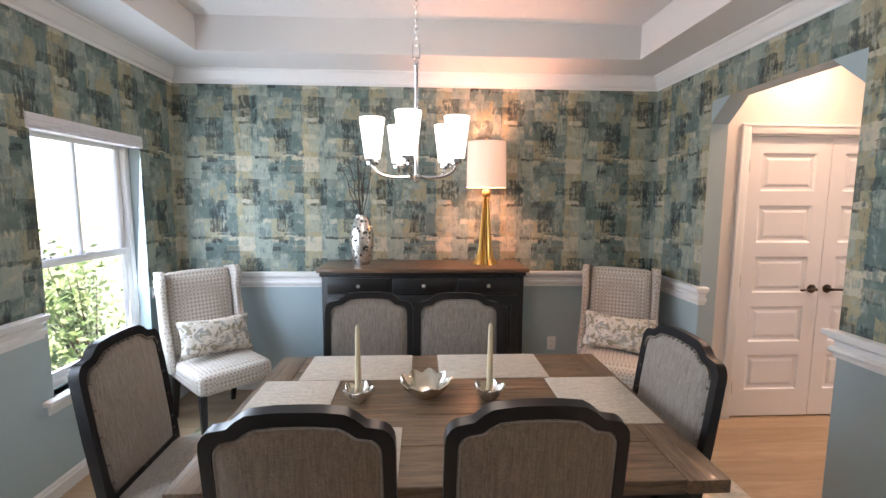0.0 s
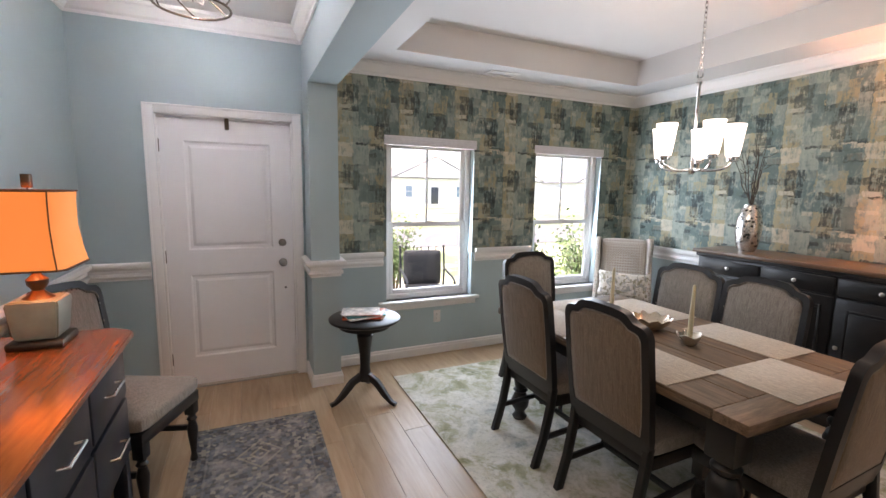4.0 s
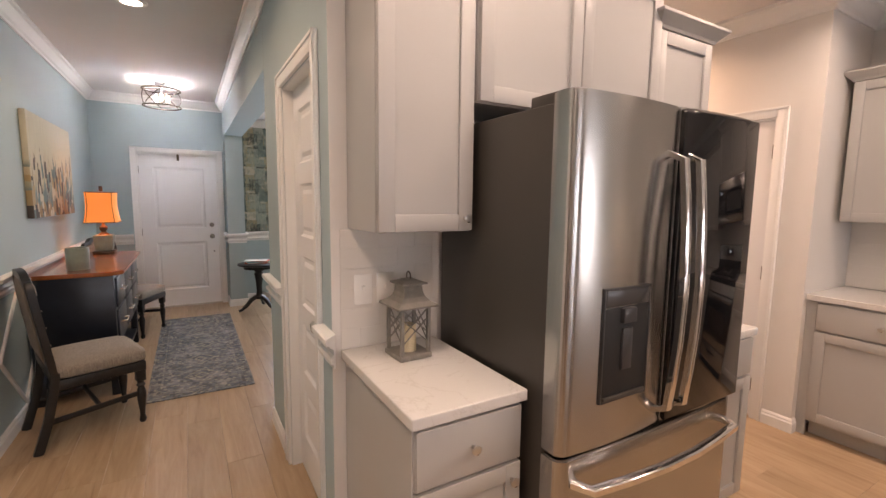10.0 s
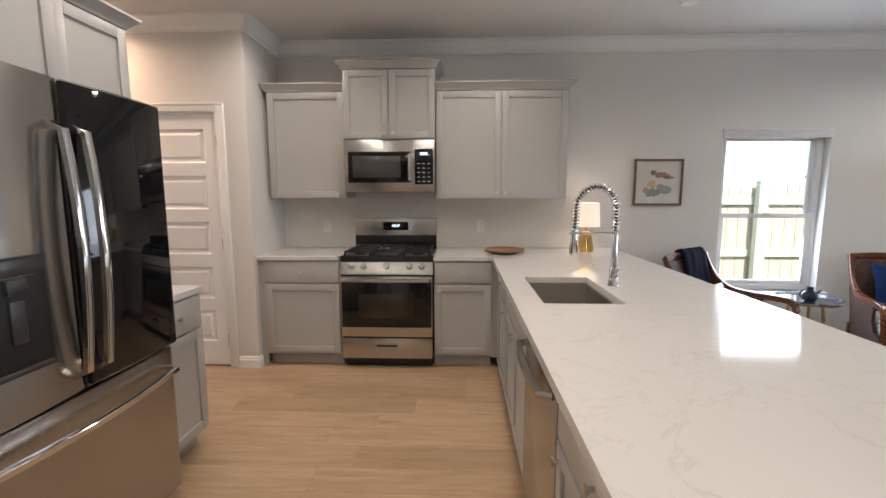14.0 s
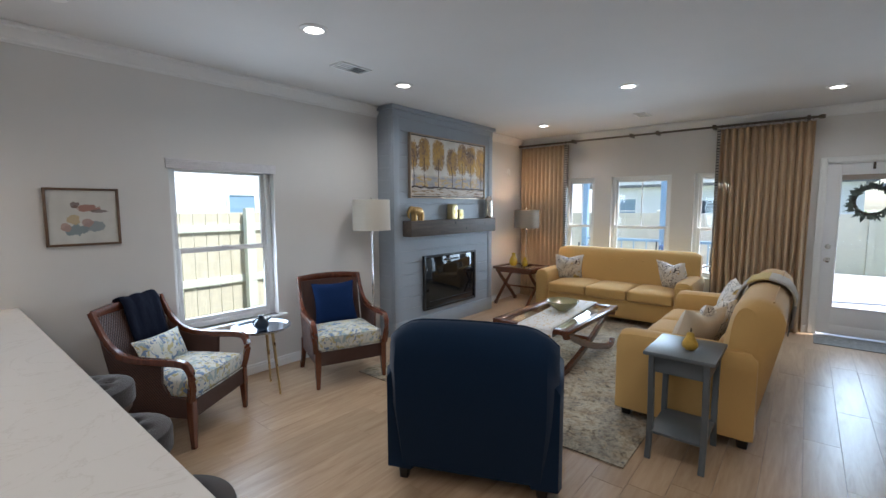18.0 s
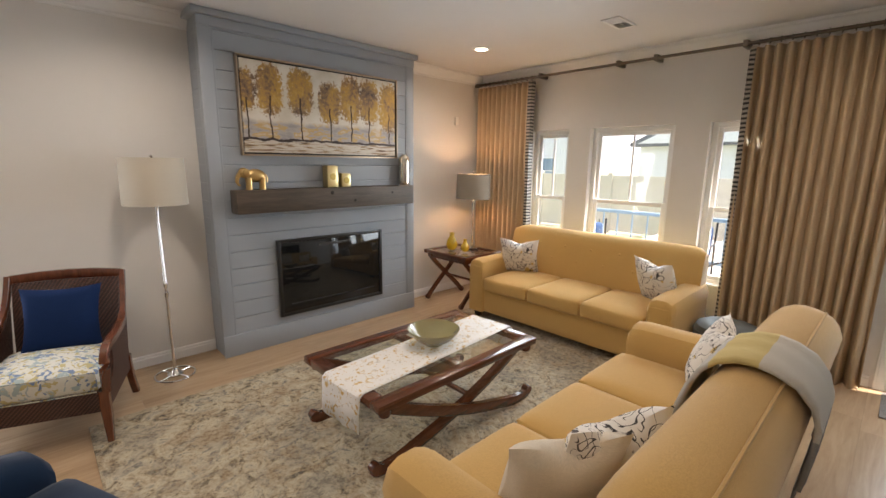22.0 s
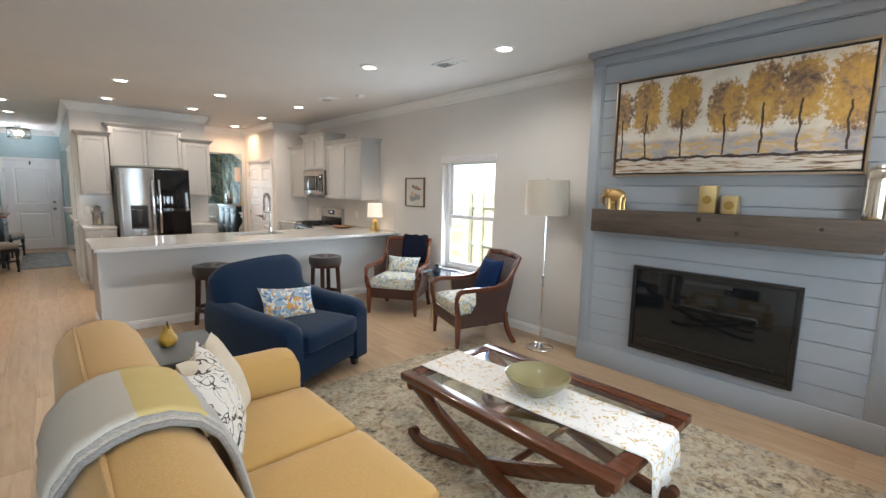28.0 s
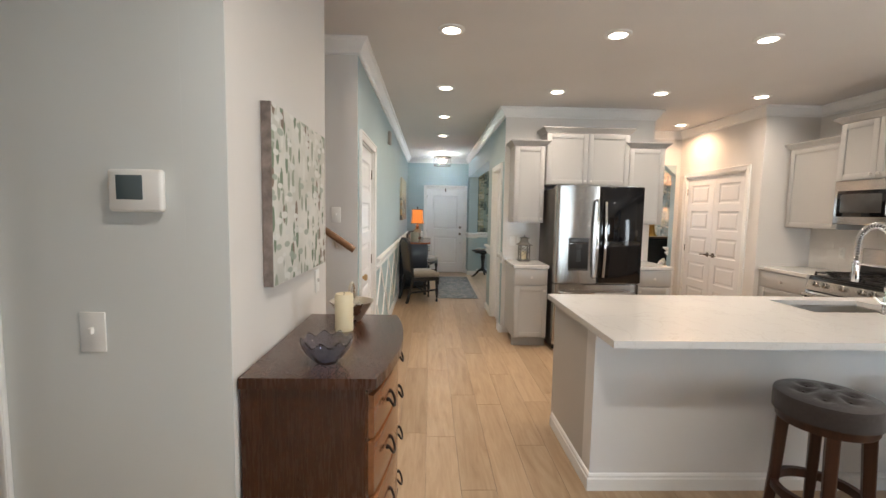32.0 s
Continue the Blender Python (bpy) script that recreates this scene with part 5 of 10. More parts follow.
# wing chairs
def wing_chair(m, label):
    o = thing("wing_chair", label, "chair", m, "wing chairs in the corners")
    bm = soft_block(B(), -0.28, 0.28, -0.29, 0.32, 0.34, 0.49, 0.045, (0.006, 0.01, 0.015), 7)
    part("seat", bm, WINGFAB, o)
    lean = pose(0, -0.24, 0.40, 8, 0, 0)
    part("backrest", soft_block(B(), -0.255, 0.255, -0.06, 0.05, 0.0, 0.70, 0.03, (0, 0.012, 0.01), 7), WINGFAB, o, "", True, lean)
    for sx in (-1, 1):
        prof = [(-0.06, 0.0), (0.16, 0.0), (0.15, 0.12), (0.09, 0.32), (0.085, 0.52), (0.13, 0.66), (0.10, 0.715), (-0.06, 0.715)]
        bm = B()
        rings = [[(x, y * s, z) for y, z in prof] for x, s in ((0.0, 0.93), (0.012, 1.0), (0.040, 1.0), (0.052, 0.93))]
        loft(bm, rings)
        bmesh.ops.recalc_face_normals(bm, faces=bm.faces[:])
        part("wing", bm, WINGFAB, o, "", True, lean @ pose(sx * 0.255 - (0.052 if sx < 0 else 0), 0, 0, 0, 0, sx * -7))
    for sx in (-1, 1):
        part("leg", bar(B(), [(sx * 0.245, 0.28, 0.35), (sx * 0.245, 0.285, 0.0)], [0.05, 0.032], [0.05, 0.032], (0, 1, 0)), BLACKWOOD, o)
        part("leg", bar(B(), [(sx * 0.235, -0.22, 0.35), (sx * 0.235, -0.30, 0.0)], [0.05, 0.032], [0.05, 0.032], (0, 1, 0)), BLACKWOOD, o)
    return o


WS = Matrix.Diagonal((0.87, 0.98, 0.965, 1))
wing_chair(pose(-1.44, 3.34, 0, 0, 0, 226) @ WS, "taupe wing chair with pale patterned sides by the window")
wing_chair(pose(1.41, 3.32, 0, 0, 0, 153) @ WS, "dotted taupe and cream wing chair beside the buffet")
for x, y, r in ((-1.46, 3.36, 46), (1.43, 3.345, -27)):
    solo("cushion", pillow(B(), 0.50, 0.27, 0.14, Matrix()), LEAFPRINT, "leaf print lumbar cushion on a wing chair", "cushion", pose(x, y, 0.62, -22, 3, r), "leaf print cushions")

# buffet
BROWN_TOP = timber("brown oak buffet top", (0.20, 0.115, 0.065), (0.07, 0.038, 0.022), 0.35, 1.0, "x", 0.2)
bf = thing("buffet", "black painted buffet with a brown wooden top", "buffet", pose(0.0, 3.64, 0))
BX0, BX1 = -0.73, 0.745
top = part("top", cube(BX0 - 0.03, BX1 + 0.03, -0.255, 0.215, 1.06, 1.092, 0.008), BROWN_TOP, bf)
part("cornice", cube(BX0 - 0.012, BX1 + 0.012, -0.235, 0.205, 1.03, 1.06, 0.012, 3), BLACKWOOD, bf)
part("body", cube(BX0, BX1, -0.205, 0.20, 0.09, 1.03, 0.004), BLACKWOOD, bf)
part("plinth", cube(BX0 - 0.012, BX1 + 0.012, -0.225, 0.205, 0.0, 0.10, 0.01), BLACKWOOD, bf)
dwid = (BX1 - BX0 - 0.06) / 3
PULL = metal("pewter knob", (0.55, 0.52, 0.48), 0.3)
for k in range(3):
    x0 = BX0 + 0.03 + k * dwid
    dr = part("drawer", cube(x0 + 0.008, x0 + dwid - 0.008, -0.222, -0.204, 0.90, 1.015, 0.006), BLACKWOOD, bf)
    part("knob", lathe(B(), [(0.0, 0), (0.007, 0), (0.006, 0.012), (0.014, 0.02), (0.0, 0.028)], 14), PULL, dr, "pewter knob", True, pose(x0 + dwid / 2, -0.222, 0.96, 90, 0, 0))
    dd = part("door", cube(x0 + 0.008, x0 + dwid - 0.008, -0.218, -0.204, 0.125, 0.885, 0.004), BLACKWOOD, bf)
    part("door_panel", cube(x0 + 0.085, x0 + dwid - 0.085, -0.226, -0.217, 0.21, 0.80, 0.006), BLACKWOOD, dd)
    part("moulding", frame_bars(B(), x0 + 0.065, x0 + dwid - 0.065, 0.19, 0.82, 0.018, -0.225, -0.217, 0.004), BLACKWOOD, dd)
    part("knob", lathe(B(), [(0.0, 0), (0.007, 0), (0.006, 0.012), (0.014, 0.02), (0.0, 0.028)], 14), PULL, dd, "pewter knob", True, pose(x0 + (dwid - 0.045 if k == 0 else 0.045), -0.218, 0.56, 90, 0, 0))
# buffet lamp
SHADE_ON = Nodes("lit cream lampshade")
SHADE_ON.set((0.82, 0.66, 0.54), 0.8)
SHADE_ON.p.inputs["Emission Color"].default_value = (1.0, 0.56, 0.36, 1)
SHADE_ON.p.inputs["Emission Strength"].default_value = 0.15
SHADE_ON = SHADE_ON.mat


def drum(r0, r1, h, t=0.003, n_=32):
    return lathe(B(), [(r0, 0), (r1, h), (r1 - t, h), (r0 - t, 0), (r0, 0)], n_)


lp = thing("buffet_lamp", "tall gold fluted lamp with a lit cream shade", "table lamp", pose(0.485, 3.64, 1.092))
bm = B()
rings = []
for z, r in ((0.0, 0.088), (0.012, 0.082), (0.05, 0.058), (0.12, 0.045), (0.25, 0.036), (0.40, 0.026), (0.50, 0.019), (0.515, 0.019)):
    rings.append([((r + (0.008 if k % 2 else -0.006) * min(1, r / 0.05)) * math.cos(2 * math.pi * k / 28), (r + (0.008 if k % 2 else -0.006) * min(1, r / 0.05)) * math.sin(2 * math.pi * k / 28), z) for k in range(28)])
loft(bm, rings)
part("base", bm, GOLDLEAF, lp)
part("ball", ball(B(), 0.035, pose(0, 0, 0.54)), GOLDLEAF, lp)
part("stem", lathe(B(), [(0.008, 0.56), (0.008, 0.64), (0.0, 0.64)], 10), GOLDLEAF, lp)
part("shade", drum(0.152, 0.145, 0.34), SHADE_ON, lp, "lit cream drum shade", True, pose(0, 0, 0.585))
part("finial", ball(B(), 0.013, pose(0, 0, 0.945)), GOLDLEAF, lp)
part("harp", tube(B(), [(0, 0, 0.63), (0, 0, 0.945)], 0.003, 6), GOLDLEAF, lp)
lamp("buffet_bulb", 0.485, 3.64, 1.85, 10.5, (1.0, 0.52, 0.32), 0.05, "POINT")
# vase with twigs
vs_ = thing("vase", "tall hammered silver vase with bare twigs", "vase", pose(-0.462, 3.62, 1.092))
HAMMER = Nodes("hammered silver with dark pits")
n = HAMMER
v = n.add("ShaderNodeTexVoronoi")
v.inputs["Scale"].default_value = 30.0
n.wire(n.coords(), v.inputs["Vector"])
HAMMER = n.set(n.ramp(v.outputs["Distance"], [(0.27, (0.05, 0.055, 0.05)), (0.38, (0.72, 0.70, 0.66))]), 0.25, 0.85)
part("body", lathe(B(), [(0.0, 0.0), (0.055, 0.0), (0.075, 0.04), (0.092, 0.16), (0.09, 0.24), (0.068, 0.33), (0.048, 0.36), (0.05, 0.375), (0.044, 0.375), (0.04, 0.35), (0.0, 0.34)], 28), HAMMER, vs_)
rr = random.Random(3)
for k in range(9):
    a, sp = rr.uniform(0, 6.28), rr.uniform(0.05, 0.2)
    ex, ey, ez = sp * math.cos(a), sp * math.sin(a) * 0.6, rr.uniform(0.62, 0.90)
    bm = B()
    pts = [Vector((0.2 * ex * t, 0.2 * ey * t, 0.34)) * (1 - t) + Vector((ex, ey, ez)) * t + Vector((rr.uniform(-.012, .012), rr.uniform(-.012, .012), 0)) for t in (0, 0.2, 0.4, 0.6, 0.8, 1)]
    tube(bm, pts, [0.004, 0.0038, 0.0034, 0.003, 0.0024, 0.0016], 5)
    for j in (2, 3, 4):
        e = pts[j] + Vector((rr.uniform(-0.09, 0.09), rr.uniform(-0.05, 0.05), rr.uniform(0.03, 0.10)))
        tube(bm, [pts[j], (pts[j] + e) / 2 + Vector((0, 0, -0.01)), e], [0.0026, 0.002, 0.0012], 5)
    part("twig", bm, TWIG, vs_, "dark bare twig")

# chandelier: five cup shades on a chrome ring of arms
CUP = glow("lit opal glass", (1.0, 0.93, 0.82), 1.5, (0.9, 0.9, 0.88))
cdl = thing("chandelier", "chrome five-arm chandelier with lit opal glass cups", "chandelier", pose(-0.03, 2.30, -0.04))
part("canopy", lathe(B(), [(0.0, 2.80), (0.055, 2.81), (0.062, 2.835), (0.062, 2.84)], 24), CHROME, cdl)
bm = B()
z = 2.80
k = 0
while z > 2.30:
    torus(bm, 0.012, 0.0028, pose(0, 0, z - 0.012, 90, 0, 90 * (k % 2)) @ Matrix.Diagonal((0.75, 1.35, 1, 1)), 12, 6)
    z -= 0.0265
    k += 1
tagged(part("chain", bm, CHROME, cdl), "", "", "", "stuff")
bm = frame_bars(B(), -0.018, 0.018, 2.24, 2.30, 0.006, -0.004, 0.004, 0.002)
part("hook", bm, CHROME, cdl)
part("stem", lathe(B(), [(0.0, 1.695), (0.012, 1.70), (0.02, 1.715), (0.03, 1.72), (0.03, 1.728), (0.009, 1.735), (0.008, 2.20), (0.014, 2.21), (0.014, 2.225), (0.004, 2.24)], 18), CHROME, cdl)
arm = cup = hold = None
for k in range(5):
    m = pose(0, 0, 0, 0, 0, 72 * k + 45)
    if arm is None:
        arm = part("arm", tube(B(), curve((0.01, 0, 1.725), (0.10, 0, 1.712), (0.19, 0, 1.715), (0.197, 0, 1.78), 12), 0.0065, 8), CHROME, cdl, "", True, m)
        hold = part("cup_holder", lathe(B(), [(0.0, 1.772), (0.026, 1.772), (0.03, 1.785), (0.024, 1.805), (0.0, 1.805)], 18, 0.197), CHROME, cdl, "", True, m)
        cup = part("glass_shade", lathe(B(), [(0.033, 1.80), (0.039, 1.84), (0.053, 1.955), (0.056, 1.975), (0.053, 1.975), (0.050, 1.95), (0.036, 1.84), (0.029, 1.815), (0.0, 1.81)], 24, 0.197), CUP, cdl, "lit white glass cup", True, m)
    else:
        clone(arm, cdl, m)
        clone(hold, cdl, m)
        clone(cup, cdl, m)
lamp("chandelier_light", -0.03, 2.30, 2.02, 7, (1.0, 0.86, 0.68), 0.2, "POINT")

# ---------------------------------------------------------------- hall
RUNNER = Nodes("grey-blue faded runner")
n = RUNNER
g = n.add("ShaderNodeSeparateXYZ")
n.wire(n.coords(), g.inputs[0])
ax, ay = n.math("ABSOLUTE", g.outputs[0]), n.math("ABSOLUTE", g.outputs[1])
edge = n.math("MINIMUM", n.math("SUBTRACT", 1.24, ax), n.math("SUBTRACT", 0.385, ay))
bands = n.ramp(n.math("MULTIPLY", edge, 6.0), [(0.0, (0.10, 0.105, 0.115)), (0.12, (0.22, 0.225, 0.225)), (0.2, (0.085, 0.09, 0.10)), (0.62, (0.24, 0.235, 0.225)), (0.68, (0.11, 0.12, 0.135)), (0.75, (0.155, 0.165, 0.18))], "CONSTANT")
tuft = n.add("ShaderNodeTexVoronoi", distance="CHEBYCHEV")
tuft.inputs["Scale"].default_value, tuft.inputs["Randomness"].default_value = 46.0, 0.7
n.wire(n.coords(), tuft.inputs["Vector"])
tc = n.add("ShaderNodeSeparateColor")
n.wire(tuft.outputs["Color"], tc.inputs[0])
pat = n.ramp(tc.outputs[0], [(0.0, (0.05, 0.055, 0.065)), (0.26, (0.13, 0.145, 0.17)), (0.55, (0.24, 0.225, 0.20)), (0.74, (0.10, 0.085, 0.07)), (0.88, (0.40, 0.37, 0.29))], "CONSTANT")
c = n.mix(0.6, bands, pat)
along = n.math("ABSOLUTE", n.math("SUBTRACT", n.math("WRAP", n.math("ADD", g.outputs[0], 0.21), 0.42, 0.0), 0.21))
rhomb = n.math("ADD", n.math("MULTIPLY", along, 6.2), n.math("MULTIPLY", ay, 7.0))
ringed = n.ramp(rhomb, [(0.0, (0, 0, 0)), (0.28, (1, 1, 1)), (0.40, (0, 0, 0)), (0.72, (0, 0, 0)), (0.78, (0.8, 0.8, 0.8)), (0.9, (0, 0, 0))], "CONSTANT")
c = n.mix(n.math("MULTIPLY", n.math("MULTIPLY", ringed, n.math("GREATER_THAN", edge, 0.13)), 0.55), c, (0.42, 0.38, 0.28))
wear = n.noise(n.coords(), 6, 6, 0.7)
c = n.mix(n.ramp(wear.outputs["Fac"], [(0.48, (0, 0, 0)), (0.75, (1, 1, 1))]), c, (0.36, 0.35, 0.33))
fz = n.noise(n.coords(), 120, 3)
n.bump(fz.outputs["Fac"], 0.4, 0.005)
RUNNER = n.set(c, 0.95)
solo("runner_rug", soft_block(B(), -1.235, 1.235, -0.365, 0.365, 0.0, 0.009, 0.004, n=3), RUNNER, "faded grey-blue patterned runner on the hall floor", "rug", pose(0.005, -0.065, 0.0))

# desk with a red-brown top over a navy-black body
CHERRY = timber("glossy cherry top", (0.32, 0.098, 0.028), (0.22, 0.060, 0.017), 0.22, 0.7, "x", 0.5, 0.8)
NAVY = paint("black-navy cabinet paint", (0.012, 0.016, 0.026), 0.3, 0.2, 10, 0.03)
dk = thing("sideboard", "navy-black sideboard with a glossy red-brown top", "sideboard", pose(0.245, -0.825, 0))
DX, DY = 0.71, 0.258
bm = B()
pl = [(-DX - 0.02, -DY - 0.01), (DX + 0.02, -DY - 0.01), (DX + 0.02, DY - 0.05), (DX - 0.05, DY + 0.03), (-DX + 0.05, DY + 0.03), (-DX - 0.02, DY - 0.05)]
prism(bm, pl, "z", 0.905, 0.935)
bmesh.ops.bevel(bm, geom=bm.edges[:], offset=0.006, segments=2, affect="EDGES")
part("top", bm, CHERRY, dk, "glossy red-brown wooden top")
part("body", cube(-DX, DX, -DY, DY - 0.03, 0.36, 0.905, 0.005), NAVY, dk)
part("shelf", cube(-DX + 0.02, DX - 0.02, -DY + 0.01, DY - 0.04, 0.12, 0.15, 0.004), NAVY, dk)
for sx in (-1, 1):
    for y in (-DY + 0.03, DY - 0.06):
        part("leg", cube(sx * (DX - 0.03) - 0.028, sx * (DX - 0.03) + 0.028, y - 0.028, y + 0.028, 0, 0.36, 0.005), NAVY, dk)
PULLN = metal("satin bar pull", (0.72, 0.70, 0.66), 0.25)
for k in range(3):
    x0 = -DX + 0.03 + k * (2 * DX - 0.06) / 3
    x1 = x0 + (2 * DX - 0.06) / 3
    for z0, z1 in ((0.66, 0.88), (0.40, 0.64)):
        dr = part("drawer", cube(x0 + 0.01, x1 - 0.01, DY - 0.031, DY - 0.015, z0, z1, 0.005), NAVY, dk)
        part("pull", tube(B(), [((x0 + x1) / 2 - 0.07, DY - 0.015, (z0 + z1) / 2), ((x0 + x1) / 2 - 0.07, DY + 0.012, (z0 + z1) / 2), ((x0 + x1) / 2 + 0.07, DY + 0.012, (z0 + z1) / 2), ((x0 + x1) / 2 + 0.07, DY - 0.015, (z0 + z1) / 2)], 0.006, 8), PULLN, dr, "satin metal bar pull")
# lamp on the sideboard
ORANGE = Nodes("lit amber lampshade")
ORANGE.set((0.75, 0.35, 0.12), 0.8)
ORANGE.p.inputs["Emission Color"].default_value = (1.0, 0.24, 0.035, 1)
ORANGE.p.inputs["Emission Strength"].default_value = 0.19
ORANGE = ORANGE.mat
CELADON = paint("crackled celadon glaze", (0.24, 0.285, 0.24), 0.3, 0.18, 9, 0.05)
lp = thing("sideboard_lamp", "square green ceramic lamp with a lit amber shade", "table lamp", pose(-0.35, -0.81, 0.935))
part("foot", cube(-0.085, 0.085, -0.085, 0.085, 0.0, 0.03, 0.008), BRONZE, lp)
bm = B()
loft(bm, [[(sx * r, sy * r, z) for sx, sy in ((-1, -1), (1, -1), (1, 1), (-1, 1))] for z, r in ((0.03, 0.06), (0.045, 0.066), (0.17, 0.078), (0.18, 0.072))])
bmesh.ops.bevel(bm, geom=bm.edges[:], offset=0.006, segments=2, affect="EDGES")
part("body", bm, CELADON, lp, "crackled green ceramic block")
part("neck", lathe(B(), [(0.05, 0.18), (0.03, 0.195), (0.018, 0.21), (0.032, 0.23), (0.034, 0.25), (0.014, 0.27), (0.008, 0.30), (0.008, 0.36)], 18), BRONZE, lp)
bm = B()
rings = []
for z, r in ((0.30, 0.150), (0.36, 0.138), (0.45, 0.127), (0.54, 0.128), (0.58, 0.132)):
    rings.append([(sx * r, sy * r * 0.85, z) for sx, sy in ((-0.85, -1), (0.85, -1), (1, -0.85), (1, 0.85), (0.85, 1), (-0.85, 1), (-1, 0.85), (-1, -0.85))])
loft(bm, rings, True, False)
sh = part("shade", bm, ORANGE, lp, "lit orange square bell shade", True)
for z, r in ((0.30, 0.150), (0.58, 0.132)):
    q = [(sx * r, sy * r * 0.85, z) for sx, sy in ((-0.85, -1), (0.85, -1), (1, -0.85), (1, 0.85), (0.85, 1), (-0.85, 1), (-1, 0.85), (-1, -0.85))]
    part("shade_trim", tube(B(), q + q[:1], 0.004, 6), paint("brown shade trim", (0.12, 0.06, 0.03), 0.8), sh)
for sx, sy in ((-1, -0.7225), (1, -0.7225), (1, 0.7225), (-1, 0.7225)):
    q = [(sx * r * 1.006, sy * r * 1.006, z) for z, r in ((0.30, 0.150), (0.36, 0.138), (0.45, 0.127), (0.54, 0.128), (0.58, 0.132))]
    part("shade_rib", tube(B(), q, 0.0025, 6), paint("brown shade rib", (0.10, 0.045, 0.02), 0.8), sh)
part("finial", cube(-0.014, 0.014, -0.014, 0.014, 0.59, 0.64, 0.004), BRONZE, lp)
part("harp", tube(B(), [(0, 0, 0.34), (0, 0, 0.60)], 0.003, 6), BRONZE, lp)
lamp("sideboard_bulb", -0.35, -0.81, 1.36, 2.6, (1.0, 0.50, 0.22), 0.04, "POINT")
bm = lathe(B(), [(0.0, 0.0), (0.066, 0.0), (0.07, 0.006), (0.072, 0.15), (0.07, 0.165), (0.064, 0.165), (0.062, 0.02), (0.0, 0.015)], 28)
solo("candle_jar", bm, CELADON, "grey-green glazed cylinder jar on the sideboard", "jar", pose(0.73, -0.83, 0.935))

# side chairs along the hall
def hall_chair(m, label):
    c = dining_chair(m, "upholstered chairs in the hall")
    c.name = "side_chair"
    c["label"] = label
    return c


hall_chair(pose(1.39, -0.70, 0, 0, 0, 20), "dark wooden side chair with a beige seat")
hall_chair(pose(-0.82, -0.69, 0, 0, 0, -24), "dark wooden side chair between sideboard and door")
# canvas picture
ART1 = Nodes("abstract waterside canvas")
n = ART1
g = n.add("ShaderNodeSeparateXYZ")
n.wire(n.coords(), g.inputs[0])
zz = n.math("ADD", g.outputs[2], n.math("MULTIPLY_ADD", n.noise(n.coords(scale=(14, 1, 2)), 2, 3).outputs["Fac"], 0.5, -0.25))
c = n.ramp(n.math("MULTIPLY_ADD", zz, 1.0, 0.5), [(0.0, (0.10, 0.08, 0.05)), (0.18, (0.36, 0.22, 0.10)), (0.28, (0.16, 0.24, 0.22)), (0.42, (0.50, 0.42, 0.26)), (0.6, (0.58, 0.54, 0.40)), (1.0, (0.50, 0.47, 0.36))])
v = n.add("ShaderNodeTexVoronoi", distance="CHEBYCHEV")
v.inputs["Scale"].default_value = 1.0
n.wire(n.coords(scale=(22, 1, 9)), v.inputs["Vector"])
s = n.add("ShaderNodeSeparateColor")
n.wire(v.outputs["Color"], s.inputs[0])
c2 = n.ramp(s.outputs[1], [(0.0, (0.12, 0.19, 0.18)), (0.3, (0.55, 0.48, 0.34)), (0.55, (0.07, 0.06, 0.05)), (0.75, (0.42, 0.30, 0.15))], "CONSTANT")
low = n.math("MULTIPLY", n.math("GREATER_THAN", s.outputs[0], 0.35), n.ramp(zz, [(0.0, (1, 1, 1)), (0.12, (0, 0, 0))]))
c = n.mix(low, c, c2)
ART1 = n.set(c, 0.6)
pc = thing("canvas_picture", "abstract teal, cream and brown canvas on the hall wall", "picture", pose(0.03, YH, 1.70))
part("canvas", cube(-0.655, 0.655, 0.002, 0.04, -0.385, 0.385, 0.004), ART1, pc)

# pedestal table with magazines
pt = thing("pedestal_table", "small round black pedestal table with three feet", "table", pose(-1.285, 0.67, 0) @ Matrix.Diagonal((1, 1, 0.86, 1)))
part("tabletop", lathe(B(), [(0.0, 0.685), (0.20, 0.685), (0.245, 0.695), (0.255, 0.705), (0.255, 0.72), (0.245, 0.728), (0.0, 0.73)], 40), BLACKWOOD, pt)
part("apron", lathe(B(), [(0.0, 0.645), (0.185, 0.645), (0.19, 0.685), (0.0, 0.685)], 32), BLACKWOOD, pt)
part("column", lathe(B(), [(0.0, 0.16), (0.05, 0.17), (0.058, 0.20), (0.042, 0.23), (0.035, 0.30), (0.04, 0.42), (0.055, 0.54), (0.06, 0.57), (0.04, 0.59), (0.06, 0.61), (0.065, 0.645)], 20), BLACKWOOD, pt)
for k in range(3):
    m = pose(0, 0, 0, 0, 0, 120 * k + 40)
    part("foot", bar(B(), [(0.03, 0, 0.21), (0.10, 0, 0.17), (0.18, 0, 0.07), (0.23, 0, 0.025), (0.265, 0, 0.016)], [0.04, 0.04, 0.036, 0.032, 0.03], [0.06, 0.055, 0.045, 0.03, 0.03]), BLACKWOOD, pt, "", True, m)
rr = random.Random(8)
z = 0.6285
for k, col in enumerate(((0.55, 0.5, 0.45), (0.6, 0.12, 0.06), (0.65, 0.62, 0.58), (0.08, 0.28, 0.30), (0.62, 0.22, 0.15), (0.7, 0.66, 0.62))):
    mg = thing("magazine", "glossy magazine in a pile on the pedestal table", "magazine", pose(-1.285 + rr.uniform(-.02, .02), 0.665 + rr.uniform(-.02, .02), z, 0, 0, rr.uniform(-30, 30)), "pile of magazines")
    part("page_block", cube(-0.10, 0.10, -0.135, 0.135, 0.0, 0.0055, 0.001), paint("magazine cover", col, 0.25, 0.35, 22, 0), mg)
    z += 0.0062
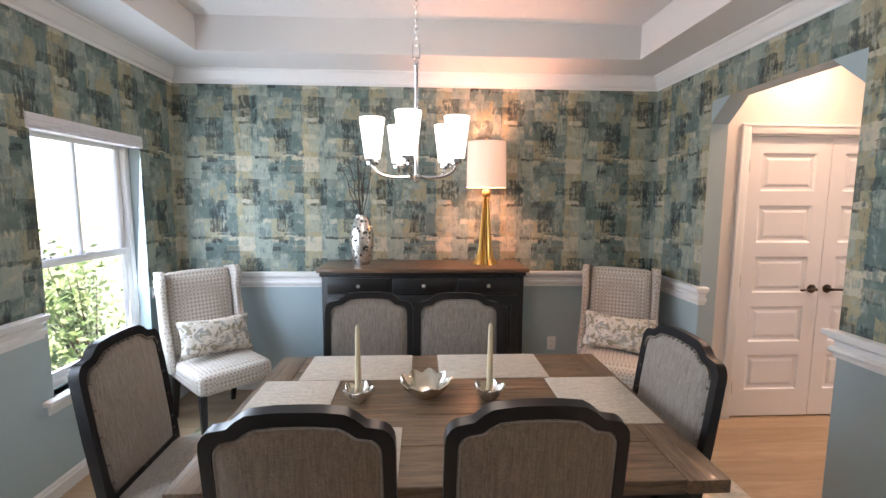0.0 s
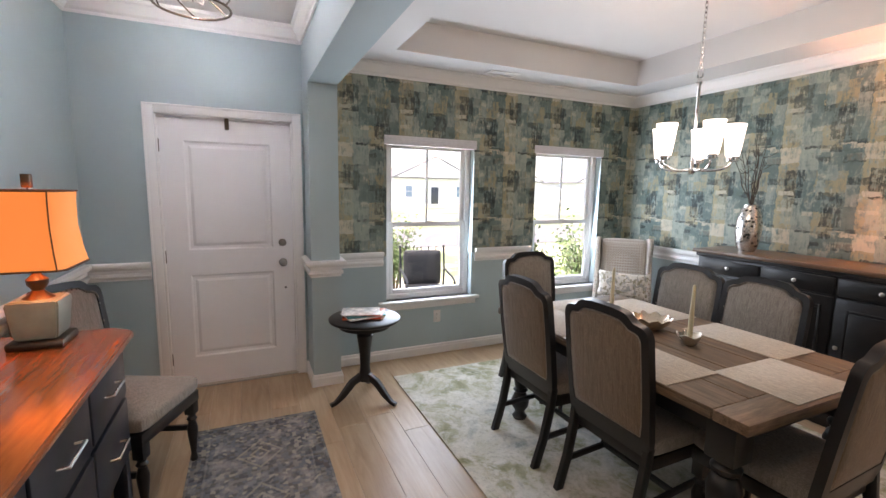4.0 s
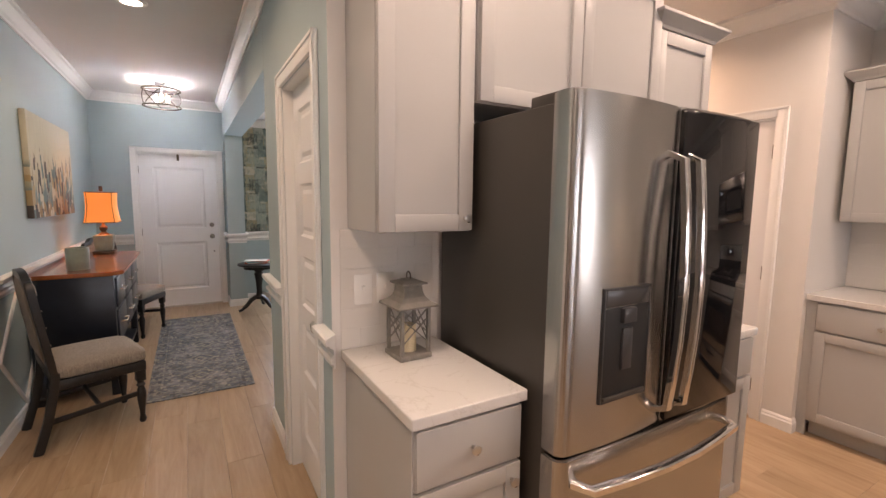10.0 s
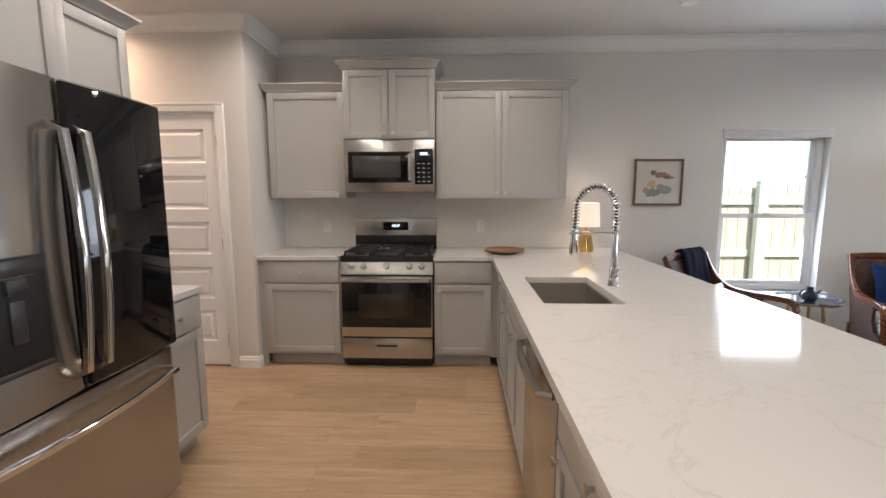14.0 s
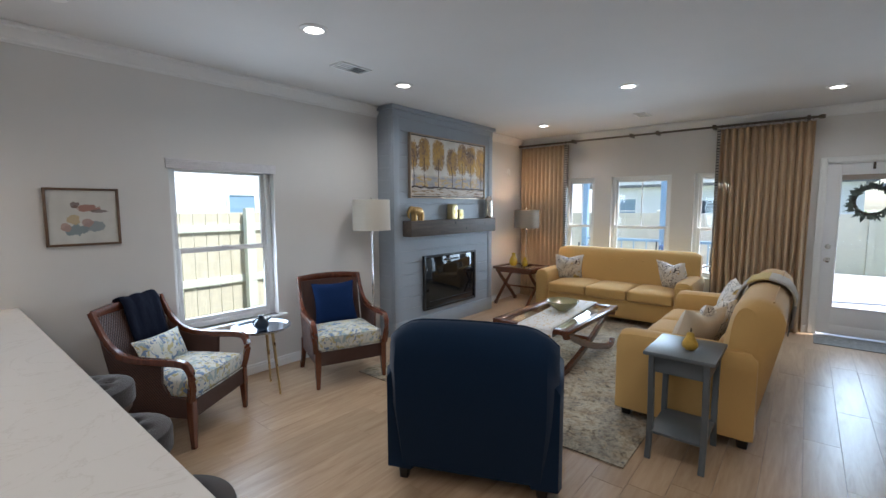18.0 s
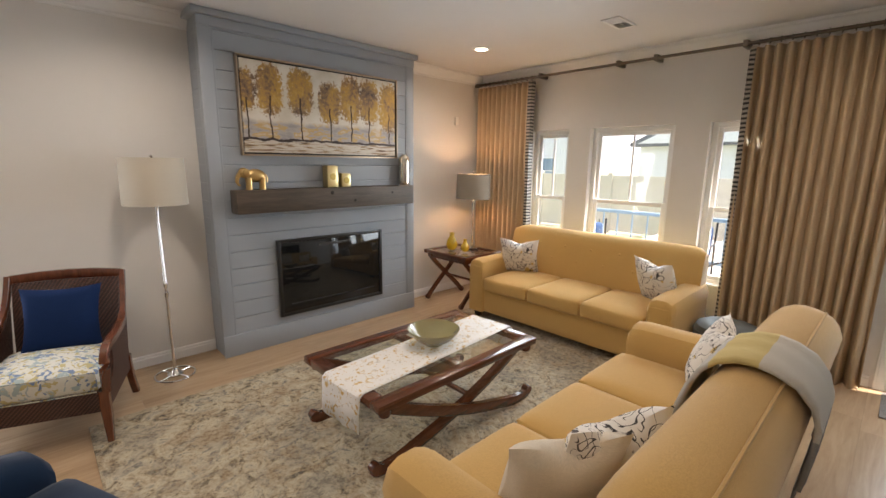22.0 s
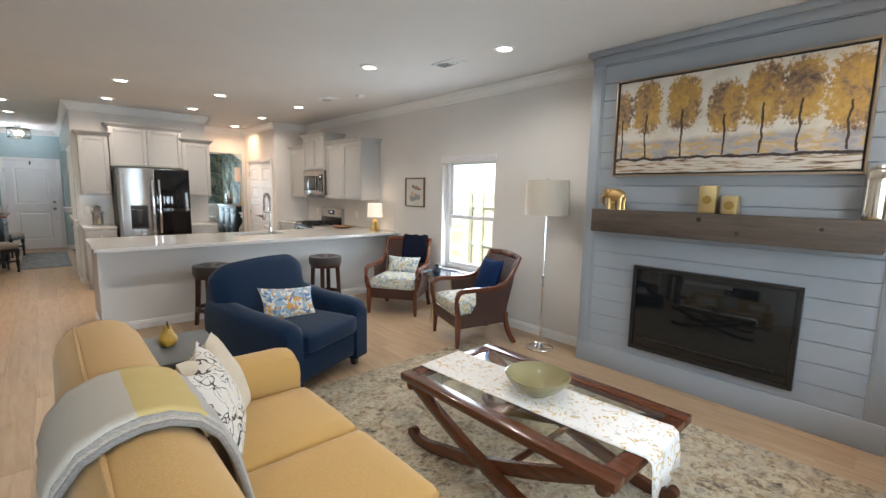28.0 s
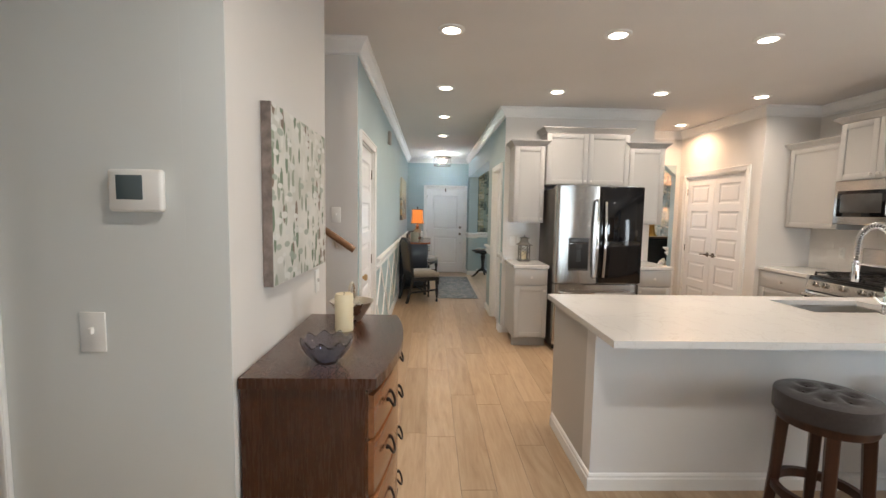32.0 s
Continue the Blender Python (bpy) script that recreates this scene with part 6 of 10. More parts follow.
# drum ceiling light
dl = thing("ceiling_light", "bronze cage drum ceiling light with lit bulbs", "ceiling light", pose(-1.05, -0.30, 0))
part("canopy", lathe(B(), [(0.0, 2.705), (0.06, 2.71), (0.065, 2.74), (0.0, 2.74)], 24), NICKEL, dl)
part("stem", lathe(B(), [(0.008, 2.50), (0.008, 2.71), (0.0, 2.71)], 10), NICKEL, dl)
cg = part("cage", torus(torus(B(), 0.185, 0.007, pose(0, 0, 2.66)), 0.185, 0.007, pose(0, 0, 2.48)), BRONZE, dl)
for k in range(6):
    a = 2 * math.pi * k / 6
    pts = [(0.185 * math.cos(a + t * 1.1), 0.185 * math.sin(a + t * 1.1), 2.48 + 0.18 * t) for t in (0, 0.2, 0.4, 0.6, 0.8, 1)]
    part("cage_band", tube(B(), pts, 0.0045, 6), BRONZE, cg)
part("arms", tube(tube(B(), [(-0.185, 0, 2.655), (0, 0, 2.675), (0.185, 0, 2.655)], 0.005, 6), [(0, -0.185, 2.655), (0, 0, 2.675), (0, 0.185, 2.655)], 0.005, 6), BRONZE, dl)
BULB = glow("lit bulb", (1.0, 0.85, 0.62), 14.0)
for k in range(3):
    a = 2 * math.pi * k / 3
    part("socket", tube(B(), [(0, 0, 2.515), (0.05 * math.cos(a), 0.05 * math.sin(a), 2.505), (0.065 * math.cos(a), 0.065 * math.sin(a), 2.54)], 0.007, 8), NICKEL, dl)
    part("bulb", lathe(B(), [(0.0, 2.54), (0.012, 2.545), (0.02, 2.575), (0.014, 2.60), (0.0, 2.615)], 14, 0.065 * math.cos(a), 0.065 * math.sin(a)), BULB, dl, "lit bulb")
lamp("drum_light", -1.05, -0.30, 2.58, 15, (0.80, 0.91, 1.0), 0.03, "POINT")

# ---------------------------------------------------------------- kitchen
STEEL = metal("brushed stainless steel", (0.44, 0.43, 0.415), 0.22, (2, 2, 240), 0.8)
STEEL_H = metal("brushed stainless steel, across", (0.50, 0.485, 0.465), 0.26, (90, 90, 2))
STEEL_SIDE = paint("grey enamelled steel", (0.046, 0.040, 0.034), 0.40, 0.05, 6, 0.03)
BLACKGLASS = paint("black glass", (0.006, 0.006, 0.007), 0.05, 0.0, 1, 0)
BLACKEN = paint("black enamel", (0.012, 0.012, 0.012), 0.3, 0.1, 20, 0.02)
QUARTZ = Nodes("white quartz with faint veins")
n = QUARTZ
v1, v2 = n.noise(n.world(), 2.5, 6, 0.6, 1.5), n.noise(n.world(), 60, 3)
line = n.math("ABSOLUTE", n.math("SUBTRACT", v1.outputs["Fac"], 0.5))
c = n.ramp(line, [(0.0, (0.58, 0.565, 0.54)), (0.012, (0.64, 0.63, 0.61))])
c = n.mix(n.math("MULTIPLY", n.ramp(v2.outputs["Fac"], [(0.6, (0, 0, 0)), (0.7, (1, 1, 1))]), 0.25), c, (0.62, 0.60, 0.57))
QUARTZ = n.set(c, 0.09)
CT0, CT1 = 0.885, 0.92


def shaker(parent, name, x0, x1, z0, z1, y, knob=None, rail=0.055, mat=CAB):
    """A shaker front in the local x z plane, its face at y - 0.02, towards -y."""
    d = part(name, cube(x0, x1, y - 0.009, y, z0, z1, 0.002, 1), mat, parent)
    if z1 - z0 > 0.2:
        part("door_frame", frame_bars(B(), x0, x1, z0, z1, rail, y - 0.021, y - 0.009, 0.0025), mat, d)
        front = y - 0.02
    else:
        front = y - 0.012
        part("drawer_face", cube(x0 + 0.001, x1 - 0.001, y - 0.02, y - 0.009, z0 + 0.001, z1 - 0.001, 0.004), mat, d)
        front = y - 0.02
    if knob:
        part("knob", lathe(B(), [(0.0, 0), (0.007, 0), (0.006, 0.012), (0.013, 0.018), (0.015, 0.024), (0.0, 0.029)], 14), NICKEL, d, "brushed nickel knob", True, pose(knob[0], front, knob[1], 90, 0, 0))
    return d


def base_unit(m, w, d=0.58, layout="door", knob_side=1, label="light grey base cabinet with a drawer and a door", end=None):
    o = thing("base_cabinet", label, "cabinet", m)
    part("body", cube(0, w, 0.0, d, 0.10, CT0 if layout == "door" else 0.66, 0.002, 1), CAB, o)
    if layout == "doors":
        part("face_frame", cube(0, w, 0.0, 0.02, 0.661, CT0, 0.001, 1), CAB, o)
    part("toe_kick", cube(0.0, w, 0.06, 0.09, 0.0, 0.10, 0), CAB, o, "", False)
    if layout == "door":
        shaker(o, "drawer", 0.004, w - 0.004, 0.70, CT0 - 0.012, 0.0, (w / 2, 0.785))
        shaker(o, "door", 0.004, w - 0.004, 0.115, 0.69, 0.0, (w - 0.04 if knob_side > 0 else 0.04, 0.64))
    elif layout == "doors":
        shaker(o, "false_drawer", 0.004, w - 0.004, 0.70, CT0 - 0.012, 0.0)
        shaker(o, "door", 0.004, w / 2 - 0.002, 0.115, 0.69, 0.0, (w / 2 - 0.04, 0.64))
        shaker(o, "door", w / 2 + 0.002, w - 0.004, 0.115, 0.69, 0.0, (w / 2 + 0.04, 0.64))
    return o


def wall_unit(m, w, h, d=0.32, doors=1, knob_side=1, label="light grey wall cabinet with a crown", crown=True):
    o = thing("wall_cabinet", label, "cabinet", m)
    part("body", cube(0, w, 0.0, d, 0.0, h, 0.002, 1), CAB, o)
    dw = w / doors
    for k in range(doors):
        kx = (k + 1) * dw - 0.035 if (doors == 1 and knob_side > 0) or (doors == 2 and k == 0) else k * dw + 0.035
        shaker(o, "door", k * dw + 0.003, (k + 1) * dw - 0.003, 0.004, h - 0.004, 0.0, (kx, 0.045))
    if crown:
        bm = B()
        rings = [[(-o2, -0.02 - o2, z), (w + o2, -0.02 - o2, z), (w + o2, d, z), (-o2, d, z)] for o2, z in ((0.0, h), (0.006, h), (0.012, h + 0.012), (0.045, h + 0.045), (0.052, h + 0.05), (0.052, h + 0.062))]
        loft(bm, rings)
        bmesh.ops.recalc_face_normals(bm, faces=bm.faces[:])
        part("crown", bm, CAB, o, "", False)
    return o


# run beside the hall: local x runs along +y, fronts towards +x
WEST = lambda x, y, z=0: Matrix(((0, -1, 0, x), (1, 0, 0, y), (0, 0, 1, z), (0, 0, 0, 1)))
base_unit(WEST(3.895, 0.387), 0.367, 0.57, knob_side=1, label="light grey base cabinet beside the refrigerator")
base_unit(WEST(3.895, 1.735), 0.40, 0.57, knob_side=-1, label="light grey base cabinet past the refrigerator")
for y0, y1 in ((0.372, 0.762), (1.725, 2.14)):
    bm = cube(XK, 3.925, y0, y1, CT0, CT1, 0.004)
    solo("countertop", bm, QUARTZ, "white quartz countertop beside the refrigerator", "countertop", None, "", False)
wall_unit(WEST(3.60, 0.403, 1.377), 0.352, 0.87, 0.279, 1, 1, "light grey wall cabinet above a lantern")
wall_unit(WEST(3.60, 1.722, 1.377), 0.418, 0.87, 0.279, 1, -1, "light grey wall cabinet beside the passage")
wall_unit(WEST(3.615, 0.763, 1.815), 0.955, 0.582, 0.294, 2, 1, "light grey double cabinet over the refrigerator")

# refrigerator: french doors, freezer drawer, dark glass door
fr = thing("refrigerator", "stainless french-door refrigerator with a black glass door", "refrigerator", WEST(4.05, 0.785))
FW, FD = 0.93, 0.70
part("body", cube(0.0, FW, 0.085, FD, 0.03, 1.755, 0.006), STEEL_SIDE, fr, "dark grey steel sides")
part("toe_grille", cube(0.03, FW - 0.03, 0.10, 0.13, 0.0, 0.05, 0.003), DARKPL, fr)


def bowed(x0, x1, z0, z1, round0=True, round1=True, depth=0.085, bow=0.014, r=0.035):
    """A door slab, gently bowed, with a wide rounding on its outer edges."""
    bm = B()
    pts = [(x0, depth)]
    n_ = 26
    for k in range(n_ + 1):
        t = 0.5 - 0.5 * math.cos(math.pi * k / n_)
        x = x0 + (x1 - x0) * t
        y = 0.012 - bow * math.sin(math.pi * t)
        for on, d in ((round0, x - x0), (round1, x1 - x)):
            q = r if on else 0.006
            if d < q:
                y += q * 0.9 * (1 - math.sqrt(max(0.0, 1 - (1 - d / q) ** 2)))
        pts.append((x, y))
    pts.append((x1, depth))
    prism(bm, pts, "z", z0, z1)
    bmesh.ops.bevel(bm, geom=[e for e in bm.edges if abs(e.verts[0].co.z - e.verts[1].co.z) < 1e-6], offset=0.005, segments=2, affect="EDGES")
    return bm


ld = part("door", bowed(0.0, FW / 2 - 0.003, 0.745, 1.785, True, False), STEEL, fr, "stainless door with a dispenser")
rd = part("door", bowed(FW / 2 + 0.003, FW, 0.745, 1.785, False, True), STEEL, fr, "stainless door with a black glass face")
part("glass_panel", cube(FW / 2 + 0.005, FW - 0.004, -0.006, 0.02, 0.752, 1.778, 0.008), BLACKGLASS, rd, "black mirror glass face")
dr = part("freezer_drawer", bowed(0.0, FW, 0.07, 0.735), STEEL, fr)
for p_, x0 in ((ld, FW / 2 - 0.042), (rd, FW / 2 + 0.042)):
    bm = bar(B(), [(x0, 0.014, 0.80)] + [(x0, -0.035 - 0.03 * math.sin(math.pi * t), 0.80 + 0.84 * t) for t in (0.03, 0.15, 0.3, 0.5, 0.7, 0.85, 0.97)] + [(x0, 0.014, 1.64)], 0.026, 0.022, (0, 1, 0))
    part("handle", bm, CHROME, p_, "curved polished handle")
bm = bar(B(), [(0.06, 0.012, 0.655)] + [(0.06 + (FW - 0.12) * t, -0.04 - 0.035 * math.sin(math.pi * t), 0.655) for t in (0.03, 0.2, 0.4, 0.6, 0.8, 0.97)] + [(FW - 0.06, 0.012, 0.655)], 0.03, 0.022, (0, 0, 1))
part("handle", bm, CHROME, dr, "curved polished handle")
ds = part("dispenser", frame_bars(B(), 0.138, 0.352, 0.885, 1.235, 0.008, -0.006, 0.02, 0.002), paint("dark steel trim", (0.02, 0.02, 0.021), 0.4), ld, "black water dispenser")
# flat black block; its colour also carries the shade inside the dispenser
part("recess", cube(0.145, 0.345, -0.004, 0.012, 0.892, 1.175, 0.002), paint("matte black recess", (0.006, 0.006, 0.006), 0.6, 0.1, 20, 0.02), ds)
part("control_strip", cube(0.145, 0.345, -0.007, 0.012, 1.178, 1.228, 0.002), paint("dark grey display strip", (0.04, 0.04, 0.042), 0.25), ds)
part("spout", cube(0.215, 0.275, -0.018, 0.01, 1.125, 1.172, 0.006), DARKPL, ds)
part("paddle", cube(0.222, 0.268, -0.012, 0.0, 0.98, 1.11, 0.005), DARKPL, ds)
part("drip_tray", cube(0.15, 0.34, -0.012, 0.01, 0.893, 0.905, 0.003), STEEL_SIDE, ds)
part("hinge_cover", cube(0.015, 0.075, 0.088, 0.20, 1.75, 1.79, 0.005), STEEL_SIDE, fr)
part("hinge_cover", cube(FW - 0.075, FW - 0.015, 0.088, 0.20, 1.75, 1.79, 0.005), STEEL_SIDE, fr)
part("logo", lathe(B(), [(0.0, 0.0), (0.016, 0.0), (0.016, 0.002), (0.0, 0.002)], 18), NICKEL, ld, "", True, pose(0.075, 0.013, 1.70, 90, 0, 0))

# range wall: local x along +x, fronts towards -y
RY = 3.29                                      # cabinet face
base_unit(pose(3.747, RY, 0), 0.615, 0.57, knob_side=1)
base_unit(pose(5.125, RY, 0), 0.46, 0.57, knob_side=-1)
solo("filler", cube(5.586, 5.66, RY, RY + 0.02, 0.09, CT0 - 0.001, 0), CAB, "light grey corner filler strip under the counter", "cabinet", None, "", False)
solo("filler", cube(5.645, 5.665, 3.161, RY - 0.001, 0.09, CT0 - 0.001, 0), CAB, "light grey corner filler strip under the counter", "cabinet", None, "", False)
solo("filler", cube(XP + 0.002, 3.745, RY, RY + 0.02, 0.0, CT0, 0), CAB, "light grey cabinet filler strip by the wall", "cabinet", None, "", False)
wall_unit(pose(3.727, 3.54, 1.375), 0.645, 0.87, 0.33, 1, 1, "light grey wall cabinet beside the microwave")
wall_unit(pose(4.375, 3.49, 1.855), 0.75, 0.55, 0.38, 2, 1, "light grey double cabinet over the microwave")
wall_unit(pose(5.13, 3.54, 1.375), 1.075, 0.87, 0.33, 2, 1, "light grey double wall cabinet by the corner")
bm = cube(XP + 0.003, 4.365, RY - 0.03, YE - 0.001, CT0, CT1, 0.004)
solo("countertop", bm, QUARTZ, "white quartz countertop beside the gas range", "countertop", None, "", False)

# peninsula counter with its sink cut-out: one L-shaped slab
SKX0, SKX1, SKY0, SKY1 = 5.715, 6.085, 1.80, 2.43
PX0, PX1, PY0 = 5.585, 6.715, 0.295
bm = B()
for a in ((5.122, PX0, RY - 0.03, YE - 0.001), (PX0, PX1, SKY1, YE - 0.001), (PX0, SKX0, SKY0, SKY1), (SKX1, PX1, SKY0, SKY1), (PX0, PX1, PY0, SKY0)):
    box(bm, *a, CT0, CT1)
bmesh.ops.remove_doubles(bm, verts=bm.verts[:], dist=0.0005)
ct = solo("countertop", bm, QUARTZ, "long white quartz peninsula countertop with a sink", "countertop", None, "", False)
sk = thing("sink", "stainless undermount kitchen sink", "sink", pose(0, 0, 0))
bm = B()
rings = [[(SKX0 - 0.012, SKY0 - 0.012, CT0), (SKX1 + 0.012, SKY0 - 0.012, CT0), (SKX1 + 0.012, SKY1 + 0.012, CT0), (SKX0 - 0.012, SKY1 + 0.012, CT0)],
         [(SKX0 + 0.004, SKY0 + 0.004, CT0 - 0.004), (SKX1 - 0.004, SKY0 + 0.004, CT0 - 0.004), (SKX1 - 0.004, SKY1 - 0.004, CT0 - 0.004), (SKX0 + 0.004, SKY1 - 0.004, CT0 - 0.004)],
         [(SKX0 + 0.012, SKY0 + 0.012, 0.675), (SKX1 - 0.012, SKY0 + 0.012, 0.675), (SKX1 - 0.012, SKY1 - 0.012, 0.70), (SKX0 + 0.012, SKY1 - 0.012, 0.70)],
         [(SKX0 + 0.05, SKY0 + 0.05, 0.685), (SKX1 - 0.05, SKY0 + 0.05, 0.685), (SKX1 - 0.05, SKY1 - 0.05, 0.685), (SKX0 + 0.05, SKY1 - 0.05, 0.685)]]
loft(bm, rings, True, False)
bm.verts.ensure_lookup_table()
bm.faces.new(bm.verts[-4:])
bmesh.ops.recalc_face_normals(bm, faces=bm.faces[:])
for f in bm.faces:
    f.normal_flip()
part("basin", bm, metal("dull sink steel", (0.58, 0.56, 0.53), 0.3), sk, "", False)
part("drain", lathe(B(), [(0.0, 0.686), (0.045, 0.686), (0.045, 0.69), (0.0, 0.688)], 20, (SKX0 + SKX1) / 2, 2.2), CHROME, sk)
part("strainer", lathe(B(), [(0.0, 0.692), (0.05, 0.692), (0.06, 0.72), (0.05, 0.722), (0.0, 0.71)], 18, 5.95, 2.33), BLACKEN, sk, "black rubber sink strainer")
# faucet with a spring neck
fc = thing("faucet", "chrome spring-neck kitchen faucet", "faucet", pose(6.15, 2.175, CT1, 0, 0, 0))
part("base", lathe(B(), [(0.0, 0.0), (0.028, 0.0), (0.03, 0.006), (0.024, 0.012), (0.022, 0.10), (0.02, 0.11), (0.014, 0.12), (0.013, 0.30), (0.0, 0.30)], 20), CHROME, fc)
part("lever", tube(B(), [(0, -0.02, 0.07), (0, -0.05, 0.075), (0, -0.085, 0.11)], [0.012, 0.009, 0.006], 10), CHROME, fc)
arc = [(0, 0, 0.30), (0, 0, 0.40)] + [(-0.105 + 0.105 * math.cos(a), 0, 0.41 + 0.12 * math.sin(a)) for a in (math.pi * k / 12 for k in range(13))] + [(-0.21, 0, 0.36), (-0.215, 0, 0.30)]
part("hose", tube(B(), arc, 0.008, 8), DARKPL, fc)
bm = B()
full = []
pa = [Vector(p) for p in arc]
acc = [0]
for a, b in zip(pa, pa[1:]):
    acc.append(acc[-1] + (b - a).length)
turns, N = 34, 34 * 10
for k in range(N + 1):
    s = acc[-1] * k / N
    i = max(j for j in range(len(acc) - 1) if acc[j] <= s + 1e-9)
    t = (s - acc[i]) / (acc[i + 1] - acc[i])
    p, d_ = pa[i].lerp(pa[i + 1], t), (pa[i + 1] - pa[i]).normalized()
    sd = Vector((0, 1, 0))
    u_ = sd.cross(d_)
    an = 2 * math.pi * turns * k / N
    full.append(p + 0.018 * (math.cos(an) * sd + math.sin(an) * u_))
tube(bm, full, 0.0036, 5)
part("spring", bm, CHROME, fc, "coiled chrome spring")
part("spray_head", lathe(B(), [(0.0, 0.17), (0.02, 0.17), (0.024, 0.19), (0.016, 0.27), (0.014, 0.31), (0.0, 0.31)], 18, -0.215), CHROME, fc)
part("support_arm", tube(B(), [(0, 0, 0.285), (-0.11, 0, 0.285), (-0.20, 0, 0.285)], 0.007, 8), CHROME, fc)
part("clip", torus(B(), 0.02, 0.005, pose(-0.215, 0, 0.285), 20, 8), CHROME, fc)

# peninsula base: cabinets face the kitchen (-x), a painted knee wall faces the room
EAST = lambda x, y, z=0: Matrix(((0, 1, 0, x), (-1, 0, 0, y), (0, 0, 1, z), (0, 0, 0, 1)))
FX = 5.645
base_unit(EAST(FX, 3.16), 0.55, 0.56, knob_side=1, label="light grey base cabinet beside the sink")
base_unit(EAST(FX, 2.58), 0.86, 0.56, "doors", label="light grey sink cabinet with two doors")
base_unit(EAST(FX, 1.085), 0.72, 0.56, knob_side=-1, label="light grey end cabinet of the peninsula")
dw = thing("dishwasher", "stainless dishwasher with a bar handle", "dishwasher", EAST(FX, 1.70))
part("body", cube(0.003, 0.597, 0.005, 0.56, 0.10, CT0 - 0.004, 0.002), STEEL_SIDE, dw)
part("door", cube(0.004, 0.596, -0.024, 0.004, 0.115, 0.862, 0.006), STEEL_H, dw)
part("handle", bar(B(), [(0.05, -0.024, 0.79), (0.06, -0.062, 0.79), (0.2, -0.075, 0.79), (0.4, -0.075, 0.79), (0.54, -0.062, 0.79), (0.55, -0.024, 0.79)], 0.026, 0.024), STEEL_H, dw)
part("toe_kick", cube(0.003, 0.597, 0.04, 0.06, 0.0, 0.10, 0), DARKPL, dw, "", False)
kw = struct("wall_knee", box(B(), 6.28, 6.40, 0.335, YE - 0.001, 0, CT0 - 0.001), paint("peninsula paint", (0.68, 0.68, 0.675), 0.55, 0.03), "painted knee wall under the peninsula counter", "wall")
struct("wall_knee_end", box(B(), 5.645, 6.28, 0.335, 0.36, 0.0, CT0 - 0.001), CAB, "light grey end panel of the peninsula", "wall")

# gas range
rg = thing("range", "stainless gas range with black grates", "range", pose(4.3725, RY - 0.06, 0))
W = 0.745
part("body", cube(0.0, W, 0.05, 0.62, 0.08, 0.905, 0.004), BLACKEN, rg)
part("toe", cube(0.02, W - 0.02, 0.08, 0.11, 0.0, 0.09, 0), BLACKEN, rg, "", False)
part("storage_drawer", cube(0.004, W - 0.004, 0.012, 0.05, 0.085, 0.255, 0.005), STEEL_H, rg)
part("drawer_grip", cube(W / 2 - 0.085, W / 2 + 0.085, 0.004, 0.014, 0.185, 0.20, 0.003), DARKPL, rg)
od = part("oven_door", cube(0.004, W - 0.004, 0.012, 0.05, 0.265, 0.765, 0.006), STEEL_H, rg)
part("glass", cube(0.012, W - 0.012, 0.006, 0.014, 0.345, 0.715, 0.004), BLACKGLASS, od, "black oven glass")
part("window", cube(0.15, W - 0.15, 0.003, 0.008, 0.42, 0.62, 0.003), paint("oven window", (0.03, 0.022, 0.018), 0.1, 0.2, 5, 0), od)
part("handle", bar(B(), [(0.03, 0.012, 0.735), (0.035, -0.03, 0.735), (W / 2, -0.036, 0.735), (W - 0.035, -0.03, 0.735), (W - 0.03, 0.012, 0.735)], 0.03, 0.024), STEEL_H, od)
bm = B()
prism(bm, [(0.02, 0.775), (0.06, 0.905), (0.12, 0.905), (0.12, 0.775)], "x", 0.0, W)
cp = part("control_panel", bm, STEEL_H, rg, "", False)
for k, x in enumerate((0.09, 0.19, W / 2, W - 0.19, W - 0.09)):
    part("knob", lathe(B(), [(0.0, 0), (0.026, 0), (0.026, 0.01), (0.021, 0.014), (0.02, 0.036), (0.0, 0.038)], 20), STEEL, cp, "steel burner knob", True, pose(x, 0.038, 0.84, 73, 0, 0))
part("cooktop", cube(0.0, W, 0.06, 0.58, 0.905, 0.918, 0.004), BLACKEN, rg)
for x0 in (0.03, 0.27, 0.51):
    bm = B()
    for a in (0.0, 0.205):
        box(bm, x0 + a - 0.006, x0 + a + 0.006, 0.09, 0.55, 0.94, 0.955, 0.003)
    for y in (0.09, 0.205, 0.32, 0.435, 0.55):
        box(bm, x0 - 0.006, x0 + 0.211, y - 0.006, y + 0.006, 0.942, 0.957, 0.003)
    for a in (0.0, 0.205):
        for y in (0.09, 0.55):
            box(bm, x0 + a - 0.008, x0 + a + 0.008, y - 0.008, y + 0.008, 0.918, 0.942, 0.002)
    part("grate", bm, BLACKEN, rg, "black cast-iron grate", False)
for x, y, r in ((0.13, 0.2, 0.045), (0.13, 0.44, 0.038), (W / 2, 0.32, 0.05), (W - 0.13, 0.2, 0.045), (W - 0.13, 0.44, 0.035)):
    part("burner", lathe(B(), [(0.0, 0.918), (r, 0.918), (r, 0.928), (r * 0.7, 0.936), (0.0, 0.938)], 20, x, y), BLACKEN, rg)
part("spoon_rest", lathe(B(), [(0.0, 0.957), (0.05, 0.957), (0.045, 0.966), (0.012, 0.97), (0.014, 0.985), (0.0, 0.988)], 18, 0.33, 0.2), BLACKEN, rg)
bg = part("backguard", cube(0.0, W, 0.575, 0.635, 0.905, 1.195, 0.008), STEEL_H, rg)
part("lower_panel", cube(0.002, W - 0.002, 0.568, 0.578, 0.918, 1.04, 0.002), BLACKEN, bg)
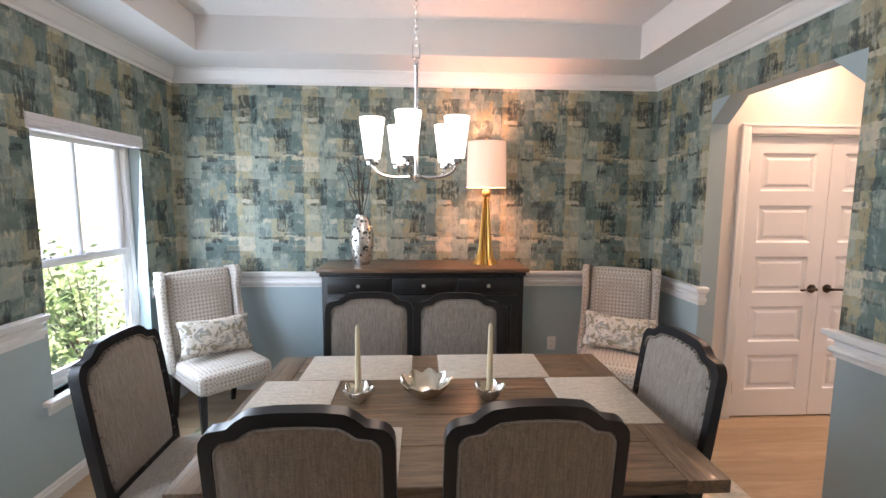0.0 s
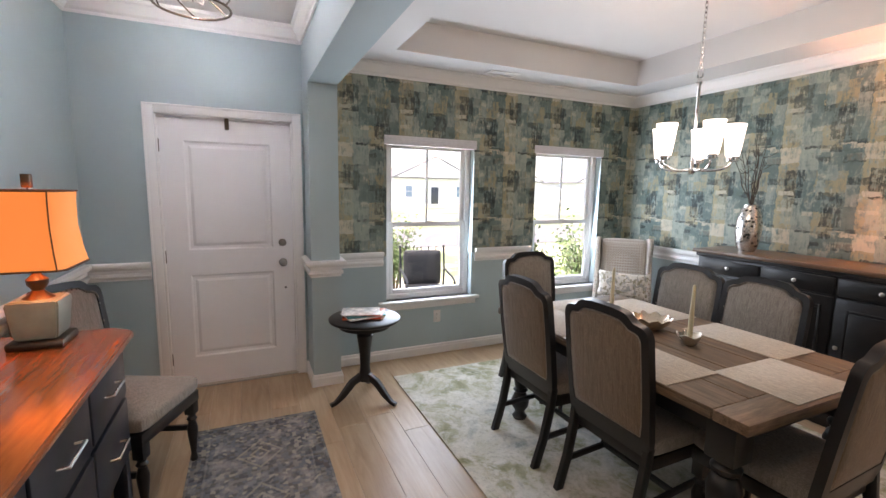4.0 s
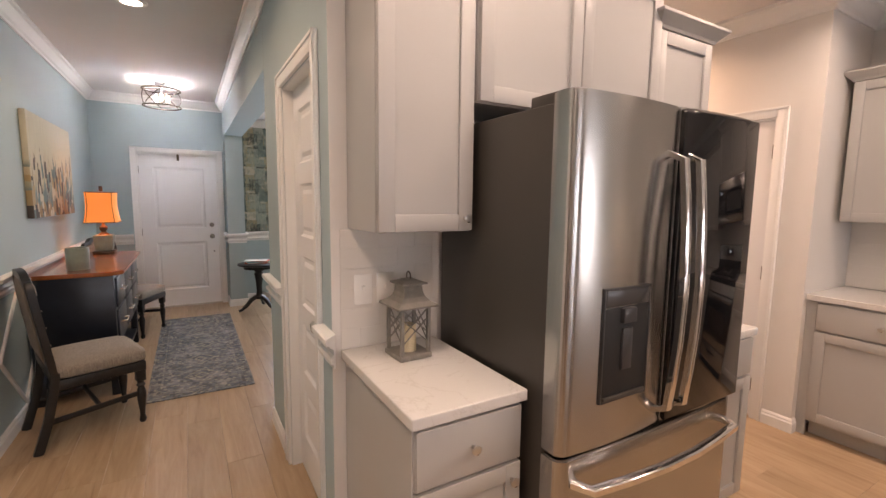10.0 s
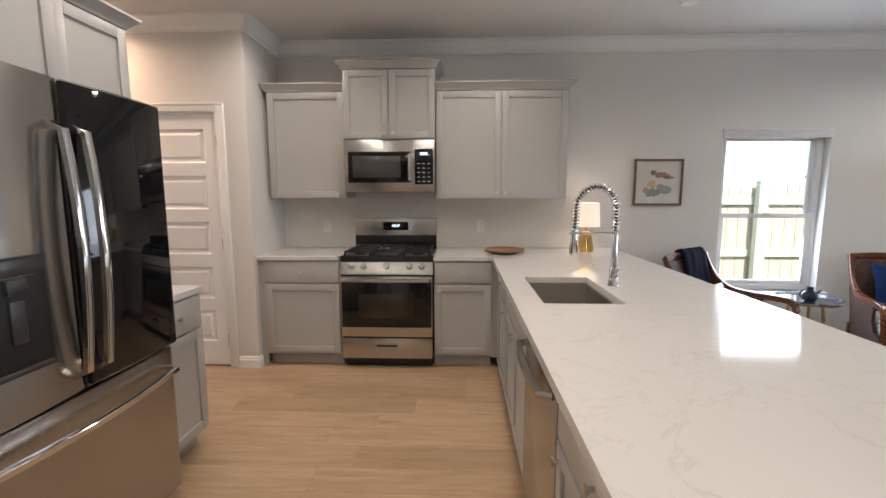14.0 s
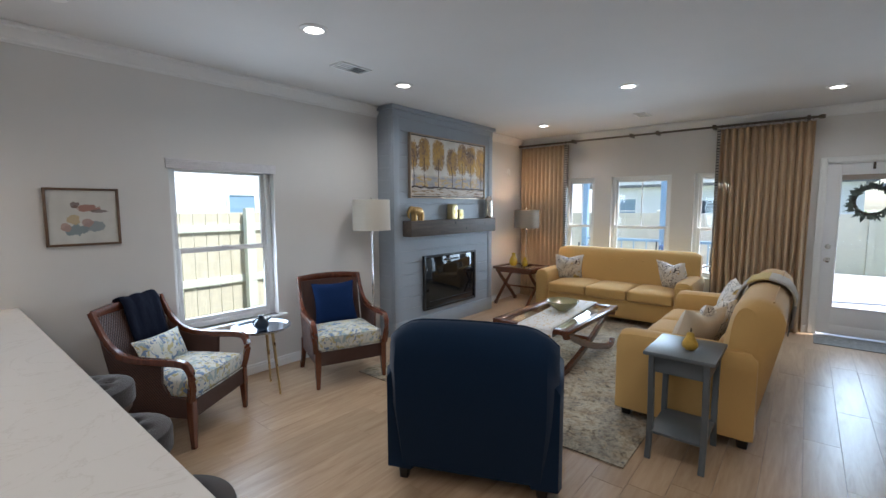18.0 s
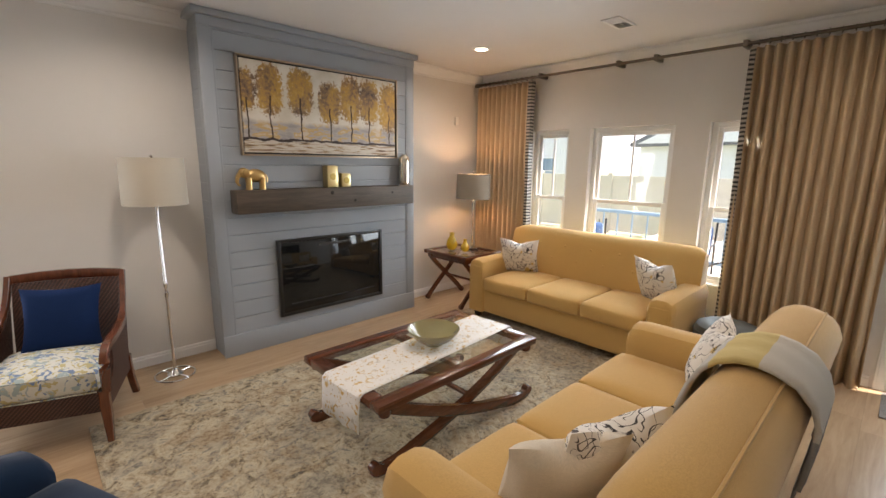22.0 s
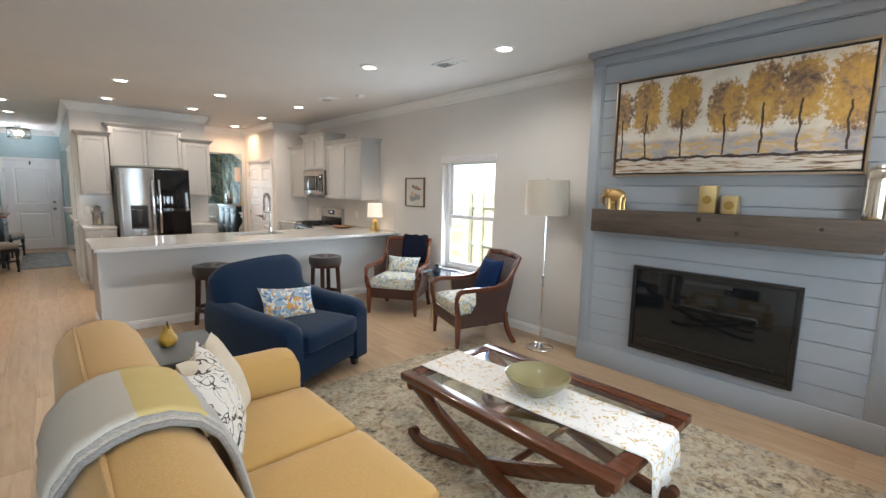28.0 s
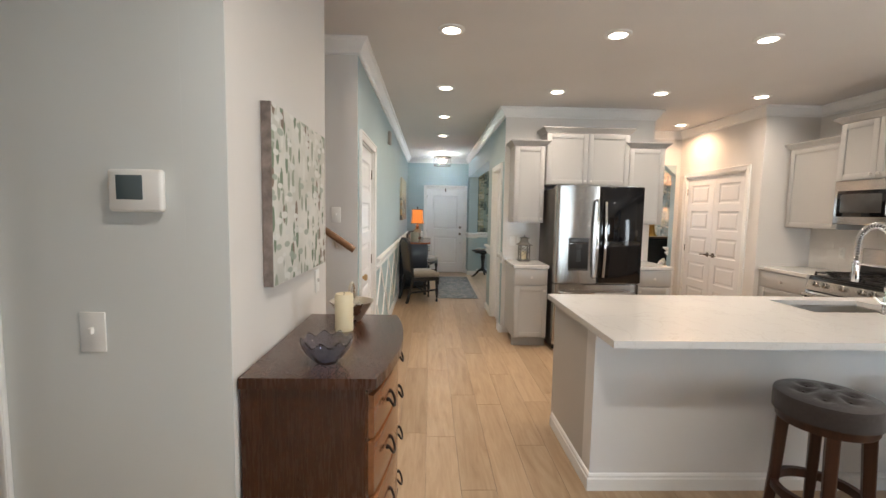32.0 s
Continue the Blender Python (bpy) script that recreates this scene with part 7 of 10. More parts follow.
dsp = part("display", cube(W / 2 - 0.115, W / 2 + 0.115, 0.57, 0.58, 1.085, 1.16, 0.003), BLACKGLASS, bg, "black clock display")
tx = new("digits", text_mesh("10:27", 0.034))
tx.data.materials.append(glow("display digits", (0.75, 0.9, 1.0), 2.0, (0.1, 0.1, 0.1)))
tx.parent, tx.matrix_basis = dsp, pose(W / 2, 0.5692, 1.125, 90, 0, 0)

# microwave
mw = thing("microwave", "stainless microwave hung over the gas range", "microwave", pose(4.375, 3.47, 1.43))
part("body", cube(0.0, 0.75, 0.02, 0.39, 0.0, 0.42, 0.004), STEEL_SIDE, mw)
part("front", cube(0.0, 0.75, -0.008, 0.02, 0.0, 0.42, 0.006), STEEL_H, mw)
g_ = part("door_glass", cube(0.035, 0.545, -0.014, -0.006, 0.075, 0.325, 0.006), BLACKGLASS, mw, "black glass door")
part("window", cube(0.075, 0.47, -0.017, -0.013, 0.115, 0.29, 0.004), paint("microwave window", (0.055, 0.055, 0.055), 0.18, 0.1, 8, 0), g_)
part("handle", bar(B(), [(0.545, -0.008, 0.085), (0.545, -0.034, 0.095), (0.545, -0.036, 0.2), (0.545, -0.034, 0.305), (0.545, -0.008, 0.315)], 0.022, 0.018, (0, 1, 0)), STEEL, mw)
kp = part("keypad", cube(0.585, 0.735, -0.014, -0.006, 0.06, 0.345, 0.004), BLACKGLASS, mw, "black keypad")
KEY = paint("pale key marks", (0.45, 0.45, 0.45), 0.5, 0, 1, 0)
for r in range(5):
    for c_ in range(3):
        part("key", cube(0.605 + c_ * 0.042, 0.627 + c_ * 0.042, -0.0155, -0.0135, 0.08 + r * 0.036, 0.086 + r * 0.036, 0), KEY, kp, "", False)
part("clock", cube(0.63, 0.69, -0.0155, -0.0135, 0.295, 0.318, 0), glow("clock digits", (0.7, 0.85, 1.0), 0.8, (0.1, 0.1, 0.1)), kp, "", False)
part("underlight", cube(0.2, 0.5, 0.12, 0.24, -0.004, 0.0, 0.001), DARKPL, mw)

# things on the counters
TRAYW = timber("turned maple board", (0.33, 0.18, 0.09), (0.19, 0.09, 0.04), 0.4, 1, "x")
br = thing("round_board", "round turned wooden board on the counter", "tray", pose(5.70, 3.50, CT1))
part("plate", lathe(B(), [(0.0, 0.0), (0.10, 0.0), (0.11, 0.012), (0.165, 0.022), (0.17, 0.034), (0.16, 0.036), (0.15, 0.028), (0.0, 0.027)], 36), TRAYW, br)
SHADE_W = Nodes("lit white lampshade")
SHADE_W.set((0.85, 0.80, 0.72), 0.8)
SHADE_W.p.inputs["Emission Color"].default_value = (1.0, 0.80, 0.58, 1)
SHADE_W.p.inputs["Emission Strength"].default_value = 0.17
SHADE_W = SHADE_W.mat
lp = thing("counter_lamp", "small gold ribbed lamp with a lit white shade", "table lamp", pose(6.41, 3.64, CT1))
bm = B()
rings = []
for z, r in ((0.0, 0.062), (0.008, 0.066), (0.06, 0.064), (0.12, 0.052), (0.165, 0.032), (0.175, 0.02)):
    rings.append([((r + (0.0035 if k % 2 else -0.0035)) * math.cos(2 * math.pi * k / 40), (r + (0.0035 if k % 2 else -0.0035)) * math.sin(2 * math.pi * k / 40), z) for k in range(40)])
loft(bm, rings)
part("base", bm, metal("satin gold", (0.62, 0.42, 0.17), 0.3), lp)
part("neck", lathe(B(), [(0.009, 0.17), (0.009, 0.26), (0.0, 0.26)], 12), GOLDLEAF, lp)
part("shade", drum(0.115, 0.105, 0.20), SHADE_W, lp, "lit white drum shade", True, pose(0, 0, 0.215))
part("spider", tube(B(), [(-0.105, 0, 0.405), (0, 0, 0.40), (0.105, 0, 0.405)], 0.002, 5), GOLDLEAF, lp)
part("harp", tube(B(), [(0, 0, 0.25), (0, 0, 0.40)], 0.002, 5), GOLDLEAF, lp)
lamp("counter_bulb", 6.41, 3.64, CT1 + 0.33, 0.9, SOFT, 0.04, "POINT")
LANT = paint("weathered grey wood", (0.20, 0.185, 0.165), 0.75, 0.2, 25, 0.2)
lt = thing("lantern", "grey wooden lantern with lattice sides and a candle", "lantern", pose(3.487, 0.572, CT1, 0, 0, 3) @ Matrix.Diagonal((0.8, 0.8, 0.87, 1)))
part("base", cube(-0.08, 0.08, -0.08, 0.08, 0.0, 0.022, 0.004), LANT, lt)
part("roof_plate", cube(-0.1, 0.1, -0.1, 0.1, 0.215, 0.225, 0.003), LANT, lt)
bm = B()
loft(bm, [[(sx * r, sy * r, z) for sx, sy in ((-1, -1), (1, -1), (1, 1), (-1, 1))] for z, r in ((0.225, 0.098), (0.238, 0.072), (0.255, 0.055), (0.275, 0.047), (0.30, 0.045))])
part("roof", bm, LANT, lt, "", False)
bm = loft(B(), [[(sx * r, sy * r, z) for sx, sy in ((-1, -1), (1, -1), (1, 1), (-1, 1))] for z, r in ((0.296, 0.036), (0.306, 0.036), (0.306, 0.064), (0.312, 0.062), (0.322, 0.03), (0.326, 0.024))])
part("chimney_cap", bm, LANT, lt, "", False)
part("ring", torus(B(), 0.018, 0.003, pose(0, 0, 0.336, 90, 0, 0), 16, 6), BRONZE, lt)
for sx in (-1, 1):
    for sy in (-1, 1):
        part("post", cube(sx * 0.066 - 0.008, sx * 0.066 + 0.008, sy * 0.066 - 0.008, sy * 0.066 + 0.008, 0.022, 0.215, 0.002), LANT, lt)
for r in range(4):
    bm = B()
    for k in range(-2, 3):
        for s in (-1, 1):
            bar(bm, [(-0.058, -0.066, 0.118 + 0.04 * k - s * 0.048), (0.058, -0.066, 0.118 + 0.04 * k + s * 0.048)], 0.004, 0.005) if 0.03 < 0.118 + 0.04 * k - 0.048 and 0.118 + 0.04 * k + 0.048 < 0.21 else None
    part("lattice", bm, LANT, lt, "", False, pose(0, 0, 0, 0, 0, 90 * r))
part("candle", lathe(B(), [(0.0, 0.022), (0.036, 0.022), (0.036, 0.13), (0.03, 0.134), (0.0, 0.128)], 20), WAX, lt, "cream pillar candle")

# stools
STOOLFAB = cloth("grey tufted stool cloth", (0.055, 0.047, 0.046), 0.75)
STOOLWOOD = timber("dark walnut stool", (0.060, 0.021, 0.010), (0.022, 0.008, 0.005), 0.35, 1, "z")


def stool(m):
    o = thing("bar_stool", "round dark wooden bar stool with grey tufted seat", "stool", m, "stools at the peninsula")
    bm = B()
    rings = []
    for q in range(9):
        t = q / 8
        r = 0.205 * (1 if t < 0.55 else math.cos((t - 0.55) / 0.45 * 1.45) ** 0.7)
        rings.append([(max(r, 0.004) * math.cos(2 * math.pi * k / 36), max(r, 0.004) * math.sin(2 * math.pi * k / 36), 0.585 + 0.085 * min(1, t / 0.55) * 1.0 + (0.022 * (t - 0.55) / 0.45 if t > 0.55 else 0)) for k in range(36)])
    loft(bm, rings)
    bmesh.ops.subdivide_edges(bm, edges=[e for e in bm.edges if e.verts[0].co.z > 0.66 and e.verts[1].co.z > 0.66], cuts=2, use_grid_fill=True)
    tufts = [(0, 0)] + [(0.095 * math.cos(a), 0.095 * math.sin(a)) for a in (k * math.pi / 3 for k in range(6))]
    for v in bm.verts:
        if v.co.z > 0.64:
            v.co.z -= sum(0.026 * math.exp(-((v.co.x - a) ** 2 + (v.co.y - b) ** 2) / 0.0008) for a, b in tufts)
    seat = part("seat", bm, STOOLFAB, o, "grey tufted round seat")
    for a, b in tufts:
        part("button", ball(B(), 0.009, pose(a, b, 0.678) @ Matrix.Diagonal((1, 1, 0.5, 1)), 0, 8), STOOLFAB, seat)
    part("seat_ring", lathe(B(), [(0.0, 0.54), (0.185, 0.54), (0.19, 0.55), (0.19, 0.585), (0.0, 0.585)], 32), STOOLWOOD, o)
    for k in range(4):
        a = math.pi / 4 + k * math.pi / 2
        part("leg", bar(B(), [(0.155 * math.cos(a), 0.155 * math.sin(a), 0.56), (0.17 * math.cos(a), 0.17 * math.sin(a), 0.25), (0.195 * math.cos(a), 0.195 * math.sin(a), 0.0)], [0.05, 0.045, 0.038], [0.05, 0.045, 0.038], (math.cos(a), math.sin(a), 0)), STOOLWOOD, o)
    part("foot_ring", lathe(B(), [(0.160, 0.175), (0.186, 0.175), (0.189, 0.18), (0.189, 0.213), (0.186, 0.218), (0.160, 0.218), (0.158, 0.213), (0.158, 0.18), (0.160, 0.175)], 40, caps=False), STOOLWOOD, o)
    return o


s0 = stool(pose(6.72, 1.31, 0, 0, 0, 12))
for x, y, r in ((6.76, 1.97, 30), (6.80, 2.62, 5)):
    copy_thing(s0, pose(x, y, 0, 0, 0, r))

# backsplash tiles
TILE = paint("white glazed tile", (0.72, 0.69, 0.65), 0.12, 0.02, 3, 0.02)
GROUT = paint("pale grout", (0.70, 0.675, 0.64), 0.9, 0.03)
TILES = [("y", XP + 0.002, 6.60, YE), ("x", 0.372, 0.763, XK), ("x", 1.72, 2.03, XK)]

# ---------------------------------------------------------------- living room
def frame_flat(x0, x1, y0, y1, w, z0, z1, bev=0.008):
    """Four bars round a flat opening."""
    bm = B()
    box(bm, x0, x1, y0, y0 + w, z0, z1, bev)
    box(bm, x0, x1, y1 - w, y1, z0, z1, bev)
    box(bm, x0, x0 + w, y0 + w, y1 - w, z0, z1, bev)
    box(bm, x1 - w, x1, y0 + w, y1 - w, z0, z1, bev)
    return bm


# fireplace breast with shiplap
FX0, FX1, FY = 9.885, 11.935, 3.60
fp = tagged(new("chimney_breast"), "blue-grey shiplap chimney breast with trim boards", "fireplace", "", "structure")
part("core", cube(FX0 + 0.004, FX1 - 0.004, FY + 0.018, YE - 0.001, 0, CZ - 0.001, 0), SHIP, fp, "", False)
bz, k = 0.185, 0
while bz < 2.62:
    z1 = min(bz + 0.138, 2.62)
    part("shiplap_board", cube(FX0 + 0.09, FX1 - 0.09, FY + 0.003, FY + 0.018, bz, z1, 0.003, 1), SHIP, fp, "", False)
    for xs in (FX0, FX1 - 0.012):
        part("shiplap_board", cube(xs, xs + 0.012, FY + 0.07, YE - 0.002, bz, z1, 0.002, 1), SHIP, fp, "", False)
    bz += 0.1425
for x0, x1 in ((FX0, FX0 + 0.089), (FX1 - 0.089, FX1)):
    part("corner_board", cube(x0 - 0.004, x1, FY - 0.008, FY + 0.018, 0.185, 2.62, 0.004), SHIP, fp)
    part("corner_return", cube(x0 - 0.004 if x0 == FX0 else x1 - 0.012, x0 + 0.012 if x0 == FX0 else x1 + 0.004, FY + 0.018, FY + 0.07, 0.185, 2.62, 0.003), SHIP, fp)
part("inner_bead", cube(FX0 + 0.089, FX0 + 0.105, FY - 0.004, FY + 0.004, 0.185, 2.62, 0.003), SHIP, fp)
part("inner_bead", cube(FX1 - 0.105, FX1 - 0.089, FY - 0.004, FY + 0.004, 0.185, 2.62, 0.003), SHIP, fp)
part("base_board", cube(FX0 - 0.006, FX1 + 0.006, FY - 0.012, FY + 0.018, 0.0, 0.185, 0.005), SHIP, fp)
part("frieze", cube(FX0 - 0.006, FX1 + 0.006, FY - 0.010, FY + 0.018, 2.62, CZ - 0.05, 0.004), SHIP, fp)
part("cap", cube(FX0 - 0.045, FX1 + 0.035, FY - 0.045, YE - 0.002, CZ - 0.05, CZ - 0.002, 0.008), SHIP, fp)
fb = thing("electric_fireplace", "black glass electric fireplace set into the shiplap", "fireplace", pose(10.925, FY, 0.605))
part("surround", frame_bars(B(), -0.555, 0.555, -0.352, 0.352, 0.03, -0.035, 0.0, 0.004), BLACKEN, fb)
part("glass", cube(-0.526, 0.526, -0.026, -0.002, -0.323, 0.323, 0.002), paint("smoked fireplace glass", (0.008, 0.009, 0.01), 0.06, 0.0, 1, 0), fb, "black smoked glass")
part("ember_line", cube(-0.45, 0.45, -0.028, -0.025, -0.25, -0.243, 0), DARKPL, fb, "", False)
part("vent_slot", cube(-0.16, 0.16, -0.0285, -0.025, 0.262, 0.285, 0.001), DARKPL, fb)
MANTELW = timber("weathered grey-brown beam", (0.115, 0.088, 0.068), (0.042, 0.031, 0.024), 0.6, 0.8, "x", 0, 1.1)
mt = thing("mantel", "rough weathered wooden beam mantel shelf", "mantel", pose(10.92, FY, 1.315))
bm = cube(-0.897, 0.897, -0.15, -0.001, -0.095, 0.095, 0.008)
part("beam", bm, MANTELW, mt)
for x, z, r in ((-0.06, 0.05, 0.018), (0.18, -0.03, 0.014), (0.62, 0.03, 0.012)):
    part("knot", lathe(B(), [(0.0, 0.0), (r, 0.0), (r * 0.8, 0.002), (0, 0.002)], 14), paint("knot", (0.02, 0.014, 0.01), 0.7), mt, "", True, pose(x, -0.15, z, 90, 0, 0))

# tree painting
TREES = Nodes("autumn tree line painting")
n = TREES
g = n.add("ShaderNodeSeparateXYZ")
n.wire(n.coords(), g.inputs[0])
px, pz = g.outputs[0], g.outputs[2]
wob = n.noise(n.coords(), 9, 4)
z2 = n.math("ADD", pz, n.math("MULTIPLY_ADD", wob.outputs["Fac"], 0.08, -0.04))
sky_c = n.ramp(n.noise(n.coords(), 4, 4).outputs["Fac"], [(0.35, (0.62, 0.57, 0.48)), (0.6, (0.74, 0.71, 0.65))])
hill = n.ramp(n.noise(n.coords(scale=(3, 1, 8)), 2.2, 4).outputs["Fac"], [(0.35, (0.34, 0.32, 0.33)), (0.47, (0.46, 0.42, 0.40)), (0.54, (0.56, 0.38, 0.15)), (0.62, (0.62, 0.54, 0.44))])
c = n.mix(n.ramp(n.math("MULTIPLY_ADD", z2, 1.0, 0.5), [(0.37, (1, 1, 1)), (0.41, (0, 0, 0))]), sky_c, hill)
water = n.ramp(n.noise(n.coords(scale=(2, 1, 26)), 3, 4).outputs["Fac"], [(0.34, (0.07, 0.05, 0.05)), (0.42, (0.34, 0.22, 0.11)), (0.50, (0.62, 0.57, 0.50))])
c = n.mix(n.math("LESS_THAN", pz, -0.255), c, water)
z3 = n.math("ABSOLUTE", n.math("ADD", n.math("ADD", pz, 0.255), n.math("MULTIPLY_ADD", wob.outputs["Fac"], 0.06, -0.03)))
c = n.mix(n.ramp(z3, [(0.008, (1, 1, 1)), (0.012, (0, 0, 0))]), c, (0.045, 0.03, 0.028))
leafn = n.noise(n.coords(scale=(1.2, 1, 1)), 34, 5, 0.75)
patch = n.noise(n.coords(), 6, 4, 0.6, 0.6)
leafc = n.ramp(n.math("MULTIPLY_ADD", leafn.outputs["Fac"], 0.42, n.math("MULTIPLY", patch.outputs["Fac"], 0.6)), [(0.36, (0.09, 0.06, 0.05)), (0.43, (0.22, 0.14, 0.085)), (0.50, (0.40, 0.24, 0.09)), (0.57, (0.52, 0.31, 0.06)), (0.66, (0.54, 0.39, 0.20))])
for tx_, tr_, tz_, th_ in ((-0.72, 0.09, 0.12, 0.19), (-0.53, 0.135, 0.15, 0.24), (-0.26, 0.14, 0.155, 0.23), (0.02, 0.14, 0.09, 0.21), (0.24, 0.14, 0.14, 0.24), (0.44, 0.14, 0.14, 0.24), (0.68, 0.15, 0.10, 0.27)):
    dx = n.math("DIVIDE", n.math("SUBTRACT", px, tx_), tr_)
    dz = n.math("DIVIDE", n.math("SUBTRACT", pz, tz_), th_)
    rr_ = n.math("ADD", n.math("ADD", n.math("POWER", n.math("ABSOLUTE", dx), 2.6), n.math("POWER", n.math("ABSOLUTE", dz), 3.0)), n.math("MULTIPLY_ADD", leafn.outputs["Fac"], 2.4, -1.2))
    c = n.mix(n.ramp(rr_, [(0.45, (1, 1, 1)), (0.72, (0, 0, 0))]), c, leafc)
    tw_ = n.math("ADD", px, n.math("MULTIPLY_ADD", wob.outputs["Fac"], 0.05, -0.025))
    trunk = n.math("MULTIPLY", n.math("LESS_THAN", n.math("ABSOLUTE", n.math("SUBTRACT", tw_, tx_)), 0.0065), n.math("MULTIPLY", n.math("LESS_THAN", pz, tz_ - 0.05), n.math("GREATER_THAN", pz, -0.24)))
    c = n.mix(trunk, c, (0.06, 0.035, 0.02))
TREES = n.set(c, 0.6)
pc = thing("tree_painting", "framed painting of golden autumn trees by water", "picture", pose(10.91, FY, 2.07))
part("canvas", cube(-0.755, 0.755, -0.035, -0.004, -0.36, 0.36, 0.003), TREES, pc)
part("frame", frame_bars(B(), -0.782, 0.782, -0.387, 0.387, 0.014, -0.045, 0.0, 0.002), metal("pale bronze frame", (0.45, 0.36, 0.27), 0.4), pc)
part("frame_inner", frame_bars(B(), -0.768, 0.768, -0.373, 0.373, 0.013, -0.02, 0.0, 0.001), DARKPL, pc)

# on the mantel
MZ = 1.41
el = B()
ball(el, 0.05, pose(0, 0, 0.098) @ Matrix.Diagonal((1.35, 0.85, 0.95, 1)), 0, 18)
ball(el, 0.033, pose(-0.068, 0, 0.118) @ Matrix.Diagonal((1.0, 0.85, 1.1, 1)), 0, 16)
tube(el, [(-0.09, 0, 0.112), (-0.108, 0, 0.085), (-0.112, 0, 0.055), (-0.104, 0, 0.035), (-0.092, 0, 0.03)], [0.017, 0.014, 0.011, 0.009, 0.007], 10)
for x in (-0.04, 0.045):
    for y in (-0.022, 0.022):
        tube(el, [(x, y, 0.085), (x, y, 0.03), (x, y, 0.0)], [0.02, 0.016, 0.018], 10)
for y in (-1, 1):
    ball(el, 0.026, pose(-0.056, y * 0.032, 0.118, 0, 0, y * 18) @ Matrix.Diagonal((0.85, 0.3, 1.15, 1)), 0, 12)
    tube(el, [(-0.088, y * 0.014, 0.095), (-0.11, y * 0.016, 0.082), (-0.12, y * 0.016, 0.088)], [0.004, 0.0035, 0.001], 6)
tube(el, [(0.065, 0, 0.11), (0.078, 0, 0.08), (0.076, 0, 0.05)], [0.005, 0.004, 0.003], 6)
solo("elephant_figurine", el, metal("hammered gold", (0.68, 0.46, 0.20), 0.35), "small gold elephant figurine on the mantel", "figurine", pose(10.20, 3.52, MZ, 0, 0, -10) @ Matrix.Diagonal((1.22, 1.22, 1.15, 1)))
GOLDGLASS = metal("gold leaf glass", (0.72, 0.60, 0.32), 0.35)
for x, h, w in ((10.89, 0.195, 0.056), (11.03, 0.125, 0.048)):
    cd = thing("candle_holder", "square gold-leaf candle holder on the mantel", "candle holder", pose(x, 3.53, MZ), "gold candle holders")
    part("body", cube(-w, w, -0.045, 0.045, 0.0, h, 0.006), GOLDGLASS, cd)
    part("candle_top", cube(-w + 0.01, w - 0.01, -0.035, 0.035, h, h + 0.004, 0.002), WAX, cd)
    part("label", lathe(B(), [(0.0, 0), (0.03, 0), (0.03, 0.002), (0, 0.002)], 20), metal("darker gold medallion", (0.5, 0.36, 0.12), 0.4), cd, "", True, pose(0, -0.045, h * 0.5, 90, 0, 0))
bm = lathe(B(), [(0.0, 0.0), (0.052, 0.0), (0.057, 0.01)] + [(0.057 + 0.003 * (j % 2), 0.03 + 0.028 * j) for j in range(9)] + [(0.053, 0.285), (0.04, 0.30), (0.03, 0.305), (0.03, 0.315), (0.0, 0.316)], 28)
solo("silver_vase", bm, metal("mercury glass", (0.75, 0.70, 0.62), 0.16), "tall ribbed silver mercury-glass vase on the mantel", "vase", pose(11.75, 3.53, MZ))

# rug
RUGL = Nodes("beige, grey and brown distressed rug")
n = RUGL
a, b, d_, e_ = n.noise(n.coords(), 2.4, 6, 0.7, 0.9), n.noise(n.coords(loc=(4, 1, 0)), 9, 6, 0.75, 0.8), n.noise(n.coords(), 34, 5, 0.75), n.noise(n.coords(loc=(9, 3, 0)), 5, 5, 0.7, 1.2)
c = n.ramp(b.outputs["Fac"], [(0.37, (0.055, 0.048, 0.040)), (0.44, (0.28, 0.215, 0.135)), (0.53, (0.52, 0.45, 0.33)), (0.63, (0.16, 0.155, 0.14))])
c = n.mix(n.ramp(a.outputs["Fac"], [(0.5, (0, 0, 0)), (0.62, (1, 1, 1))]), c, (0.23, 0.205, 0.165))
c = n.mix(n.ramp(e_.outputs["Fac"], [(0.52, (0, 0, 0)), (0.62, (1, 1, 1))]), c, (0.29, 0.215, 0.135))
c = n.mix(n.math("MULTIPLY", n.ramp(d_.outputs["Fac"], [(0.46, (0, 0, 0)), (0.6, (1, 1, 1))]), 0.62), c, (0.44, 0.39, 0.30))
c = n.mix(n.math("MULTIPLY", n.ramp(d_.outputs["Fac"], [(0.36, (1, 1, 1)), (0.45, (0, 0, 0))]), 0.6), c, (0.08, 0.07, 0.06))
n.bump(d_.outputs["Fac"], 0.6, 0.006)
RUGL = n.set(c, 0.95)
solo("area_rug", soft_block(B(), -1.85, 1.85, -1.23, 1.23, 0.0, 0.012, 0.005, n=3), RUGL, "distressed beige and grey area rug in the sitting area", "rug", pose(10.78, 1.89, 0))

# sofas
YELLOW = cloth("mustard chenille", (0.56, 0.35, 0.125), 0.86, 700, 0.85, 0.12, sheen=0.2)
FOOT = paint("espresso wood", (0.012, 0.007, 0.005), 0.35, 0.2, 10, 0.03)


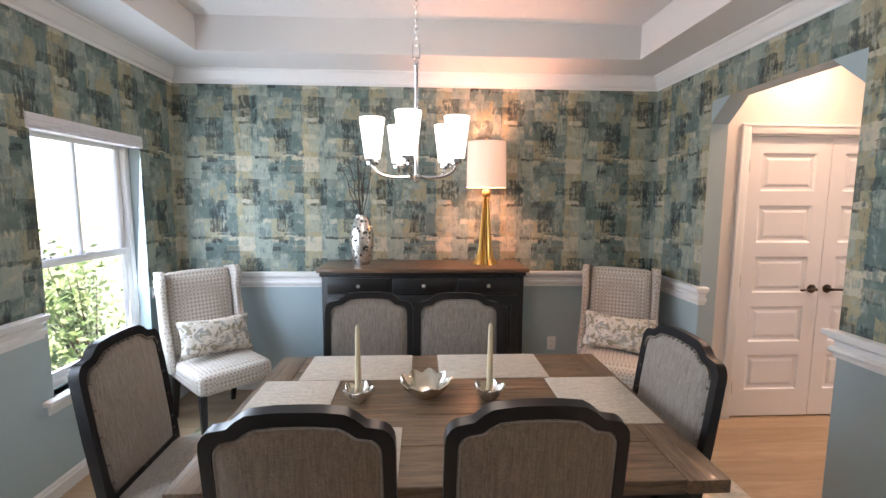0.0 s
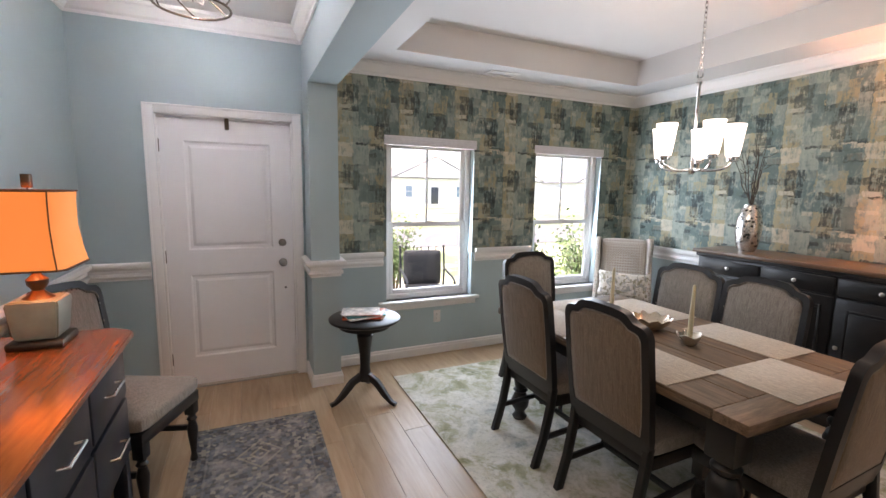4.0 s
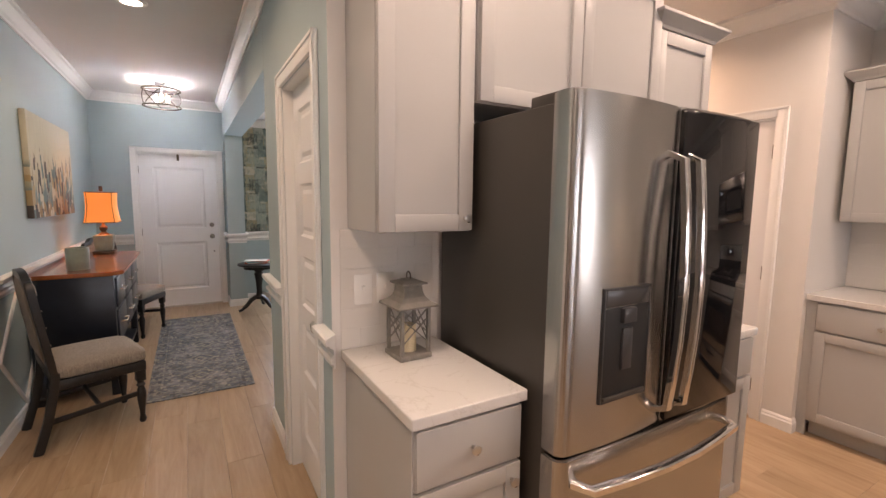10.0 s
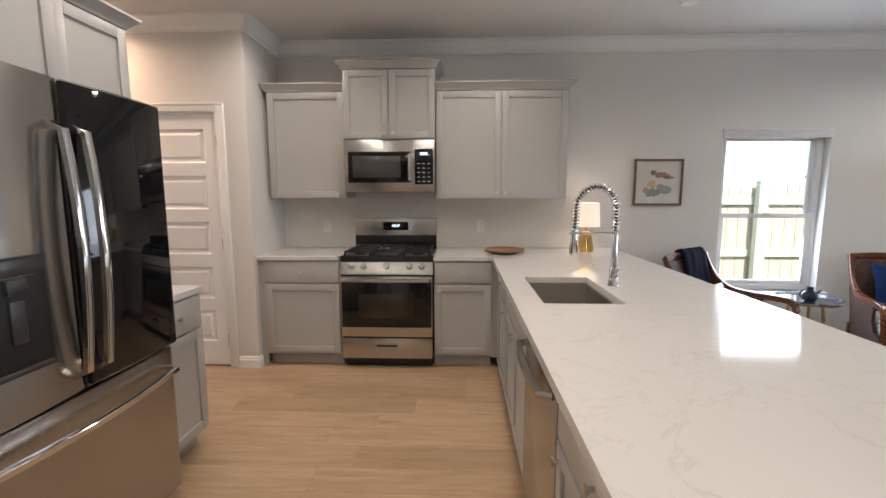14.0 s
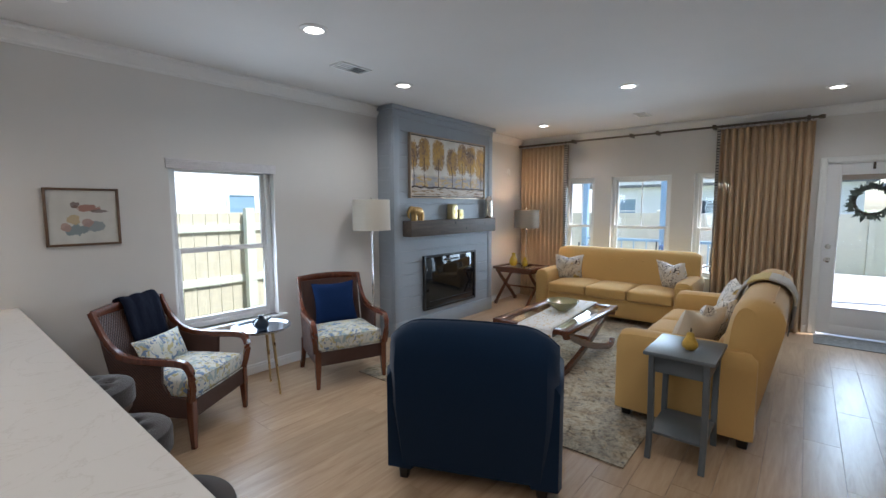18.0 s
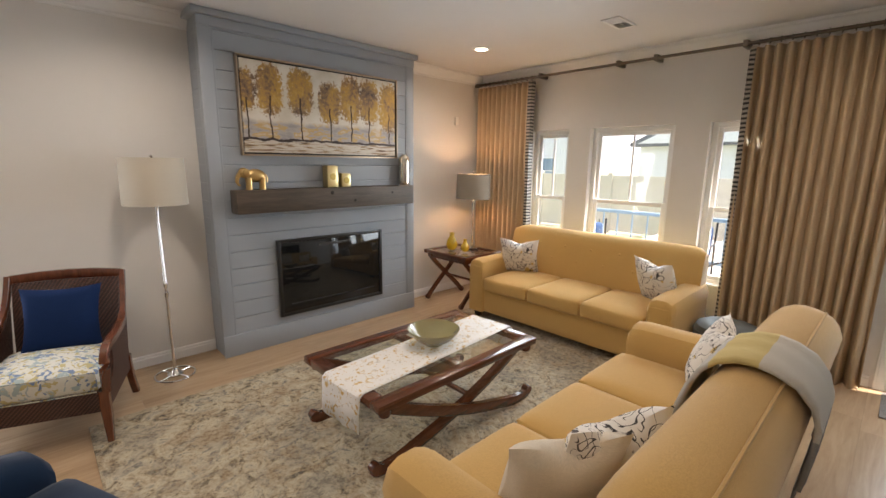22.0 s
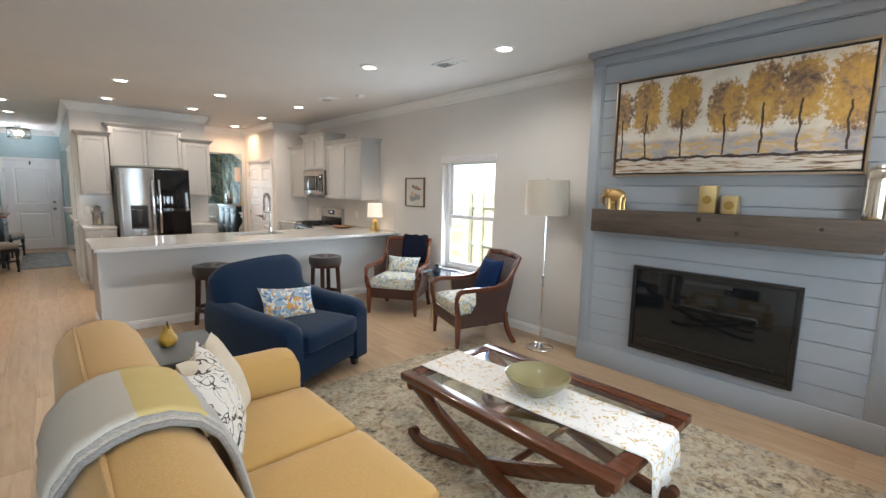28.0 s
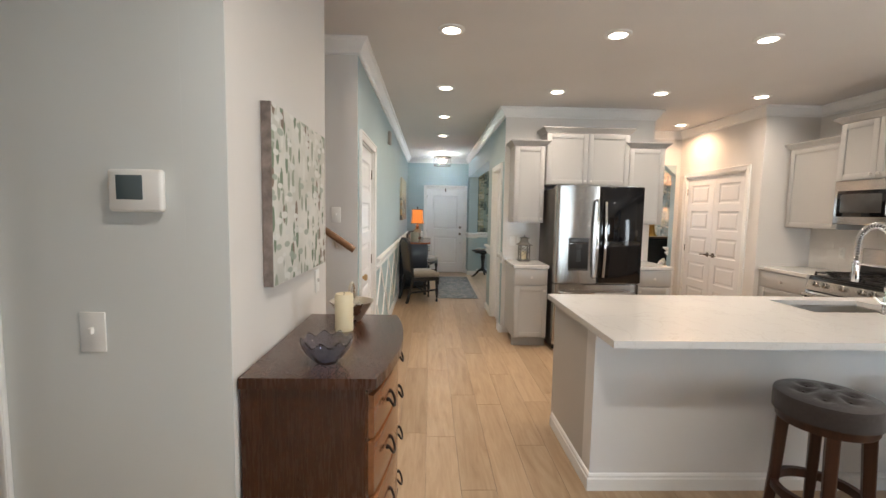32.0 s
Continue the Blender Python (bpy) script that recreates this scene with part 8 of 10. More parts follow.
def sofa(m, W, label):
    """Faces +y; the middle of its back edge lies at the origin."""
    o = thing("sofa", label, "sofa", m, "mustard sofas")
    h = W / 2
    part("base", soft_block(B(), -h + 0.02, h - 0.02, 0.08, 0.88, 0.075, 0.34, 0.03, (0, 0.01, 0), 6), YELLOW, o)
    bm = B()
    prof = [(0.30, 0.30), (0.27, 0.55), (0.245, 0.72), (0.225, 0.82), (0.20, 0.885), (0.165, 0.925), (0.12, 0.948), (0.07, 0.953), (0.02, 0.943), (-0.03, 0.918), (-0.06, 0.88), (-0.075, 0.83), (-0.068, 0.76), (-0.02, 0.52), (0.07, 0.10), (0.30, 0.10)]
    sec = 26
    rings = []
    for k in range(sec + 1):
        t = k / sec
        x = -h + 0.03 + (W - 0.06) * t
        e = min(t, 1 - t) * (W - 0.06)
        f = 1 - 0.5 * max(0, 1 - e / 0.06) ** 2
        drop = 0.045 * max(0, 1 - e / 0.14) ** 2
        ring = []
        for y, z in prof:
            yy = 0.17 + (y - 0.17) * (f if z > 0.4 else 1)
            tuft = 0
            if y > 0.2 and 0.5 < z < 0.85:
                tuft = -0.010 * abs(math.sin(math.pi * 6 * t))
            ring.append((x, yy + tuft + 0.012, z - (drop if z > 0.7 else 0)))
        rings.append(ring)
    loft(bm, rings)
    bmesh.ops.recalc_face_normals(bm, faces=bm.faces[:])
    bk = part("backrest", bm, YELLOW, o, "tight buttoned back")
    part("piping", tube(B(), [(-h + 0.16, 0.007, 0.937), (0, 0.007, 0.938), (h - 0.16, 0.007, 0.937)], 0.006, 6), YELLOW, bk)
    for r, z in ((0, 0.80), (1, 0.66)):
        for j in range(5 + r):
            x = -h + 0.30 + (W - 0.60) * (j + (0 if r else 0.5)) / 5
            part("button", ball(B(), 0.012, pose(x, 0.243 + 0.015 * r, z) @ Matrix.Diagonal((1, 0.5, 1, 1)), 0, 8), YELLOW, bk)
    for sx in (-1, 1):
        bm = B()
        xc = sx * (h - 0.095)
        rings = []
        for y, dz, dw in ((0.06, -0.05, 0.85), (0.10, 0.0, 1), (0.45, 0.005, 1), (0.84, 0.0, 1.0), (0.895, -0.012, 0.97), (0.915, -0.05, 0.88)):
            w_ = 0.098 * dw
            rings.append([(xc - w_, y, 0.08), (xc - w_ * 1.0, y, 0.50), (xc - w_ * 1.06, y, 0.575 + dz), (xc - w_ * 0.85, y, 0.625 + dz), (xc - w_ * 0.4, y, 0.645 + dz), (xc + w_ * 0.4, y, 0.645 + dz), (xc + w_ * 0.85, y, 0.625 + dz), (xc + w_ * 1.06, y, 0.575 + dz), (xc + w_, y, 0.50), (xc + w_, y, 0.08)])
        loft(bm, rings)
        bmesh.ops.recalc_face_normals(bm, faces=bm.faces[:])
        ar = part("arm", bm, YELLOW, o)
        part("arm_panel", soft_block(B(), xc - 0.072, xc + 0.072, 0.903, 0.922, 0.12, 0.575, 0.008, (0, 0.004, 0), 4), YELLOW, ar)
    cw = (W - 0.40) / 3
    for k in range(3):
        x0 = -h + 0.20 + k * cw
        bm = soft_block(B(), x0 + 0.003, x0 + cw - 0.003, 0.26, 0.93, 0.325, 0.475, 0.035, (0.0, 0.012, 0.022), 8)
        cu = part("seat_cushion", bm, YELLOW, o)
        for z in (0.352, 0.449):
            q = [(x0 + 0.02, 0.925, z), (x0 + cw - 0.02, 0.925, z)]
            part("piping", tube(B(), q, 0.005, 6), YELLOW, cu)
    for sx in (-1, 1):
        for y in (0.12, 0.85):
            part("foot", bar(B(), [(sx * (h - 0.09), y, 0.08), (sx * (h - 0.09), y, 0.0)], [0.075, 0.055], [0.075, 0.055], (0, 1, 0)), FOOT, o, "dark wooden block foot")
    return o


sofa(pose(13.13, 1.95, 0, 0, 0, 90), 2.07, "mustard yellow buttoned sofa below the rear windows")
sofa(pose(10.63, 0.02, 0, 0, 0, 0) @ Matrix.Diagonal((1, 1, 1.03, 1)), 2.08, "mustard yellow sofa with a throw over its back")
INKPILLOW = floral("white cushion with ink flowers", (0.74, 0.71, 0.66), ((0.60, 0.42, 0.13), (0.72, 0.68, 0.62)), 0.56, 6.0, (0.05, 0.045, 0.045))
for x, y, z, rx, rz, s in ((12.66, 2.66, 0.66, -20, 118, 0.42), (12.68, 1.22, 0.66, -20, 66, 0.42), (10.13, 0.42, 0.67, -22, 160, 0.43), (11.32, 0.42, 0.66, -22, 200, 0.43), (9.95, 0.48, 0.665, -24, 148, 0.40)):
    solo("cushion", pillow(B(), s, s, 0.17, Matrix(), chop=0.13), INKPILLOW if s > 0.41 else cloth("cream cushion cloth", (0.66, 0.58, 0.46), 0.85, world=False), "white square cushion with black ink flowers" if s > 0.41 else "plain cream cushion on the mustard sofa", "cushion", pose(x, y, z, rx, 0, rz), "sofa cushions")
# throw over the sofa's back
THROW = Nodes("grey, white and yellow striped throw")
n = THROW
g = n.add("ShaderNodeSeparateXYZ")
n.wire(n.coords(), g.inputs[0])
c = n.ramp(n.math("ADD", g.outputs[1], 0.5), [(0.0, (0.56, 0.52, 0.45)), (0.56, (0.60, 0.46, 0.17)), (0.70, (0.47, 0.455, 0.43))], "CONSTANT")
c = n.mix(n.math("MULTIPLY", n.math("LESS_THAN", g.outputs[1], 0.0), n.math("LESS_THAN", g.outputs[2], 0.80)), c, (0.24, 0.235, 0.23))
w = n.noise(n.coords(scale=(8, 1, 1)), 60, 3)
n.bump(w.outputs["Fac"], 0.5, 0.004)
THROW = n.set(n.mix(n.math("MULTIPLY", w.outputs["Fac"], 0.25), c, (0.3, 0.29, 0.27)), 0.95)
bm = B()
path_yz = [(0.335, 0.50), (0.305, 0.60), (0.275, 0.74), (0.25, 0.84), (0.222, 0.905), (0.18, 0.95), (0.125, 0.974), (0.07, 0.979), (0.015, 0.968), (-0.04, 0.942), (-0.08, 0.892), (-0.098, 0.83), (-0.094, 0.74), (-0.08, 0.63)]
splay = [0.03 - 0.03 * math.sin(math.pi * j / (len(path_yz) - 1)) for j in range(len(path_yz))]
rows_ = [[(-0.17 - splay[j] + (0.34 + 2 * splay[j]) * i / 12, y + 0.003 * math.sin(i * 1.9 + j), z + 0.004 * math.sin(i * 1.3 + j * 0.7)) for i in range(13)] for j, (y, z) in enumerate(path_yz)]
loft(bm, rows_, closed=False, caps=False)
th = thing("throw_blanket", "grey, white and yellow throw over the sofa back", "blanket", pose(10.65, 0.032, 0.028, 0, 0, 0))
bl = part("cloth", bm, THROW, th)
bl.modifiers.new("thick", "SOLIDIFY").thickness = 0.016
for off, r, col, name_ in ((0.000, 0.010, (0.40, 0.385, 0.36), "grey selvedge"), (0.014, 0.008, (0.55, 0.51, 0.45), "cream selvedge"), (0.026, 0.008, (0.30, 0.285, 0.27), "taupe selvedge")):
    part("selvedge", tube(B(), [(0.17 + splay[j] + off, y, z - off * 0.3) for j, (y, z) in enumerate(path_yz)], r, 8), cloth(name_, col, 0.6, 300, 0.95, 0.5, sheen=0.1), th, "folded " + name_.split()[0] + " edge")
bm = B()
for i in range(26):
    x = -0.19 + 0.40 * i / 25
    tube(bm, [(x, -0.080, 0.635), (x + 0.004, -0.077, 0.60), (x - 0.003, -0.072, 0.565)], [0.006, 0.005, 0.003], 5)
tagged(part("fringe", bm, THROW, th), "", "", "", "stuff")
# ottoman
GREYLEA = paint("grey leather", (0.115, 0.125, 0.125), 0.5, 0.1, 8, 0.1)
ot = thing("ottoman", "round grey leather ottoman by the curtain", "ottoman", pose(12.72, 0.66, 0))
bm = lathe(B(), [(0.0, 0.03), (0.22, 0.03), (0.235, 0.06), (0.24, 0.3), (0.238, 0.36), (0.222, 0.405), (0.18, 0.425), (0.04, 0.43), (0.01, 0.415), (0.0, 0.414)], 36)
part("body", bm, GREYLEA, ot)
part("button", ball(B(), 0.018, pose(0, 0, 0.418) @ Matrix.Diagonal((1, 1, 0.5, 1)), 0, 10), GREYLEA, ot)
part("seam", torus(B(), 0.238, 0.005, pose(0, 0, 0.36), 40, 6), GREYLEA, ot)
part("foot_ring", lathe(B(), [(0.0, 0.0), (0.2, 0.0), (0.2, 0.03), (0.0, 0.03)], 28), FOOT, ot)

# blue armchair
NAVYV = cloth("navy velvet", (0.0045, 0.018, 0.046), 0.8, 500, 0.8, 0.08, sheen=0.12)
ac = thing("armchair", "navy blue velvet armchair with rounded back", "armchair", pose(8.12, 1.23, 0, 0, 0, -66) @ Matrix.Diagonal((1.18, 1.05, 0.99, 1)))
part("base", soft_block(B(), -0.36, 0.36, 0.06, 0.80, 0.10, 0.34, 0.03, (0, 0.008, 0), 6), NAVYV, ac)
bm = B()
rings = []
sec = 16
prof = [(0.27, 0.30), (0.25, 0.55), (0.20, 0.80), (0.17, 0.90), (0.13, 0.935), (0.08, 0.93), (0.03, 0.88), (0.0, 0.75), (0.02, 0.45), (0.05, 0.10), (0.27, 0.10)]
for k in range(sec + 1):
    t = k / sec
    x = -0.40 + 0.80 * t
    e = min(t, 1 - t) * 0.80
    f = 1 - 0.6 * max(0, 1 - e / 0.06) ** 2
    drop = 0.085 * max(0, 1 - e / 0.15) ** 2 - 0.022 * math.sin(math.pi * t)
    rings.append([(x * (1 - (0.07 if z < 0.2 else 0)), 0.13 + (y - 0.13) * f, z - (drop if z > 0.7 else 0)) for y, z in prof])
loft(bm, rings)
bmesh.ops.recalc_face_normals(bm, faces=bm.faces[:])
bk = part("backrest", bm, NAVYV, ac)
q = [(-0.395 + 0.79 * k / 16, 0.125, 0.935 - (0.085 * max(0, 1 - min(k / 16, 1 - k / 16) * 0.8 / 0.15) ** 2 - 0.022 * math.sin(math.pi * k / 16)) + 0.002) for k in range(17)]
part("seam", tube(B(), q, 0.005, 6), NAVYV, bk)
for sx in (-1, 1):
    bm = B()
    rings = []
    for y, top, dw in ((0.05, 0.66, 0.8), (0.10, 0.70, 1), (0.40, 0.635, 1), (0.72, 0.60, 1.0), (0.80, 0.575, 0.97), (0.83, 0.53, 0.86)):
        w_, xc = 0.075 * dw, sx * 0.345
        rings.append([(xc - w_, y, 0.08), (xc - w_, y, top - 0.10), (xc - w_, y, top - 0.04), (xc - w_ * 0.7, y, top - 0.01), (xc, y, top), (xc + w_ * 0.7, y, top - 0.01), (xc + w_, y, top - 0.04), (xc + w_, y, top - 0.10), (xc + w_, y, 0.08)])
    loft(bm, rings)
    bmesh.ops.recalc_face_normals(bm, faces=bm.faces[:])
    part("arm", bm, NAVYV, ac)
    for y in (0.10, 0.76):
        part("foot", bar(B(), [(sx * 0.33, y, 0.10), (sx * 0.335, y, 0.0)], [0.06, 0.04], [0.06, 0.04], (0, 1, 0)), FOOT, ac, "dark wooden foot")
part("seat_cushion", soft_block(B(), -0.265, 0.265, 0.24, 0.86, 0.33, 0.485, 0.04, (0, 0.012, 0.022), 8), NAVYV, ac)
BRIGHT = floral("yellow and blue painted flower cloth", (0.68, 0.65, 0.58), ((0.10, 0.19, 0.36), (0.60, 0.30, 0.06), (0.30, 0.42, 0.52)), 0.46, 17.0)
solo("cushion", pillow(B(), 0.48, 0.28, 0.14, Matrix()), BRIGHT, "yellow and blue floral lumbar cushion on the armchair", "cushion", pose(8.53, 1.40, 0.60, -30, 6, 96), "", True)

# coffee table with glass top and crossed legs
MAHOG = timber("polished mahogany", (0.135, 0.042, 0.018), (0.055, 0.017, 0.008), 0.24, 1, "x", 0.4)
CLEAR = glass("clear tabletop glass", (0.92, 0.97, 0.95))
ctb = thing("coffee_table", "mahogany coffee table with glass top and crossed legs", "coffee table", pose(10.62, 1.87, 0))
part("top_frame", frame_flat(-0.665, 0.665, -0.40, 0.40, 0.085, 0.415, 0.462), MAHOG, ctb)
g_ = part("glass", cube(-0.585, 0.585, -0.32, 0.32, 0.448, 0.456, 0), CLEAR, ctb, "clear glass panel", False)
g_.visible_shadow = False
for x in (0.0,):
    part("cross_bar", cube(x - 0.03, x + 0.03, -0.316, 0.316, 0.415, 0.447, 0.003), MAHOG, ctb)
for y in (-0.335, 0.335):
    for s in (-1, 1):
        pts = curve((s * 0.60, y + s * 0.022, 0.425), (s * 0.36, y + s * 0.022, 0.30), (s * 0.05, y + s * 0.022, 0.16), (-s * 0.34, y + s * 0.022, 0.075), 12) + curve((-s * 0.34, y + s * 0.022, 0.075), (-s * 0.48, y + s * 0.022, 0.035), (-s * 0.60, y + s * 0.022, 0.015), (-s * 0.64, y + s * 0.022, 0.06), 6)[1:]
        part("leg", bar(B(), pts, 0.042, 0.065), MAHOG, ctb)
        part("scroll", lathe(B(), [(0.0, -0.024), (0.03, -0.024), (0.033, 0.0), (0.03, 0.024), (0.0, 0.024)], 16), MAHOG, ctb, "", True, pose(-s * 0.635, y + s * 0.022, 0.066, 90, 0, 0))
part("stretcher", tube(B(), [(0.09, -0.335, 0.205), (0.09, 0.335, 0.205)], 0.018, 10), MAHOG, ctb)
for sx in (-1, 1):
    for sy in (-1, 1):
        part("corner_knob", lathe(B(), [(0.0, 0.37), (0.03, 0.372), (0.036, 0.39), (0.036, 0.415), (0.0, 0.415)], 16, sx * 0.60, sy * 0.355), MAHOG, ctb)
RUNCLOTH = floral("white runner with gold flowers", (0.78, 0.77, 0.75), ((0.58, 0.39, 0.15), (0.55, 0.51, 0.46), (0.64, 0.46, 0.20)), 0.575, 23.0)
tr = thing("table_runner", "white table runner with gold flowers, hanging over an end", "table runner", pose(10.62, 1.84, 0, 0, 0, 4))
bm = B()
path_xz = [(-0.705, 0.255), (-0.70, 0.36), (-0.69, 0.45), (-0.665, 0.4685), (-0.4, 0.4665), (0.0, 0.4665), (0.4, 0.4665), (0.665, 0.4685), (0.688, 0.45), (0.695, 0.36), (0.70, 0.29)]
rows_ = [[bm.verts.new((x + (0.008 * math.sin(j * 1.7) if z < 0.44 else 0), -0.175 + 0.35 * j / 8, z + (0.0006 * math.sin(j + x * 9)))) for j in range(9)] for x, z in path_xz]
for a, b in zip(rows_, rows_[1:]):
    for j in range(8):
        bm.faces.new((a[j], a[j + 1], b[j + 1], b[j]))
cl_ = part("cloth", bm, RUNCLOTH, tr)
cl_.modifiers.new("thick", "SOLIDIFY").thickness = 0.003
bwl = thing("glass_bowl", "amber-green glass bowl on the coffee table", "bowl", pose(10.66, 1.85, 0.471))
bm = lathe(B(), [(0.0, 0.0), (0.06, 0.0), (0.065, 0.008), (0.12, 0.04), (0.165, 0.09), (0.172, 0.11), (0.166, 0.112), (0.155, 0.092), (0.11, 0.05), (0.05, 0.02), (0.0, 0.018)], 40)
BOWLG = Nodes("smoky amber glass")
BOWLG.set((0.42, 0.38, 0.20), 0.12)
BOWLG.p.inputs["Transmission Weight"].default_value = 0.45
BOWLG.p.inputs["Coat Weight"].default_value = 0.5
part("dish", bm, BOWLG.mat, bwl)

# ---------------------------------------------------------------- living room: chairs, lamps, tables, curtains
WEAVE = Nodes("woven reddish-brown rattan")
n = WEAVE
wa = n.add("ShaderNodeTexWave", wave_type="BANDS", bands_direction="DIAGONAL")
wa.inputs["Scale"].default_value, wa.inputs["Distortion"].default_value = 26.0, 0.6
n.wire(n.coords(), wa.inputs["Vector"])
wb = n.add("ShaderNodeTexWave", wave_type="BANDS", bands_direction="Z")
wb.inputs["Scale"].default_value, wb.inputs["Distortion"].default_value = 34.0, 0.5
n.wire(n.coords(), wb.inputs["Vector"])
h = n.math("MULTIPLY", wa.outputs["Fac"], wb.outputs["Fac"])
cl = n.noise(n.coords(), 7, 4)
c = n.ramp(h, [(0.0, (0.018, 0.006, 0.004)), (0.35, (0.085, 0.028, 0.014)), (0.9, (0.15, 0.055, 0.027))])
c = n.mix(n.math("MULTIPLY", cl.outputs["Fac"], 0.4), c, (0.06, 0.02, 0.012))
n.bump(h, 0.8, 0.006)
WEAVE = n.set(c, 0.42)
REDWOOD = timber("varnished red-brown wood", (0.16, 0.048, 0.022), (0.07, 0.02, 0.010), 0.22, 1, "z", 0.45)
GARDEN = floral("blue, yellow and white garden cloth", (0.60, 0.60, 0.54), ((0.46, 0.40, 0.20), (0.16, 0.23, 0.36), (0.33, 0.41, 0.42)), 0.50, 15.0)
NAVYC = cloth("navy woven cushion cloth", (0.008, 0.024, 0.085), 0.75, sheen=0.0)
THROWN = cloth("black-navy knitted throw", (0.006, 0.008, 0.018), 0.7, 200, 0.95, 0.5, sheen=0.0)


def rattan_chair(m, label):
    """Front towards local +y."""
    ch = thing("rattan_armchair", label, "armchair", m, "pair of rattan armchairs")
    bm = B()
    box(bm, -0.335, 0.335, 0.315, 0.345, 0.21, 0.345, 0.006)
    part("front_rail", bm, WEAVE, ch, "woven rattan rail")
    part("seat_deck", cube(-0.325, 0.325, -0.30, 0.313, 0.30, 0.335, 0.004), REDWOOD, ch)
    back = B()
    rows_ = []
    for z, y in ((0.28, -0.285), (0.45, -0.315), (0.62, -0.355), (0.78, -0.405), (0.885, -0.445)):
        w = 0.30 + 0.02 * (z - 0.28)
        rows_.append([(-w, y + 0.014, z), (0, y - 0.008, z + 0.004), (w, y + 0.014, z), (w, y - 0.012, z), (0, y - 0.034, z + 0.004), (-w, y - 0.012, z)])
    loft(back, rows_)
    bmesh.ops.recalc_face_normals(back, faces=back.faces[:])
    part("back_panel", back, WEAVE, ch, "woven rattan back")
    part("top_rail", bar(B(), [(-0.325, -0.452, 0.905), (-0.16, -0.472, 0.918), (0, -0.478, 0.922), (0.16, -0.472, 0.918), (0.325, -0.452, 0.905)], 0.036, 0.062), REDWOOD, ch)
    for s in (-1, 1):
        x = s * 0.335
        path = curve((x, -0.455, 0.925), (x, -0.37, 0.74), (x * 1.03, -0.30, 0.64), (x * 1.06, -0.14, 0.615), 10) + curve((x * 1.06, -0.14, 0.615), (x * 1.08, 0.05, 0.595), (x * 1.10, 0.20, 0.615), (x * 1.10, 0.30, 0.60), 8)[1:] + curve((x * 1.10, 0.30, 0.60), (x * 1.10, 0.375, 0.585), (x * 1.10, 0.385, 0.50), (x * 1.04, 0.335, 0.34), 8)[1:]
        part("arm", bar(B(), path, [0.036] * 8 + [0.048] * 19, [0.046] * 27), REDWOOD, ch, "curved varnished arm")
        side = B()
        prof = [(-0.285, 0.24), (0.31, 0.21), (0.30, 0.345), (0.16, 0.36), (0.10, 0.45), (0.11, 0.585), (-0.13, 0.60), (-0.26, 0.635), (-0.34, 0.71), (-0.40, 0.80), (-0.36, 0.62), (-0.30, 0.40)]
        prism(side, prof, "x", min(x - 0.012 * s, x + 0.012 * s), max(x - 0.012 * s, x + 0.012 * s))
        part("side_panel", side, WEAVE, ch, "woven rattan side")
        part("front_leg", bar(B(), [(x, 0.33, 0.345), (x, 0.33, 0.20), (x * 1.01, 0.335, 0.0)], [0.055, 0.055, 0.034], [0.055, 0.055, 0.034], (0, 1, 0)), REDWOOD, ch)
        part("rear_leg", bar(B(), curve((x, -0.29, 0.34), (x, -0.28, 0.22), (x, -0.34, 0.10), (x, -0.42, 0.0), 8), 0.045, 0.05, (0, 1, 0)), REDWOOD, ch)
    cu = part("seat_cushion", soft_block(B(), -0.315, 0.315, -0.27, 0.345, 0.335, 0.475, 0.035, (0.0, 0.01, 0.025), 8), GARDEN, ch, "blue and yellow flowered seat cushion")
    for z in (0.345, 0.468):
        part("piping", tube(B(), [(-0.30, 0.347, z), (-0.15, 0.352, z), (0, 0.354, z), (0.15, 0.352, z), (0.30, 0.347, z)], 0.004, 6), GARDEN, cu)
    return ch


SLIM = Matrix.Diagonal((0.90, 0.85, 0.965, 1))
C1, C2 = pose(7.476, 3.31, 0, 0, 0, -146) @ SLIM, pose(8.83, 3.235, 0, 0, 0, 160) @ SLIM
rattan_chair(C1, "dark rattan armchair with a flowered seat and a draped throw")
rattan_chair(C2, "dark rattan armchair with a flowered seat and navy cushion")
solo("cushion", pillow(B(), 0.50, 0.26, 0.13, Matrix()), GARDEN, "blue and yellow flowered lumbar cushion on a rattan chair", "cushion", C1 @ pose(0.0, -0.17, 0.575, -22, 0, 180))
solo("cushion", pillow(B(), 0.47, 0.44, 0.14, Matrix()), NAVYC, "square navy cushion leaning on a rattan chair back", "cushion", C2 @ pose(0.0, -0.235, 0.665, -18, 0, 180))
bm = B()
tp = [(-0.33, 0.60), (-0.365, 0.70), (-0.40, 0.82), (-0.43, 0.93), (-0.465, 0.965), (-0.505, 0.955), (-0.53, 0.88), (-0.535, 0.74), (-0.53, 0.62), (-0.525, 0.47)]
g = [[bm.verts.new((-0.28 + 0.36 * i / 12, y + 0.006 * math.sin(i * 1.9 + z * 8), z + 0.008 * math.sin(i * 1.3))) for i in range(13)] for y, z in tp]
for a, b in zip(g, g[1:]):
    for i in range(12):
        bm.faces.new((a[i], a[i + 1], b[i + 1], b[i]))
tw = thing("throw", "black-navy knitted throw draped over a chair back", "throw", C1)
o = part("cloth", bm, THROWN, tw)
o.modifiers.new("thick", "SOLIDIFY").thickness = 0.012
bm = B()
for i in range(26):
    x = -0.275 + 0.35 * i / 25
    tube(bm, [(x, -0.525, 0.475), (x + 0.004, -0.527, 0.44), (x - 0.003, -0.53, 0.41 + 0.008 * (i % 3))], 0.004, 5)
tagged(part("fringe", bm, THROWN, tw), "", "", "", "stuff")

